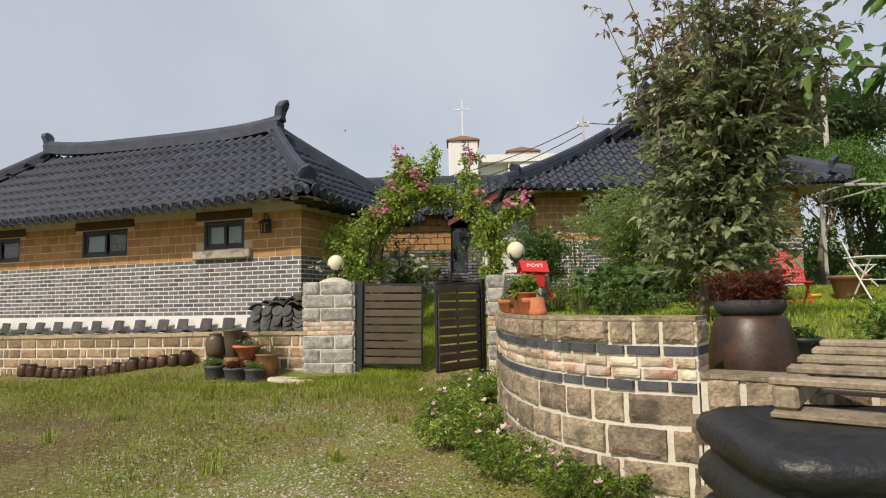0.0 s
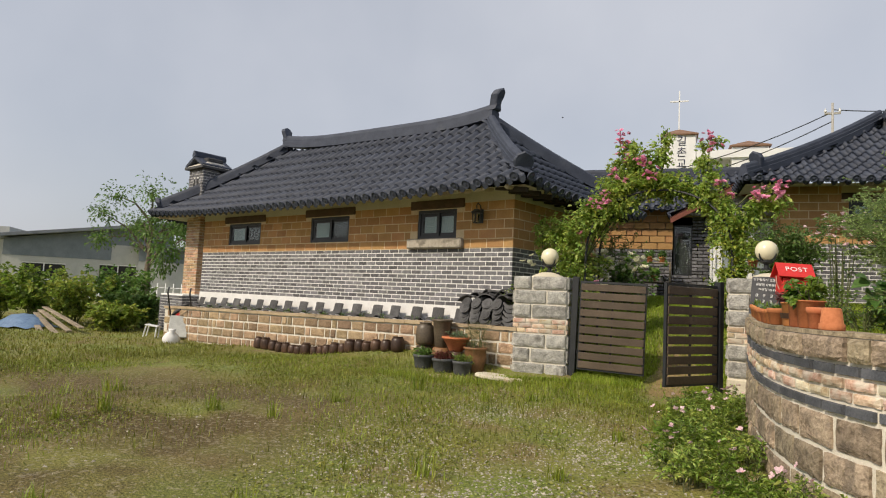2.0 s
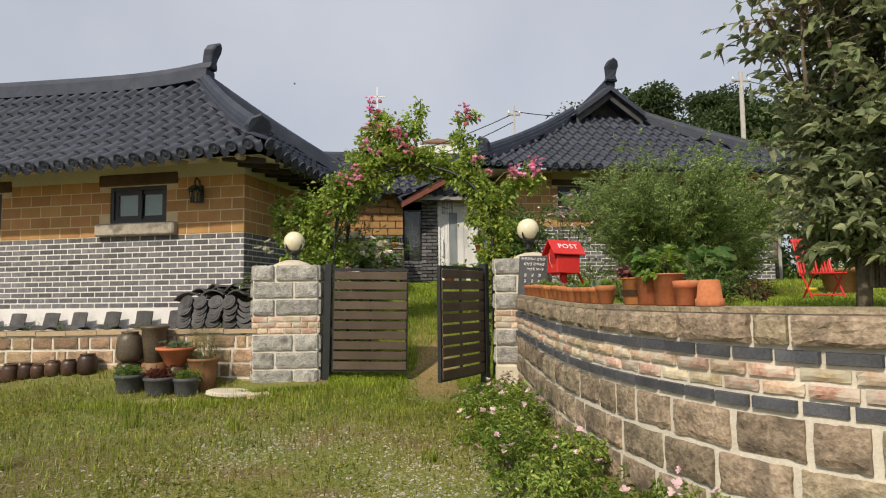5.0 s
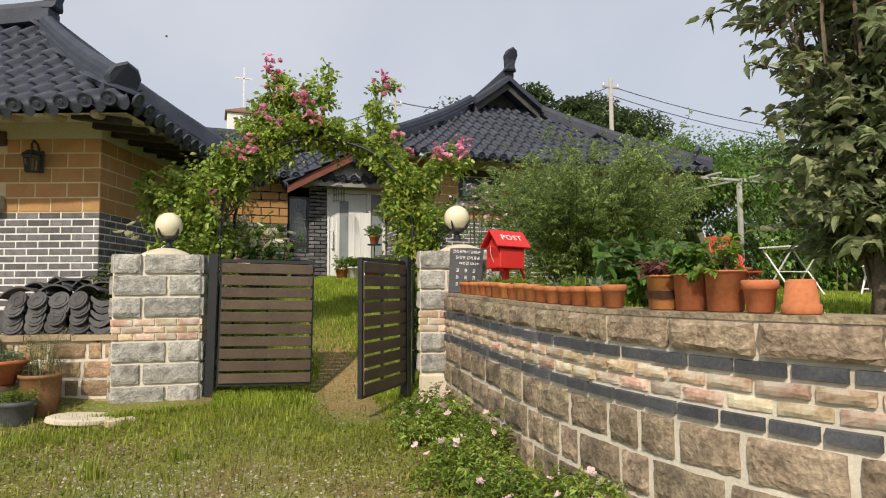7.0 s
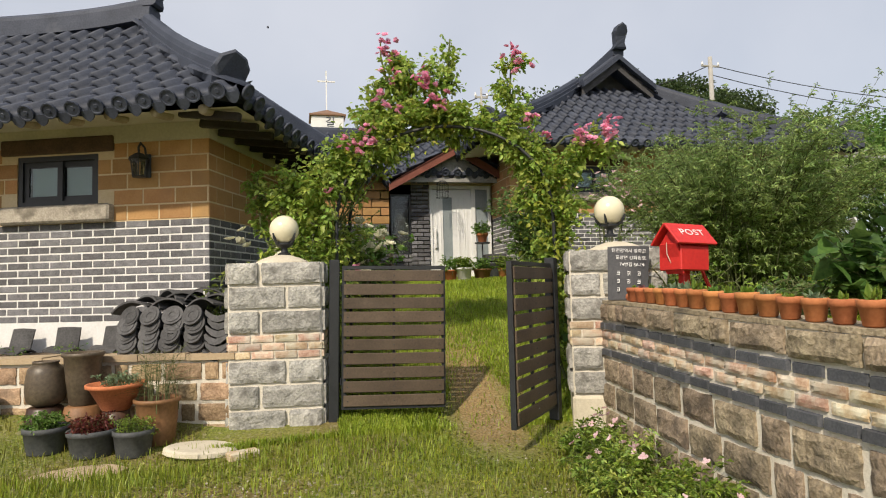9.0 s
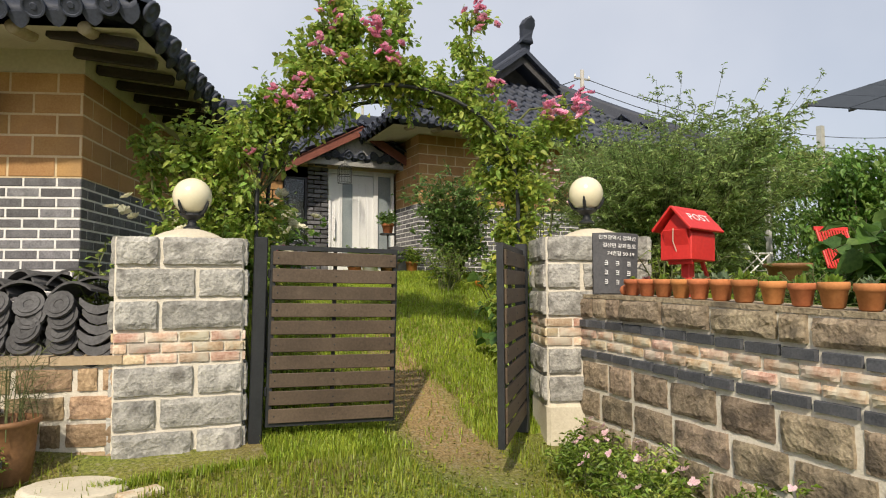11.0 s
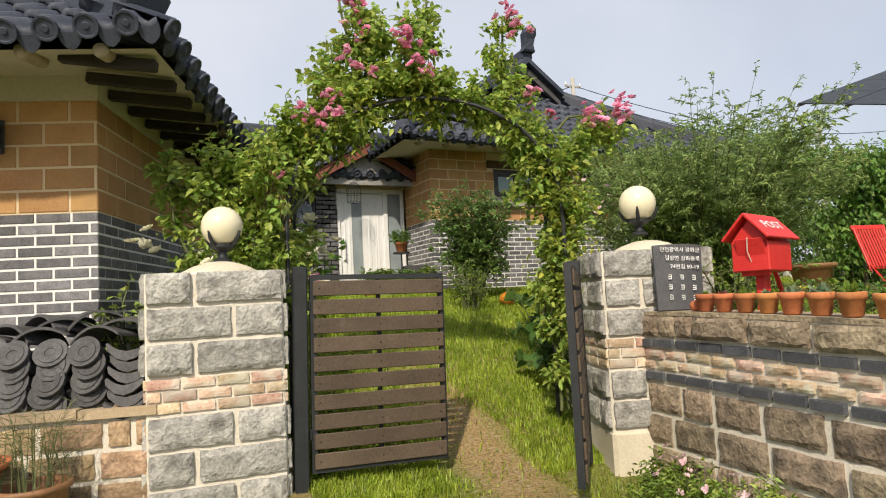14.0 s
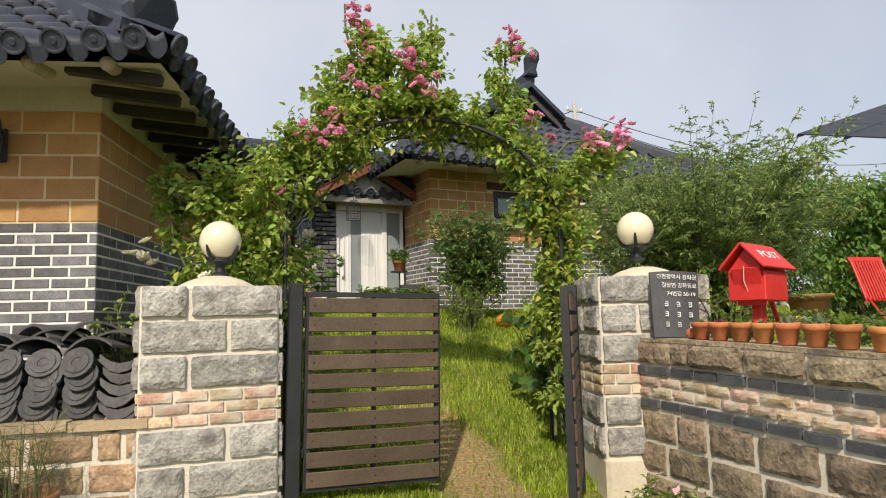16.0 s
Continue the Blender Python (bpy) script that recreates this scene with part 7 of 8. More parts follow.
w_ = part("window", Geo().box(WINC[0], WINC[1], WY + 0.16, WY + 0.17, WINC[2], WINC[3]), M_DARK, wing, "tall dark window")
part("pane", Geo().box(WINC[0] + 0.03, WINC[1] - 0.03, WY + 0.06, WY + 0.064, WINC[2] + 0.03, WINC[3] - 0.03), M_GLASS, w_).visible_shadow = False
fg = Geo()
for a, b, c, d in ((WINC[0], WINC[0] + 0.03, WINC[2], WINC[3]), (WINC[1] - 0.03, WINC[1], WINC[2], WINC[3]), (WINC[0] + 0.03, WINC[1] - 0.03, WINC[2], WINC[2] + 0.03), (WINC[0] + 0.03, WINC[1] - 0.03, WINC[3] - 0.03, WINC[3])):
    fg.box(a, b, WY + 0.03, WY + 0.09, c, d)
part("frame", fg, M_FRAME, w_)
# the door
dr_ = part("front_door", Geo().box(0.80, 1.98, WY + 0.1, WY + 0.18, 0.95, 1.06), M_CONCRETE, wing, "white front door with glazed side light")
fr = Geo()
for a, b, c, d in ((0.80, 0.86, 1.06, 3.02), (1.60, 1.68, 1.06, 3.02), (1.92, 1.98, 1.06, 3.02), (0.86, 1.60, 2.95, 3.02), (1.68, 1.92, 2.95, 3.02), (1.68, 1.92, 1.06, 1.35)):
    fr.box(a, b, WY + 0.02, WY + 0.12, c, d, bev=0.006)
part("frame", fr, M_WHITE_PAINT, dr_)
lf_ = Geo()
D0, D1 = 0.862, 1.598
GL, GR2 = (1.06, 1.24), (1.40, 1.46)
wall_cells(lf_, D0, D1, WY + 0.05, WY + 0.10, 1.07, 2.94, [(GL[0], GL[1], 1.62, 2.80)])
leaf_ob = part("leaf", lf_, M_WHITE_PAINT, dr_)
for a, b, c, d in ((D0 + 0.07, D0 + 0.16, 1.62, 2.80), (1.34, 1.38, 1.62, 2.80), (1.46, 1.52, 1.62, 2.80), (D0 + 0.08, D1 - 0.08, 1.18, 1.48)):
    mo = Geo()
    for p0, p1, q0, q1 in ((a, b, c, c + 0.015), (a, b, d - 0.015, d), (a, a + 0.015, c + 0.015, d - 0.015), (b - 0.015, b, c + 0.015, d - 0.015)):
        mo.box(p0, p1, WY + 0.04, WY + 0.05, q0, q1)
    part("moulding", mo, M_WHITE_PAINT, leaf_ob)
M_FROST = surf("frosted_glass", (0.20, 0.24, 0.26), (0.30, 0.34, 0.36), 3, 0.25, 0.1, 60)
part("glass_strip", Geo().box(GL[0], GL[1], WY + 0.07, WY + 0.08, 1.62, 2.80), M_FROST, dr_, "dark frosted glass")
part("side_light", Geo().box(1.68, 1.92, WY + 0.06, WY + 0.07, 1.35, 2.95), M_FROST, dr_, "dark frosted glass")
part("handle", Geo().tube([(D0 + 0.05, WY + 0.045, 1.85), (D0 + 0.05, WY + 0.0, 1.87), (D0 + 0.05, WY + 0.0, 2.2), (D0 + 0.05, WY + 0.045, 2.22)], 0.014, 8), M_WHITE_PAINT, dr_, "chrome pull handle")
solo("door_step", Geo().box(0.55, 2.0, 15.45, 16.0, 0.5, 1.055, bev=0.02), M_CONCRETE, "pale concrete door step", "step", kind="structure")
# wing roof
wroof, wrest = Geo(), Geo()
wr_ob = part("roof", Geo().box(-1.0, -0.98, 17.6, 17.62, 4.0, 4.02), M_TILE, wing, "slate-blue pantile roof")
slope(wr_ob, wroof, (-4.9, 15.65, 0), (1, 0, 0), (0, 1, 0), 7.4, 2.0, lambda c, u: 3.17 + 1.10 * u, lambda c: 1.0, lambda c, u: False, wrest)
slope(wr_ob, wroof, (2.5, 20.0, 0), (-1, 0, 0), (0, -1, 0), 7.4, 2.35, lambda c, u: 3.12 + 1.15 * u, lambda c: 1.0, lambda c, u: False, wrest, tiles=False, eave=False)
gp = Geo()
ridge(gp, [(-4.9 + i * 0.74, 17.65, 4.25) for i in range(11)], 0.24, 0.2)
part("main_ridge", gp, M_TILE, wr_ob)
# porch gable
slope(wr_ob, wroof, (0.02, 16.4, 0), (0, -1, 0), (1, 0, 0), 0.92, 1.2, lambda c, u: 3.0 + 0.66 * u, lambda c: 1.0, lambda c, u: False, wrest)
slope(wr_ob, wroof, (2.42, 15.48, 0), (0, 1, 0), (-1, 0, 0), 0.92, 1.2, lambda c, u: 3.0 + 0.66 * u, lambda c: 1.0, lambda c, u: False, wrest)
part("deck", wroof, M_TILE_J, wr_ob)
tagged(part("tile_field", wrest, M_TILE_J, wr_ob, smooth=True), kind="stuff")
M_REDWOOD = surf("red_brown_board", (0.13, 0.035, 0.022), (0.22, 0.07, 0.045), 6, 0.7, 0.2, 50)
M_GREYPANEL = surf("grey_panel", (0.22, 0.22, 0.22), (0.36, 0.355, 0.34), 5, 0.9, 0.3, 40)
for s in (-1, 1):
    bg = Geo()
    bg.add([(1.22 + s * 1.22, 15.50, 2.97), (1.22, 15.50, 3.66), (1.22, 15.50, 3.50), (1.22 + s * 1.22, 15.50, 2.83), (1.22 + s * 1.22, 15.55, 2.97), (1.22, 15.55, 3.66), (1.22, 15.55, 3.50), (1.22 + s * 1.22, 15.55, 2.83)],
           [(0, 1, 2, 3), (7, 6, 5, 4), (0, 4, 5, 1), (3, 2, 6, 7), (0, 3, 7, 4)])
    part("bargeboard", bg, M_REDWOOD, wing, "red-brown porch bargeboard")
part("gable_panel", Geo().prism([(0.3, 3.02), (2.1, 3.02), (1.22, 3.52)], 0.05, Matrix.Translation((0, 15.66, 0))), M_GREYPANEL, wing)
rest_black, rest_block = Geo(), Geo()
hc = [DOOR, WINC]
courses(wing_wall, "brick", BRICK_BLACK, WX0, 0.05, 0.9, 2.3, 0.212, 0.058, 0.016, 0.005, plane=WY, keep=lambda x, z: False, rest=rest_black, seed=61)
courses(wing_wall, "block", BLOCK, WX0, 0.06, 2.312, 3.2, 0.312, 0.140, 0.017, 0.005, plane=WY, keep=lambda x, z: False, rest=rest_block, seed=62)
courses(wing_wall, "brick", BRICK_BLACK, 0.46, 0.80, 0.9, 3.1, 0.212, 0.058, 0.016, 0.005, plane=WY, keep=lambda x, z: False, rest=rest_black, seed=63)
courses(wing_wall, "brick", BRICK_BLACK, 0.06, 0.46, 0.9, 1.75, 0.212, 0.058, 0.016, 0.005, plane=WY, keep=lambda x, z: False, rest=rest_black, seed=64)
tagged(part("brickwork", rest_black, M_BRICK_BLACK_J, wing_wall), kind="stuff")
tagged(part("blockwork", rest_block, M_BLOCK_J, wing_wall), kind="stuff")
# small things by the door
ps_ = thing("plant_stand", pose(1.55, 15.2, gz(1.55, 15.2)), "tall wrought-iron plant stand with a potted plant", "plant stand")
part("pole", Geo().tube([(0, 0, 0.02), (0, 0, 0.62)], 0.012, 6), M_IRON, ps_)
for k in range(3):
    a = 2.1 * k
    part("foot", Geo().tube([(0, 0, 0.16), (0.10 * math.cos(a), 0.10 * math.sin(a), 0.10), (0.16 * math.cos(a), 0.16 * math.sin(a), 0.0)], 0.008, 5), M_IRON, ps_)
part("plate", Geo().lathe([(0.12, 0.62), (0.13, 0.625), (0.13, 0.645), (0.001, 0.645)], 16), M_IRON, ps_)
planter("flower_pot", 1.55, 15.2, gz(1.55, 15.2) + 0.646, pot_geo(0.10, 0.07, 0.16), M_TERRA, "terracotta pot with trailing plant on the stand", plant=(L_VINE, 12, 0.2, 0.12, 0.045, 701, 0.14))
for i, (x, y, rt_, h_, mt_, lab) in enumerate(((0.85, 14.7, 0.12, 0.22, M_TERRA, "terracotta pot by the door step"), (1.05, 14.6, 0.14, 0.24, M_WHITE_PAINT, "white pot by the door step"), (1.4, 14.75, 0.16, 0.2, M_BROWN, "brown pot of herbs by the door step"), (1.75, 14.7, 0.1, 0.2, M_TERRA, "small terracotta pot by the wall"))):
    planter("flower_pot", x, y, gz(x, y) - 0.01, pot_geo(rt_, rt_ * 0.7, h_, 0.12), mt_, lab, plant=((L_VINE, L_BRIGHT, L_VINE, L_BRIGHT)[i], 10, 0.22, 0.14, 0.05, 710 + i, h_ * 0.85))
bk = thing("storage_bin", pose(1.78, 15.25, gz(1.78, 15.25)), "dark lidded bin with a crate on it", "bin")
part("bin_body", Geo().lathe([(0.15, 0), (0.16, 0.01), (0.19, 0.26), (0.2, 0.27), (0.2, 0.29), (0.001, 0.31)], 18), M_GREYPOT, bk, smooth=True)
part("crate", Geo().box(-0.17, 0.17, -0.14, 0.14, 0.31, 0.44, bev=0.01), M_TILE_OLD, bk)
cage = thing("bird_cage", pose(0.95, 15.56, 2.72), "round black wire bird cage hanging under the porch roof", "bird cage")
for z in (0.0, 0.12, 0.24, 0.30):
    rr_ = 0.11 if z < 0.3 else 0.05
    part("ring", Geo().tube([(rr_ * math.cos(2 * math.pi * k / 14), rr_ * math.sin(2 * math.pi * k / 14), z) for k in range(15)], 0.004, 4), M_IRON, cage)
for k in range(14):
    a = 2 * math.pi * k / 14
    part("wire", Geo().tube([(0.11 * math.cos(a), 0.11 * math.sin(a), 0), (0.11 * math.cos(a), 0.11 * math.sin(a), 0.24), (0.05 * math.cos(a), 0.05 * math.sin(a), 0.30)], 0.0025, 4), M_IRON, cage)
part("chain", Geo().tube([(0, 0, 0.3), (0, 0, 0.62)], 0.003, 4), M_IRON, cage)
M_ORANGE = surf("orange_ceramic", (0.55, 0.19, 0.02), (0.66, 0.27, 0.04), 6, 0.4, 0.1, 40)
pk = thing("pumpkin_lantern", pose(2.03, 13.0, gz(2.03, 13.0) + 0.0), "small orange ceramic pumpkin lantern in the grass", "ornament")
pkg = Geo()
vs, fs = [], []
for k in range(9):
    el = -math.pi / 2 + math.pi * k / 8
    for i in range(20):
        a = 2 * math.pi * i / 20
        r__ = 0.10 * math.cos(el) * (1 + 0.06 * math.cos(a * 5))
        vs.append((r__ * math.cos(a), r__ * math.sin(a), 0.085 + 0.085 * math.sin(el)))
for k in range(8):
    fs += [(k * 20 + i, k * 20 + (i + 1) % 20, k * 20 + 20 + (i + 1) % 20, k * 20 + 20 + i) for i in range(20)]
part("body", pkg.add(vs, fs), M_ORANGE, pk, smooth=True)
part("stalk", Geo().tube([(0, 0, 0.165), (0.01, 0, 0.2)], 0.012, 6), M_STEM, pk)
for x in (-0.035, 0.035):
    part("eye", Geo().lathe([(0.014, 0), (0.012, 0.004)], 8, Matrix.Translation((x, -0.092, 0.105)) @ Matrix.Rotation(radians(90), 4, "X")), M_DARK, pk)
part("mouth", Geo().box(-0.035, 0.035, -0.104, -0.098, 0.058, 0.07), M_DARK, pk)
# rack of pots left of the door
rk_ = thing("pot_rack", pose(-0.25, 15.5, gz(-0.25, 15.5)), "weathered timber rack with small pots beside the pier", "rack")
for x in (-0.26, 0.26):
    part("leg", Geo().box(x - 0.02, x + 0.02, -0.12, 0.12, -0.05, 0.72, bev=0.004), M_OLDWOOD, rk_)
for z in (0.3, 0.7):
    part("shelf", Geo().box(-0.28, 0.28, -0.13, 0.13, z, z + 0.025, bev=0.004), M_OLDWOOD, rk_)
for x, z in ((-0.15, 0.725), (0.1, 0.725), (-0.05, 0.325)):
    planter("flower_pot", -0.25 + x, 15.5, gz(-0.25, 15.5) + z, pot_geo(0.07, 0.05, 0.12), M_TERRA, "small terracotta pot on the timber rack", plant=(L_VINE, 7, 0.16, 0.08, 0.045, 730 + int(x * 100), 0.1))

# ---- pergola and vine hedge ----
perg = thing("pergola", pose(0, 0, 0), "pale grey timber pergola overgrown with vines", "pergola")
M_GREYWOOD = surf("grey_timber", (0.36, 0.37, 0.36), (0.50, 0.51, 0.49), 8, 0.9, 0.3, 50)
for x, y in ((9.9, 14.8), (13.0, 14.8), (9.9, 17.6)):
    part("post", Geo().box(x - 0.045, x + 0.045, y - 0.045, y + 0.045, gz(x, y) - 0.1, 3.44, bev=0.008), M_GREYWOOD, perg)
part("beam", Geo().box(7.6, 13.2, 14.76, 14.84, 3.441, 3.50, bev=0.008), M_GREYWOOD, perg)
for x in (7.9, 9.0, 10.1, 11.2, 12.3):
    part("rafter", Geo().box(x - 0.025, x + 0.025, 14.4, 18.0, 3.501, 3.55, bev=0.006), M_GREYWOOD, perg)


def vine_bank(name, x0, x1, y0, y1, z0, z1, n, leaf, size, seed, label, wide=0.5):
    g = np.random.default_rng(seed)
    t = thing(name, Matrix.Identity(4), label, "hedge")
    c = np.stack([g.uniform(x0, x1, n // 60), g.uniform(y0, y1, n // 60), z0 + (z1 - z0) * g.random(n // 60) ** 0.8], 1)
    k = g.integers(0, len(c), n)
    p = c[k] + g.normal(0, 0.2, (n, 3)) * [1, 1, 0.9]
    h = np.stack([g.normal(0, 0.7, n), g.normal(-0.5, 0.6, n), g.normal(-0.3, 0.5, n)], 1)
    part("foliage", leaves("foliage", p, h, size * g.uniform(0.6, 1.3, n), leaf, wide=wide, seed=seed, droop=0.35), None, t)
    w = Geo()
    for i in range(0, len(c), 3):
        a = Vector(c[i])
        w.tube([(a.x, a.y, z0 - 0.2), (a.x + 0.1, a.y, (z0 + a.z) / 2), a], [0.015, 0.01, 0.004], 4)
    part("woody_stem", w, M_BARK, t)
    return t


vine_bank("vine_hedge", 9.0, 13.5, 12.2, 13.6, 1.0, 3.3, 15000, L_VINE, 0.12, 81, "tall bank of climbing vines over the pergola", 0.6)
vine_bank("vine_hedge", 10.4, 13.4, 14.9, 17.3, 3.3, 4.0, 6000, L_VINE, 0.11, 82, "vines lying over the pergola beams", 0.6)
vine_bank("hedge", 6.6, 8.6, 16.8, 18.0, 0.9, 2.9, 8000, L_DARK, 0.11, 83, "dark hedge in the shade of the pergola")
vine_bank("hedge", 8.5, 22.0, 18.0, 21.0, 0.6, 3.4, 20000, L_DARK, 0.16, 84, "dark hedge at the end of the garden")
vine_bank("hedge", 11.0, 20.0, 6.0, 10.5, 0.6, 3.2, 16000, L_DARK, 0.15, 85, "shrub bank along the side of the garden")
crown_tree("garden_tree", (9.6, 17.5, 0.9), 5.0, 0.09, 6, (10.2, 17.8, 4.1, 1.9, 1.5, 1.3), L_VINE, 0.1, 8000, 86, "leafy tree behind the pergola", wide=0.35, group="trees behind the pergola")
crown_tree("garden_tree", (12.0, 19.0, 0.9), 5, 0.1, 6, (12.0, 19.0, 4.0, 1.7, 1.5, 1.3), L_FAR, 0.12, 8000, 87, "dark tree behind the pergola", group="trees behind the pergola")
crown_tree("garden_tree", (14.5, 13.5, 0.8), 4, 0.1, 6, (14.5, 13.5, 2.9, 2.2, 1.5, 1.2), L_VINE, 0.11, 9000, 88, "leafy tree under the solar roof", wide=0.35, group="trees behind the pergola")
for i, (x, y, s) in enumerate(((9.5, 8.6, 1.0), (12.5, 7.0, 1.2), (16.0, 11.0, 1.3))):
    crown_tree("garden_tree", (x, y, gz(x, y)), 3.5, 0.08, 6, (x, y, gz(x, y) + 2.4, 1.5 * s, 1.4 * s, 1.4 * s), L_NEAR, 0.12, 9000, 95 + i, "dense leafy tree at the side of the garden", group="side trees")
pt_ = planter("planter", 7.4, 12.6, gz(7.4, 12.6) - 0.01, Geo().lathe([(0.2, 0), (0.21, 0.01), (0.3, 0.42), (0.36, 0.45), (0.36, 0.50), (0.3, 0.50), (0.004, 0.42)], 22), M_BROWN, "large red-brown planter before the pergola", plant=(L_VINE, 8, 0.12, 0.2, 0.05, 741, 0.45))
solo("yellow_pot", pot_geo(0.10, 0.08, 0.17), surf("yellow_glaze", (0.55, 0.42, 0.03), (0.65, 0.5, 0.05), 4, 0.4, 0.05), "small yellow pot on the lawn", "flower pot", m=pose(6.6, 12.3, gz(6.6, 12.3) - 0.005), smooth=True)

# ---- solar roof ----
M_SOLAR = surf("solar_panel_back", (0.02, 0.028, 0.04), (0.035, 0.045, 0.06), 3, 0.75, 0.05)
sol = thing("solar_roof", pose(0, 0, 0), "raised roof of dark solar panels on steel posts", "solar roof")
ms = Matrix.Translation((18.7, 20.0, 7.25)) @ Matrix.Rotation(radians(-18), 4, "Y") @ Matrix.Rotation(radians(18), 4, "X") @ Matrix.Translation((0, -4.8, 0))
for i in range(4):
    for k in range(3):
        part("panel", Geo().box(0.02 + i * 2.0, 1.98 + i * 2.0, 0.02 + k * 1.6, 1.58 + k * 1.6, 0, 0.04, m=ms), M_SOLAR, sol)
for k in range(4):
    part("purlin", Geo().box(0, 8, k * 1.58, k * 1.58 + 0.06, -0.09, -0.004, m=ms), M_IRON, sol)
for x, y in ((18.9, 19.5), (24.5, 19.5), (18.9, 16.0)):
    part("post", Geo().box(x - 0.09, x + 0.09, y - 0.09, y + 0.09, -0.2, 6.45 + (x - 18.4) * 0.31 + (y - 20) * 0.31), M_GREYWOOD, sol)

# ---- church ----
M_CHURCH = surf("white_church_wall", (0.70, 0.71, 0.72), (0.78, 0.79, 0.80), 1.5, 0.9, 0.1, 20)
M_POLE = surf("concrete_pole", (0.30, 0.29, 0.27), (0.42, 0.41, 0.38), 6, 0.9, 0.2, 40)
M_BROWNROOF = surf("brown_roof", (0.16, 0.09, 0.055), (0.24, 0.14, 0.09), 2, 0.8, 0.1, 20)
M_INK = surf("dark_blue_paint", (0.02, 0.025, 0.06), (0.03, 0.035, 0.08), 3, 0.7, 0.0)
chx = thing("church", pose(0, 60, 0), "white church with two towers, brown roofs and a cross", "church")


def tower(x0, x1, top, apex):
    part("tower", Geo().box(x0, x1, 0, x1 - x0, 0, top, bev=0.05), M_CHURCH, chx)
    m = ((x0 + x1) / 2, (x1 - x0) / 2)
    o = 0.18
    b = [(x0 - o, -o), (x1 + o, -o), (x1 + o, x1 - x0 + o), (x0 - o, x1 - x0 + o)]
    part("tower_roof", Geo().add([(x, y, top) for x, y in b] + [(x, y, top + 0.12) for x, y in b] + [(*m, apex)], [(3, 2, 1, 0)] + [(i, (i + 1) % 4, 4 + (i + 1) % 4, 4 + i) for i in range(4)] + [(4 + i, 4 + (i + 1) % 4, 8) for i in range(4)]), M_BROWNROOF, chx)


tower(-0.25, 2.55, 16.35, 17.25)
tower(5.4, 8.3, 15.15, 16.0)
part("nave", Geo().box(2.6, 5.38, 1, 12, 0, 14.7), M_CHURCH, chx)
part("cornice", Geo().box(2.58, 10.5, -0.2, 0.95, 14.2, 14.9), M_CHURCH, chx)
part("cross", Geo().box(1.08, 1.18, 1.33, 1.43, 17.1, 20.8).box(0.35, 1.91, 1.33, 1.43, 19.78, 19.89), M_CHURCH, chx, "tall white cross")
for k, chs in enumerate("길촌교"):
    part("lettering", text_mesh(chs, 0.95, M_INK, 0.01), None, chx, "dark blue letters", m=Matrix.Translation((1.35, -0.02, 15.75 - k * 1.0)) @ Matrix.Rotation(radians(90), 4, "X"))

# ---- poles and wires ----


def pole(x, y, top, label, thick=0.17, arm=0.9):
    p = thing("utility_pole", pose(x, y, 0), label, "utility pole", "utility poles")
    part("shaft", Geo().tube([(0, 0, -0.3), (0, 0, top)], [thick, thick * 0.65], 12), M_POLE, p, smooth=True)
    part("crossarm", Geo().box(-arm, arm, -0.04, 0.04, top - 0.5, top - 0.42), M_POLE, p)
    for q in (-arm * 0.9, arm * 0.9):
        part("insulator", Geo().lathe([(0.05, 0), (0.06, 0.05), (0.03, 0.1), (0.03, 0.16)], 8, Matrix.Translation((q, 0, top - 0.4))), M_CHURCH, p)
    return p


pole(6.7, 32, 10.2, "thin grey utility pole behind the houses", 0.075, 0.3)
pole(18.7, 32, 12.3, "concrete utility pole with crossarm and cables", 0.16, 0.5)
pole(-9.0, 36, 8.2, "thin grey utility pole behind the low house")


def wire(a, b, sag, label):
    pts = []
    for i in range(17):
        t = i / 16
        p = Vector(a).lerp(Vector(b), t)
        p.z -= sag * 4 * t * (1 - t)
        pts.append(p)
    solo("power_cable", Geo().tube(pts, 0.022, 4), M_IRON, label, "cable", "power cables")


wire((-9.0, 36, 7.8), (6.7, 32, 9.8), 1.3, "black power cable between the poles")
wire((-9.0, 36, 7.4), (6.7, 32, 9.4), 1.5, "thin power cable between the poles")
wire((6.7, 32, 9.9), (18.7, 32, 11.9), 0.9, "power cable that runs to the concrete pole")
wire((18.7, 32, 11.9), (45.0, 30, 11.0), 1.2, "power cable leading away over the garden")
wire((18.7, 32, 11.4), (45.0, 30, 10.2), 1.2, "second power cable leading away over the garden")

# ---- far trees and hills ----
crown_tree("tree", (16.5, 40, 0), 14, 0.3, 6, (16.5, 40, 11.0, 4.4, 3.0, 3.1), L_FAR, 0.3, 12000, 101, "dark broadleaf tree behind the back house", group="far trees", lobes=8)
crown_tree("tree", (21.5, 41, 0), 12, 0.3, 6, (21.5, 41, 9.8, 3.2, 3.0, 2.6), L_FAR, 0.3, 9000, 102, "dark broadleaf tree beside the pole", group="far trees", lobes=8)
crown_tree("tree", (27.5, 45, 0), 18, 0.35, 6, (27.5, 45, 13.0, 5.0, 3.0, 3.0), L_FAR, 0.34, 12000, 106, "dark hillside tree behind the back house", group="far trees", lobes=8)
crown_tree("tree", (16.0, 20, 0), 5.5, 0.14, 6, (16.0, 20, 4.3, 2.3, 1.8, 1.5), L_VINE, 0.13, 9000, 107, "leafy tree over the garden hedge", group="far trees", lobes=8)
crown_tree("tree", (31, 40, 0), 12, 0.3, 6, (31, 40, 8.6, 3.0, 3.0, 2.6), L_FAR, 0.3, 8000, 103, "far tree over the vines", group="far trees", lobes=8)
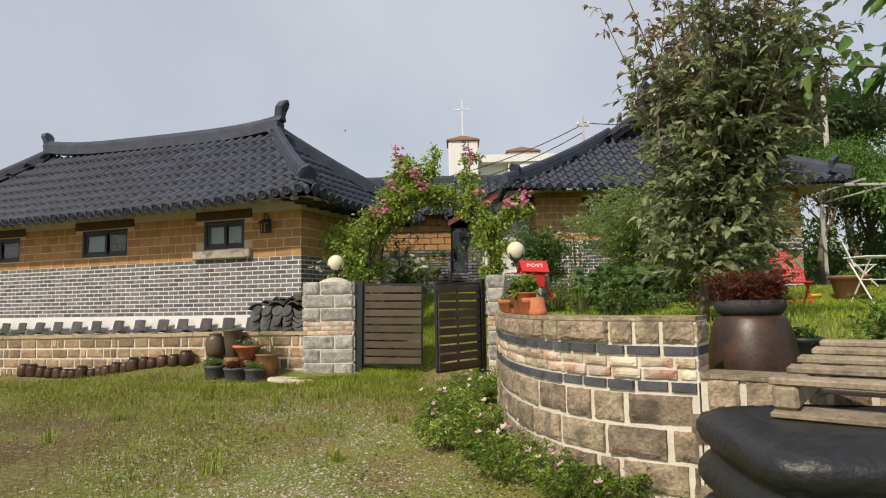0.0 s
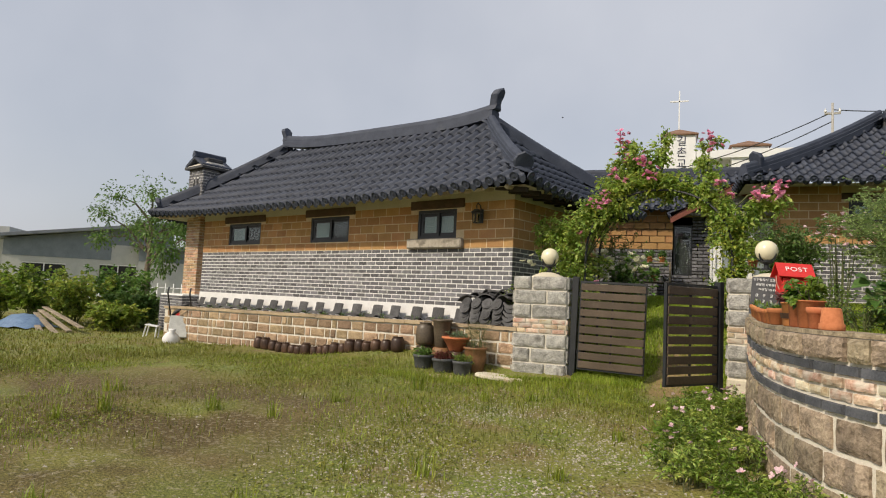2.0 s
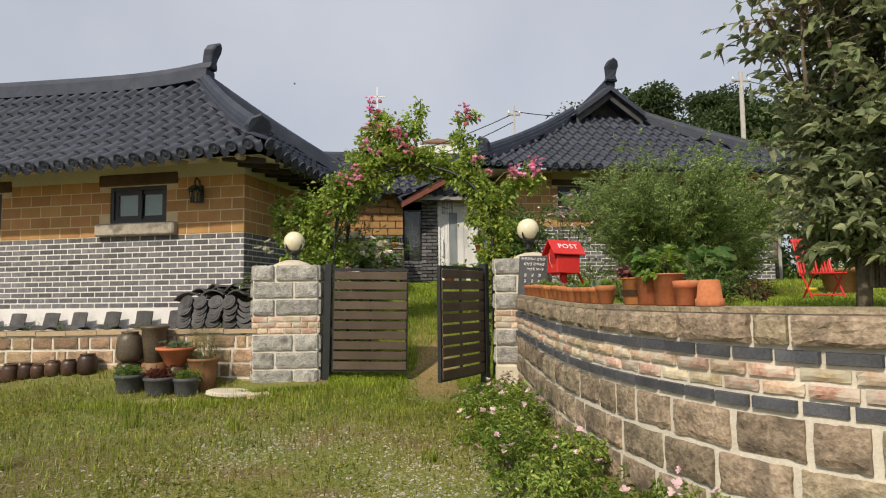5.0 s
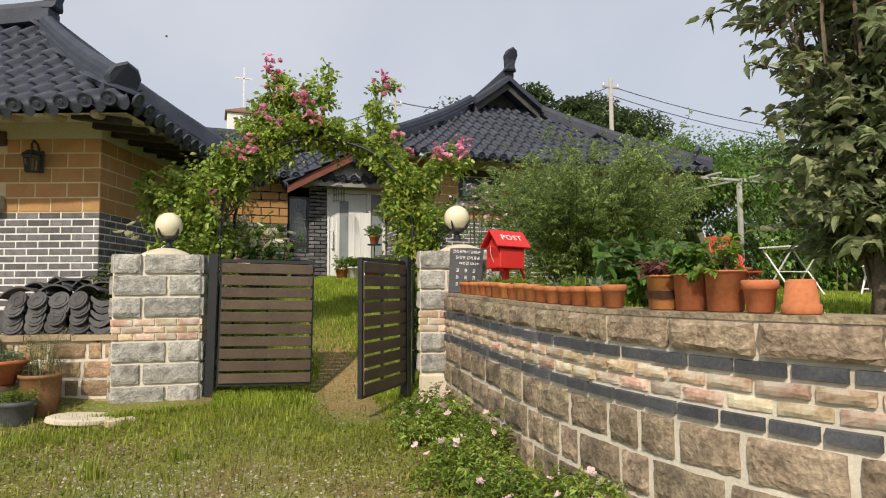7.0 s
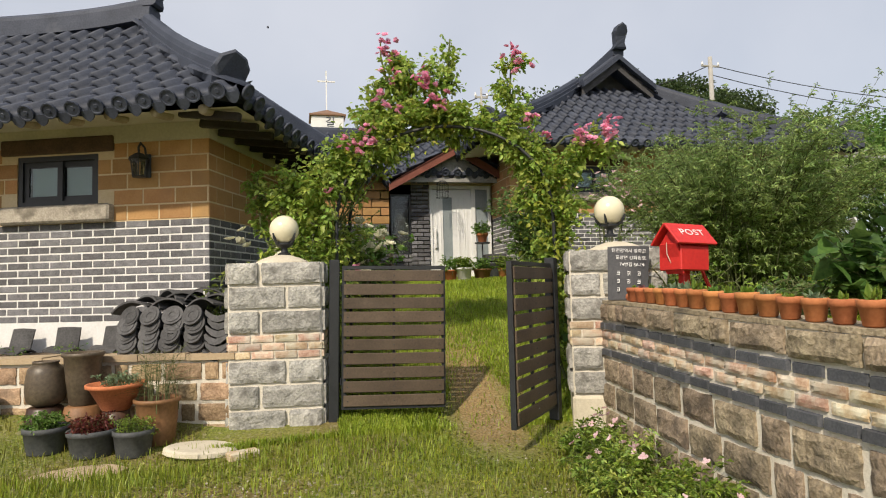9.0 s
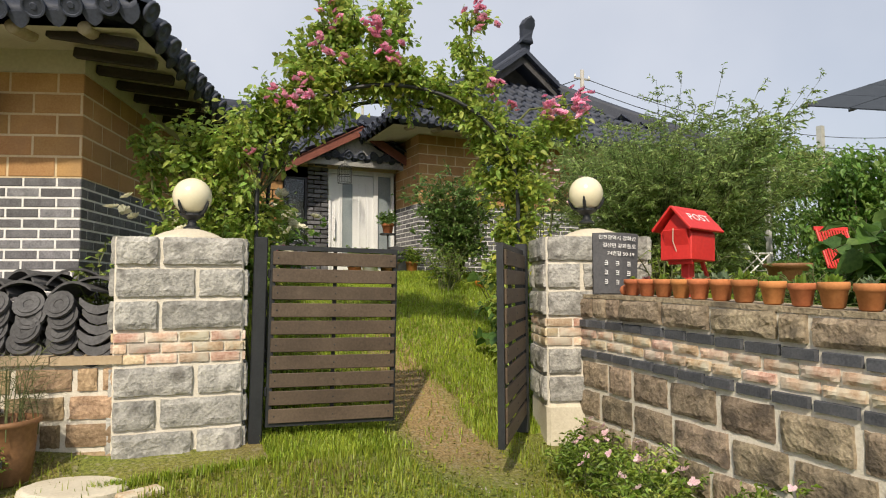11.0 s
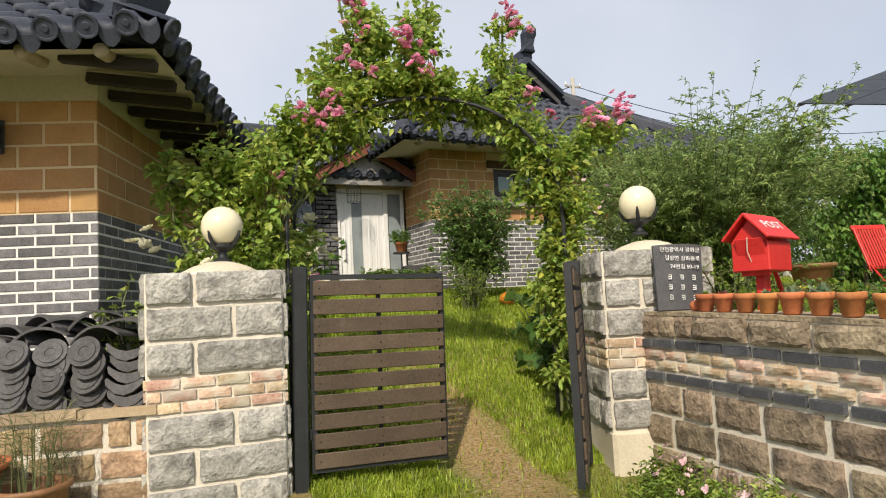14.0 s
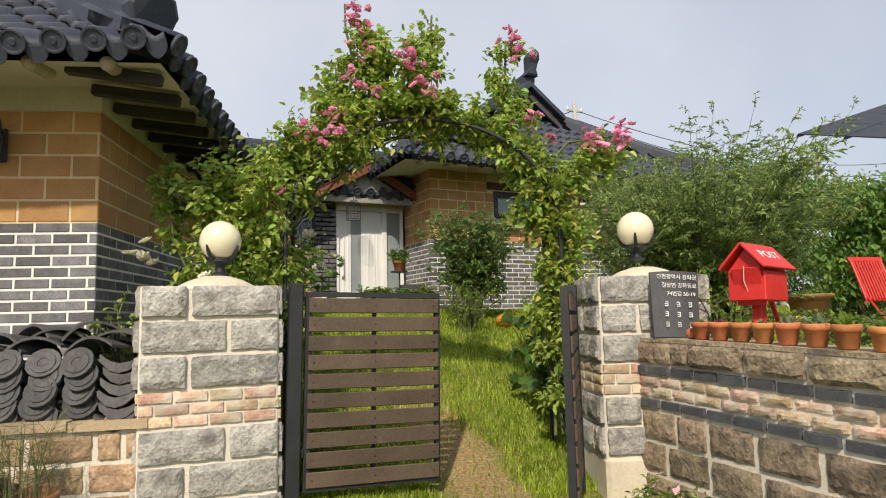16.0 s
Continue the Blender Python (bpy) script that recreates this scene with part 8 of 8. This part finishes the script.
crown_tree("tree", (-16.6, 18.4, 0), 5, 0.12, 6, (-16.6, 18.4, 3.2, 2.2, 1.6, 1.5), L_DARK, 0.11, 3600, 104, "straggly fruit tree beside the track", group="track trees", lobes=8, gap=0.9)
crown_tree("tree", (-13.9, 17.6, 0), 5, 0.1, 6, (-13.9, 17.6, 2.1, 1.1, 1.1, 1.9), L_DARK, 0.12, 6500, 105, "dark bushy tree behind the chimney", group="track trees", lobes=8)
hg = np.random.default_rng(6)
n = 9000
hx = hg.uniform(-260, 260, n)
hp_ = np.stack([hx, 210 + hg.uniform(-12, 12, n), np.abs(hg.random(n)) ** 0.5 * (9 + 7 * np.sin(hx / 47.0) + 3 * np.sin(hx / 13.0))], 1)
wd = new("far_woods", leaves("far_woods", hp_, hg.normal(0, 1, (n, 3)), 3.2, L_FAR, wide=0.9, seed=2))
tagged(wd, "low wooded hills on the horizon", "woods", kind="stuff")

# ---- sheds across the track ----
M_SHED = surf("pale_shed_wall", (0.40, 0.41, 0.39), (0.50, 0.51, 0.48), 2, 0.8, 0.1, 20)
M_SHEDROOF = surf("grey_metal_roof", (0.11, 0.125, 0.15), (0.18, 0.20, 0.23), 2, 0.5, 0.1, 20)
M_PANELDK = surf("blue_grey_panel", (0.13, 0.16, 0.18), (0.20, 0.23, 0.25), 2, 0.6, 0.1, 20)


def shed(m, w, d, h, rise, label, wins):
    s = thing("shed", m, label, "shed", "sheds across the track")
    g = Geo()
    wall_cells(g, 0, w, 0, 0.15, -0.3, h, wins)
    g.box(0, 0.15, 0.15, d, -0.3, h).box(w - 0.15, w, 0.15, d, -0.3, h).box(0, w, d, d + 0.15, -0.3, h)
    part("wall", g, M_SHED, s)
    part("roof", Geo().prism([(-0.5, h), (w + 0.5, h + rise), (w + 0.5, h + rise + 0.18), (-0.5, h + 0.18)], d + 1.0, Matrix.Translation((0, -0.6, 0))), M_SHEDROOF, s)
    part("cladding", Geo().box(0.0, w * 0.62, -0.03, -0.002, h - 0.95, h), M_PANELDK, s, "blue-grey upper cladding")
    part("fascia", Geo().prism([(0, h + 0.002), (w, h + 0.002), (w, h + rise)], 0.1, Matrix.Translation((0, 0.02, 0))), M_PANELDK, s)
    for a, b, c, e in wins:
        # a flat dark sheet in place of the shed's unlit inside
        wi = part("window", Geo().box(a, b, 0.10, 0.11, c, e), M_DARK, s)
        part("frame", Geo().box(a, b, 0.03, 0.08, c, c + 0.06).box(a, b, 0.03, 0.08, e - 0.06, e).box((a + b) / 2 - 0.03, (a + b) / 2 + 0.03, 0.03, 0.08, c + 0.06, e - 0.06), M_WHITE_PAINT, wi)
    return s


shed(pose(-36.0, 27.5, 0, 0, 0, 40), 9.0, 7, 3.3, 1.5, "pale shed with a sloping grey roof and band of windows", [(1.0, 3.2, 1.0, 2.0), (5.0, 7.0, 0.9, 2.1)])
shed(pose(-29.5, 31.0, 0, 0, 0, 44), 5.5, 6, 3.3, -0.4, "small pale house with a low grey roof", [(2.6, 3.1, 1.2, 2.0), (3.9, 4.5, 1.2, 2.0)])
shed(pose(-46.0, 24.5, 0, 0, 0, 36), 9.0, 7, 4.2, -0.8, "grey-blue shed with a long window band", [(1.0, 7.5, 2.4, 3.6)])
fence = thing("fence", pose(0, 0, 0), "white picket fence before the sheds", "fence")
for i in range(30):
    p = Vector((-31 + i * 0.36, 27.0 + i * 0.22, 0))
    part("picket", Geo().box(p.x - 0.03, p.x + 0.03, p.y - 0.015, p.y + 0.015, -0.2, 1.1), M_WHITE_PAINT, fence)
part("rail", Geo().tube([(-31, 27.0, 0.85), (-20.5, 33.4, 0.85)], 0.025, 4), M_WHITE_PAINT, fence)
solo("track", Geo().add([(-27, 26, 0.03), (-16, 21, 0.03), (-14, 23.5, 0.03), (-25, 30, 0.03)], [(0, 1, 2, 3)]), M_CONCRETE, "pale concrete track at the end of the yard", "road", kind="structure")

# ---- vegetable plot, tarp and barrow ----
L_BEAN = leaf_mat("bean_leaf", (0.16, 0.24, 0.032), (0.37, 0.44, 0.08), 0.35, 0.03)
for i, (x, y, tall, sp, lf) in enumerate(((-14.0, 13.4, 1.25, 1.0, L_BEAN), (-15.6, 13.6, 1.4, 1.1, L_BRIGHT), (-17.2, 13.8, 1.3, 1.2, L_BEAN), (-13.0, 14.6, 0.95, 0.8, L_DARK), (-14.6, 15.4, 1.5, 1.0, L_VINE), (-12.6, 13.4, 0.6, 0.6, L_BEAN), (-16.6, 12.4, 0.8, 0.8, L_BRIGHT))):
    bush("bean_plant", (x, y, gz(x, y)), 26, tall, sp, lf, 0.11, 120 + i, "overgrown climbing bean plants in the plot", "vegetable plant", "vegetable plot", twigs=12, twig_len=0.4, leaf_gap=0.03, wide=0.8)
M_TARP = surf("blue_tarp", (0.07, 0.13, 0.24), (0.16, 0.25, 0.38), 4, 0.5, 0.5, 20)
tg = Geo()
vs, fs = [], []
rq = random.Random(8)
for i in range(9):
    for k in range(7):
        x, y = -14.7 + i * 0.18, 11.6 + k * 0.16
        h_ = max(0, 1 - ((i - 4) / 4.2) ** 2) * max(0, 1 - ((k - 3) / 3.2) ** 2)
        vs.append((x, y, gz(x, y) + 0.01 + 0.32 * h_ + rq.uniform(-0.02, 0.03) * (h_ > 0.05)))
for i in range(8):
    for k in range(6):
        fs.append((i * 7 + k, i * 7 + 7 + k, i * 7 + 8 + k, i * 7 + k + 1))
solo("blue_tarp", tg.add(vs, fs), M_TARP, "crumpled blue tarpaulin over a heap", "tarpaulin", smooth=True)
for i in range(4):
    solo("plank", Geo().box(-0.9, 0.9, -0.06, 0.06, 0, 0.03, bev=0.004), M_OLDWOOD, "loose weathered plank by the tarpaulin", "plank", "loose planks", m=pose(-13.3 + 0.1 * i, 11.9 + 0.12 * i, gz(-13.3, 12) + 0.05 + 0.07 * i, 0, 12, -30 + 5 * i))
M_TENT = surf("dark_green_canvas", (0.03, 0.045, 0.035), (0.06, 0.075, 0.055), 5, 0.9, 0.3, 40)
solo("tent", Geo().lathe([(0.9, 0), (0.86, 0.4), (0.7, 0.85), (0.4, 1.15), (0.02, 1.25)], 14), M_TENT, "dark green dome of canvas at the edge of the plot", "tent", m=pose(-15.9, 11.2, gz(-15.9, 11.2) - 0.02), smooth=True)
wb_ = thing("wheelbarrow", pose(-9.85, 12.35, gz(-9.85, 12.35), 0, 0, 30), "old wheelbarrow tipped up against the ledge", "wheelbarrow")
part("tray", Geo().box(-0.2, 0.2, -0.02, 0.02, 0.05, 0.55, bev=0.015, m=Matrix.Rotation(radians(-24), 4, "X")), M_GREYWOOD, wb_, "pale dented steel tray")
wh = part("wheel", Geo().tube([(0.17 * math.cos(2 * math.pi * k / 18), 0.30, 0.45 + 0.17 * math.sin(2 * math.pi * k / 18)) for k in range(19)], 0.035, 8), M_IRON, wb_, "black rubber wheel")
part("rim", Geo().lathe([(0.13, -0.02), (0.13, 0.02), (0.03, 0.03)], 16, Matrix.Translation((0, 0.30, 0.45)) @ Matrix.Rotation(radians(90), 4, "X")), M_RED, wh, "faded red rim")
for s in (-0.22, 0.22):
    part("handle", Geo().tube([(s, 0.34, 0.45), (s, 0.1, 0.75), (s, -0.1, 1.0), (s, -0.02, 1.1)], 0.016, 6), M_IRON, wb_)
solo("sack", Geo().lathe([(0.11, 0), (0.17, 0.03), (0.175, 0.11), (0.13, 0.20), (0.055, 0.25), (0.075, 0.30), (0.03, 0.31)], 9), M_WHITE_PLASTER, "crumpled white sack beside the ledge", "sack", m=pose(-9.55, 11.85, gz(-9.55, 11.85) - 0.02, 6, 10, 0), smooth=True)
stl = thing("stool", pose(-10.4, 12.2, gz(-10.4, 12.2), 0, 8, 20), "small white plastic stool on the grass", "stool")
part("seat", Geo().box(-0.14, 0.14, -0.1, 0.1, 0.24, 0.27, bev=0.01), M_WHITE_PAINT, stl)
for x in (-0.11, 0.11):
    for y in (-0.07, 0.07):
        part("leg", Geo().tube([(x * 1.15, y * 1.15, 0), (x, y, 0.24)], 0.014, 6), M_WHITE_PAINT, stl)

# ---- grass, weeds and gravel ----
gr = np.random.default_rng(77)


def patchy(x, y, s, seed):
    """Smooth noise from a few sines, about -1 to 1."""
    q = np.random.default_rng(seed)
    out = np.zeros_like(x)
    for _ in range(6):
        a, ph, k = q.uniform(0, 6.28), q.uniform(0, 6.28), q.uniform(0.6, 1.7) / s
        out += np.sin((x * np.cos(a) + y * np.sin(a)) * k + ph)
    return out / 3.0


def blades(name, x, y, tall, width, mat, label, lean=0.5, seed=1):
    g = np.random.default_rng(seed)
    n = len(x)
    z = height(x, y) - 0.01
    a = g.uniform(0, 2 * np.pi, n)
    d = np.stack([np.cos(a), np.sin(a), np.zeros(n)], 1)
    s = np.stack([-np.sin(a), np.cos(a), np.zeros(n)], 1)
    ln = (g.random(n) * lean)[:, None]
    t = tall[:, None]
    b = np.stack([x, y, z], 1)
    up = np.array([0, 0, 1.0])
    w = (width * g.uniform(0.7, 1.3, n))[:, None]
    v = np.stack([b - s * w, b + s * w, b + up * t * 0.6 + d * t * ln * 0.35 + s * w * 0.7, b + up * t * 0.6 + d * t * ln * 0.35 - s * w * 0.7, b + up * t * (1 - 0.25 * ln) + d * t * ln], 1).reshape(-1, 3)
    k = np.arange(n)[:, None] * 5
    f = np.concatenate([k + [[0, 1, 2]], k + [[0, 2, 3]], k + [[3, 2, 4]]], 1).reshape(-1, 3)
    ob = new(name, array_mesh(name, v, f, mat))
    return tagged(ob, label, "grass", kind="stuff")


L_GRASS = leaf_mat("grass_blade", (0.15, 0.21, 0.020), (0.32, 0.38, 0.045), 0.3, 0.02, 0.35)
L_LAWN = leaf_mat("lawn_blade", (0.20, 0.30, 0.025), (0.40, 0.50, 0.06), 0.3, 0.015, 0.4)
L_DRYGRASS = leaf_mat("dry_grass_blade", (0.13, 0.145, 0.018), (0.26, 0.265, 0.045), 0.3, 0.02, 0.25)


def local_a(x, y):
    c, s = math.cos(radians(20.2)), math.sin(radians(20.2))
    dx, dy = x + 2.37, y - 11.06
    return dx * c - dy * s, dx * s + dy * c


def outside(x, y):
    lx, ly = local_a(x, y)
    house = (lx > LX0 - 0.1) & (lx < LX1 + 0.1) & (ly > ledge_y(lx) - 0.04)
    wall = x > wall_x(y) - 0.06
    pil = (np.abs(x + 1.75) < 0.5) & (y > 9.75) & (y < 10.7)
    trodden = (np.abs(x - (0.10 * y - 1.02)) < 0.21 * (1 + 0.45 * patchy(x, y, 0.22, 41)) * smooth(8.7, 9.3, y) * smooth(11.2, 10.4, y)) & (gr.random(len(x)) < 0.74)
    return ~(house | (wall & (y < 9.6)) | pil | trodden)


# tall bright grass before the ledge and the gate
n = 60000
x, y = gr.uniform(-6.5, 0.5, n), gr.uniform(7.2, 10.3, n)
lx, ly = local_a(x, y)
front = ly - ledge_y(lx)
m = outside(x, y) & (front > -2.0 - 0.5 * patchy(x, y, 0.8, 3)) & (gr.random(n) < smooth(-2.3, -0.7, front) * (0.75 + 0.3 * patchy(x, y, 0.5, 4))) & ~((x > -0.45) & (x < 0.15) & (y > 8.8)) & ~((x > -3.9) & (x < -2.0) & (y > 9.35) & (gr.random(n) < 0.85))
x, y = x[m], y[m]
blades("tall_grass", x, y, gr.uniform(0.03, 0.10, len(x)) * (0.8 + 0.35 * patchy(x, y, 0.7, 5)), 0.0035, L_GRASS, "tall bright green grass before the gate", 0.55, 5)
# thin turf on the yard
n = 150000
x, y = gr.uniform(-9, 1.2, n), 1.6 + 9.5 * gr.random(n) ** 1.25
keep_ = 0.46 + 0.55 * patchy(x, y, 0.75, 8) - 0.62 * smooth(-1.7, -3.4, x) * smooth(8.3, 6.2, y) - 0.35 * smooth(-2.2, -0.4, x) * smooth(8.0, 5.6, y)
m = outside(x, y) & (gr.random(n) < keep_)
x, y = x[m], y[m]
blades("turf", x, y, gr.uniform(0.02, 0.07, len(x)) * (1 + 0.6 * np.clip(patchy(x, y, 0.6, 9), 0, 1)), 0.0032, L_DRYGRASS, "thin yellowish turf over the gravel yard", 0.9, 6)
n = 90000
x, y = gr.uniform(-9, 1.2, n), 1.6 + 9.5 * gr.random(n) ** 1.25
m = outside(x, y) & (gr.random(n) < 0.25 + 0.8 * patchy(x, y, 0.6, 18) - 0.55 * smooth(-1.7, -3.4, x) * smooth(8.3, 6.2, y) - 0.25 * smooth(-2.2, -0.4, x) * smooth(8.0, 5.6, y))
x, y = x[m], y[m]
blades("green_turf", x, y, gr.uniform(0.02, 0.08, len(x)), 0.0034, L_GRASS, "green tufts of turf over the yard", 0.8, 16)
# low clover between the stones
L_CLOVER = leaf_mat("clover_leaf", (0.13, 0.15, 0.02), (0.28, 0.30, 0.05), 0.35, 0.03, 0.25)
n = 150000
x, y = gr.uniform(-8, 1.2, n), 2.2 + 8.0 * gr.random(n) ** 1.3
m = outside(x, y) & (gr.random(n) < 0.42 + 0.5 * patchy(x, y, 0.45, 51) + 0.25 * patchy(x, y, 0.16, 52) - 0.3 * smooth(-2.2, -0.4, x) * smooth(8.0, 5.6, y) - 0.5 * smooth(-1.5, -2.8, x) * smooth(8.3, 6.2, y))
x, y = x[m], y[m]
k = len(x)
tagged(new("clover", leaves("clover", np.stack([x, y, height(x, y) + gr.uniform(0.0, 0.022, k)], 1), np.stack([gr.normal(0, 1, k), gr.normal(0, 1, k), gr.normal(0.2, 0.25, k)], 1), gr.uniform(0.012, 0.03, k), L_CLOVER, wide=0.7, seed=53)), "low olive-green clover and weeds over the yard", "weeds", kind="stuff")
# scattered tufts
tx_, ty_, th_ = [], [], []
for i in range(26):
    cx_, cy_ = gr.uniform(-6, 0.3), gr.uniform(3.2, 8.5)
    k = int(gr.integers(20, 60))
    tx_ += list(cx_ + gr.normal(0, 0.035, k))
    ty_ += list(cy_ + gr.normal(0, 0.035, k))
    th_ += list(gr.uniform(0.08, 0.24, k) * gr.uniform(0.6, 1.1))
x, y, th_ = np.array(tx_), np.array(ty_), np.array(th_)
m = outside(x, y)
blades("grass_tufts", x[m], y[m], th_[m], 0.004, L_GRASS, "coarse tufts of grass standing in the yard", 0.8, 7)
# lawn inside the gate
n = 170000
x, y = gr.uniform(-2.2, 4.5, n), 9.7 + 6.2 * gr.random(n) ** 1.3
path_ = np.abs(x - (-0.05 + 0.10 * (y - 9.7))) < (0.26 - 0.05 * (y - 9.7)) * (1 + 0.5 * patchy(x, y, 0.25, 41)) 
m = outside(x, y) & ~(path_ & (gr.random(n) < 0.85 - 0.8 * smooth(10.6, 12.0, y))) & ~((local_a(x, y)[0] < 0.75) & (local_a(x, y)[1] > -0.9)) & ~((y > 15.0) & (x > 1.9))
x, y = x[m], y[m]
blades("lawn", x, y, gr.uniform(0.035, 0.085, len(x)), 0.0045, L_LAWN, "mown bright green lawn behind the gate", 0.7, 8)
# garden grass
n = 110000
x, y = gr.uniform(0.9, 9.5, n), gr.uniform(4.3, 14.2, n)
m = (x > wall_x(y) + 0.3) & (gr.random(n) < 0.9)
x, y = x[m], y[m]
blades("garden_grass", x, y, gr.uniform(0.03, 0.09, len(x)), 0.005, L_LAWN, "grass of the raised garden", 0.7, 9)
# far grass
n = 70000
x, y = gr.uniform(-20, -7.5, n), gr.uniform(6.0, 20.0, n)
m = outside(x, y) & (gr.random(n) < 0.65 + 0.5 * patchy(x, y, 1.2, 22)) & (np.abs(x + 10.2 + 0.35 * (y - 9)) > 0.0)
x, y = x[m], y[m]
blades("rough_grass", x, y, gr.uniform(0.025, 0.08, len(x)), 0.008, L_DRYGRASS, "rough grass along the side of the yard", 0.7, 10)


def scatter_stones(name, x, y, size, mat, label, seed):
    g = np.random.default_rng(seed)
    n = len(x)
    base = np.array([(1, 0, 0), (0.3, 0.95, 0), (-0.8, 0.55, 0), (-0.75, -0.6, 0), (0.35, -0.9, 0), (0.15, 0.1, 0.62), (-0.2, -0.1, 0.55)])
    a = g.uniform(0, 6.28, n)
    c, s = np.cos(a)[:, None], np.sin(a)[:, None]
    b = base[None] * g.uniform(0.7, 1.3, (n, 7, 3)) * size[:, None, None]
    v = np.stack([b[..., 0] * c - b[..., 1] * s + x[:, None], b[..., 0] * s + b[..., 1] * c + y[:, None], b[..., 2] + height(x, y)[:, None]], -1).reshape(-1, 3)
    k = np.arange(n)[:, None] * 7
    f = np.concatenate([k + [q] for q in ([0, 1, 5], [1, 2, 5], [2, 6, 5], [2, 3, 6], [3, 4, 6], [4, 5, 6], [4, 0, 5])], 1).reshape(-1, 3)
    return tagged(new(name, array_mesh(name, v, f, mat)), label, "gravel", kind="stuff")


M_PEBBLE = surf("pebble", (0.22, 0.20, 0.155), (0.42, 0.385, 0.31), 20, 0.95, 0.3, 90, isl=0.4, hue=0.02)
n = 90000
x, y = gr.uniform(-5.0, 0.8, n), 2.4 + 6.6 * gr.random(n) ** 1.2
dens = 0.75 * smooth(-3.2, -0.9, x) * smooth(8.4, 6.4, y) + 0.16 * (patchy(x, y, 0.7, 31) > 0.15) * smooth(-3.4, -1.8, x) + 0.02
m = outside(x, y) & (gr.random(n) < dens * (0.5 + 0.6 * patchy(x, y, 0.35, 32)))
x, y = x[m], y[m]
scatter_stones("gravel", x, y, gr.uniform(0.004, 0.014, len(x)) * gr.uniform(0.6, 1.2, len(x)), M_PEBBLE, "pale gravel stones strewn over the yard", 33)

# ---- evening primrose along the wall ----
rw = random.Random(14)
for i in range(28):
    s = 0.35 + i * 0.17
    p, h = on_line(line_hi, min(s, HI_LEN - 0.1))
    side = Vector((h.y, -h.x, 0))
    q = p + side * rw.uniform(0.10, 0.62) * (1.0 if s < 4.4 else 0.5)
    b = bush("primrose_plant", (q.x, q.y, gz(q.x, q.y)), 11, rw.uniform(0.12, 0.25), 0.26, (L_BRIGHT, L_ROSE, L_BRIGHT)[i % 3], 0.042, 800 + i, "bushy evening primrose at the foot of the wall", "plant", "primroses along the wall", wide=0.36, twigs=9, twig_len=0.13, leaf_gap=0.014, r0=0.004, ring=0.16)
    blossoms(b, BLOOM_PALE, [(q.x + rw.gauss(0, 0.13), q.y + rw.gauss(0, 0.13), gz(q.x, q.y) + rw.uniform(0.15, 0.27)) for _ in range(rw.randint(0, 4))], 900 + i, (0.8, 1.2))

# ---- bricks and blocks of the walls ----
rest_black, rest_block = Geo(), Geo()
courses(wall_a_ob, "brick", BRICK_BLACK, -LA, 0.0, BASE_A + 0.006, BAND_A, 0.212, 0.058, 0.016, 0.005, keep=lambda x, z: x > -4.2, rest=rest_black, seed=3)
courses(wall_a_ob, "block", BLOCK, -LA, 0.0, BAND_A + 0.012, 2.625, 0.312, 0.140, 0.017, 0.005, holes=WIN_A + [(x0 - 0.17, x1 + 0.17, z1, z1 + 0.18) for x0, x1, z0, z1 in WIN_A] + [(WIN_A[0][0] - 0.17, WIN_A[0][1] + 0.17, 1.86, 2.04)], seed=4)
courses(wall_a_ob, "brick", BRICK_BLACK, 0.0, DA, BASE_A - 0.3, BAND_A, 0.212, 0.058, 0.016, 0.005, plane=0.0, axis="right", keep=lambda x, z: False, rest=rest_black, seed=5)
courses(wall_a_ob, "block", BLOCK, 0.0, DA, BAND_A + 0.012, 2.625, 0.312, 0.140, 0.017, 0.005, plane=0.0, axis="right", keep=lambda x, z: False, rest=rest_block, seed=6)
courses(wall_a_ob, "brick", BRICK_BLACK, -0.9, 0.0, 0.56, BASE_A - 0.008, 0.212, 0.058, 0.016, 0.005, keep=lambda x, z: False, rest=rest_black, seed=13)
tagged(part("brickwork", rest_black, M_BRICK_BLACK_J, wall_a_ob), kind="stuff")
tagged(part("blockwork", rest_block, M_BLOCK_J, wall_a_ob), kind="stuff")
rest_black, rest_block = Geo(), Geo()
holes_b = WIN_B + [(x0 - 0.12, x1 + 0.12, z1, z1 + 0.15) for x0, x1, z0, z1 in WIN_B] + [(x0 - 0.1, x1 + 0.3, z0 - 0.17, z0) for x0, x1, z0, z1 in WIN_B]
courses(wall_b_ob, "brick", BRICK_BLACK, BX0, BX1, 0.95, BAND_B, 0.212, 0.058, 0.016, 0.005, holes=holes_b, plane=BY0, keep=lambda x, z: False, rest=rest_black, seed=7)
courses(wall_b_ob, "block", BLOCK, BX0, BX1, BAND_B + 0.012, TOP_B, 0.312, 0.140, 0.017, 0.005, holes=holes_b, plane=BY0, keep=lambda x, z: False, rest=rest_block, seed=8)
courses(wall_b_ob, "brick", BRICK_BLACK, BY0, BY0 + 2.2, 0.95, BAND_B, 0.212, 0.058, 0.016, 0.005, plane=BX0, axis="left", keep=lambda x, z: False, rest=rest_black, seed=9)
courses(wall_b_ob, "block", BLOCK, BY0, BY0 + 2.2, BAND_B + 0.012, TOP_B, 0.312, 0.140, 0.017, 0.005, plane=BX0, axis="left", keep=lambda x, z: False, rest=rest_block, seed=10)
tagged(part("brickwork", rest_black, M_BRICK_BLACK_J, wall_b_ob), kind="stuff")
tagged(part("blockwork", rest_block, M_BLOCK_J, wall_b_ob), kind="stuff")
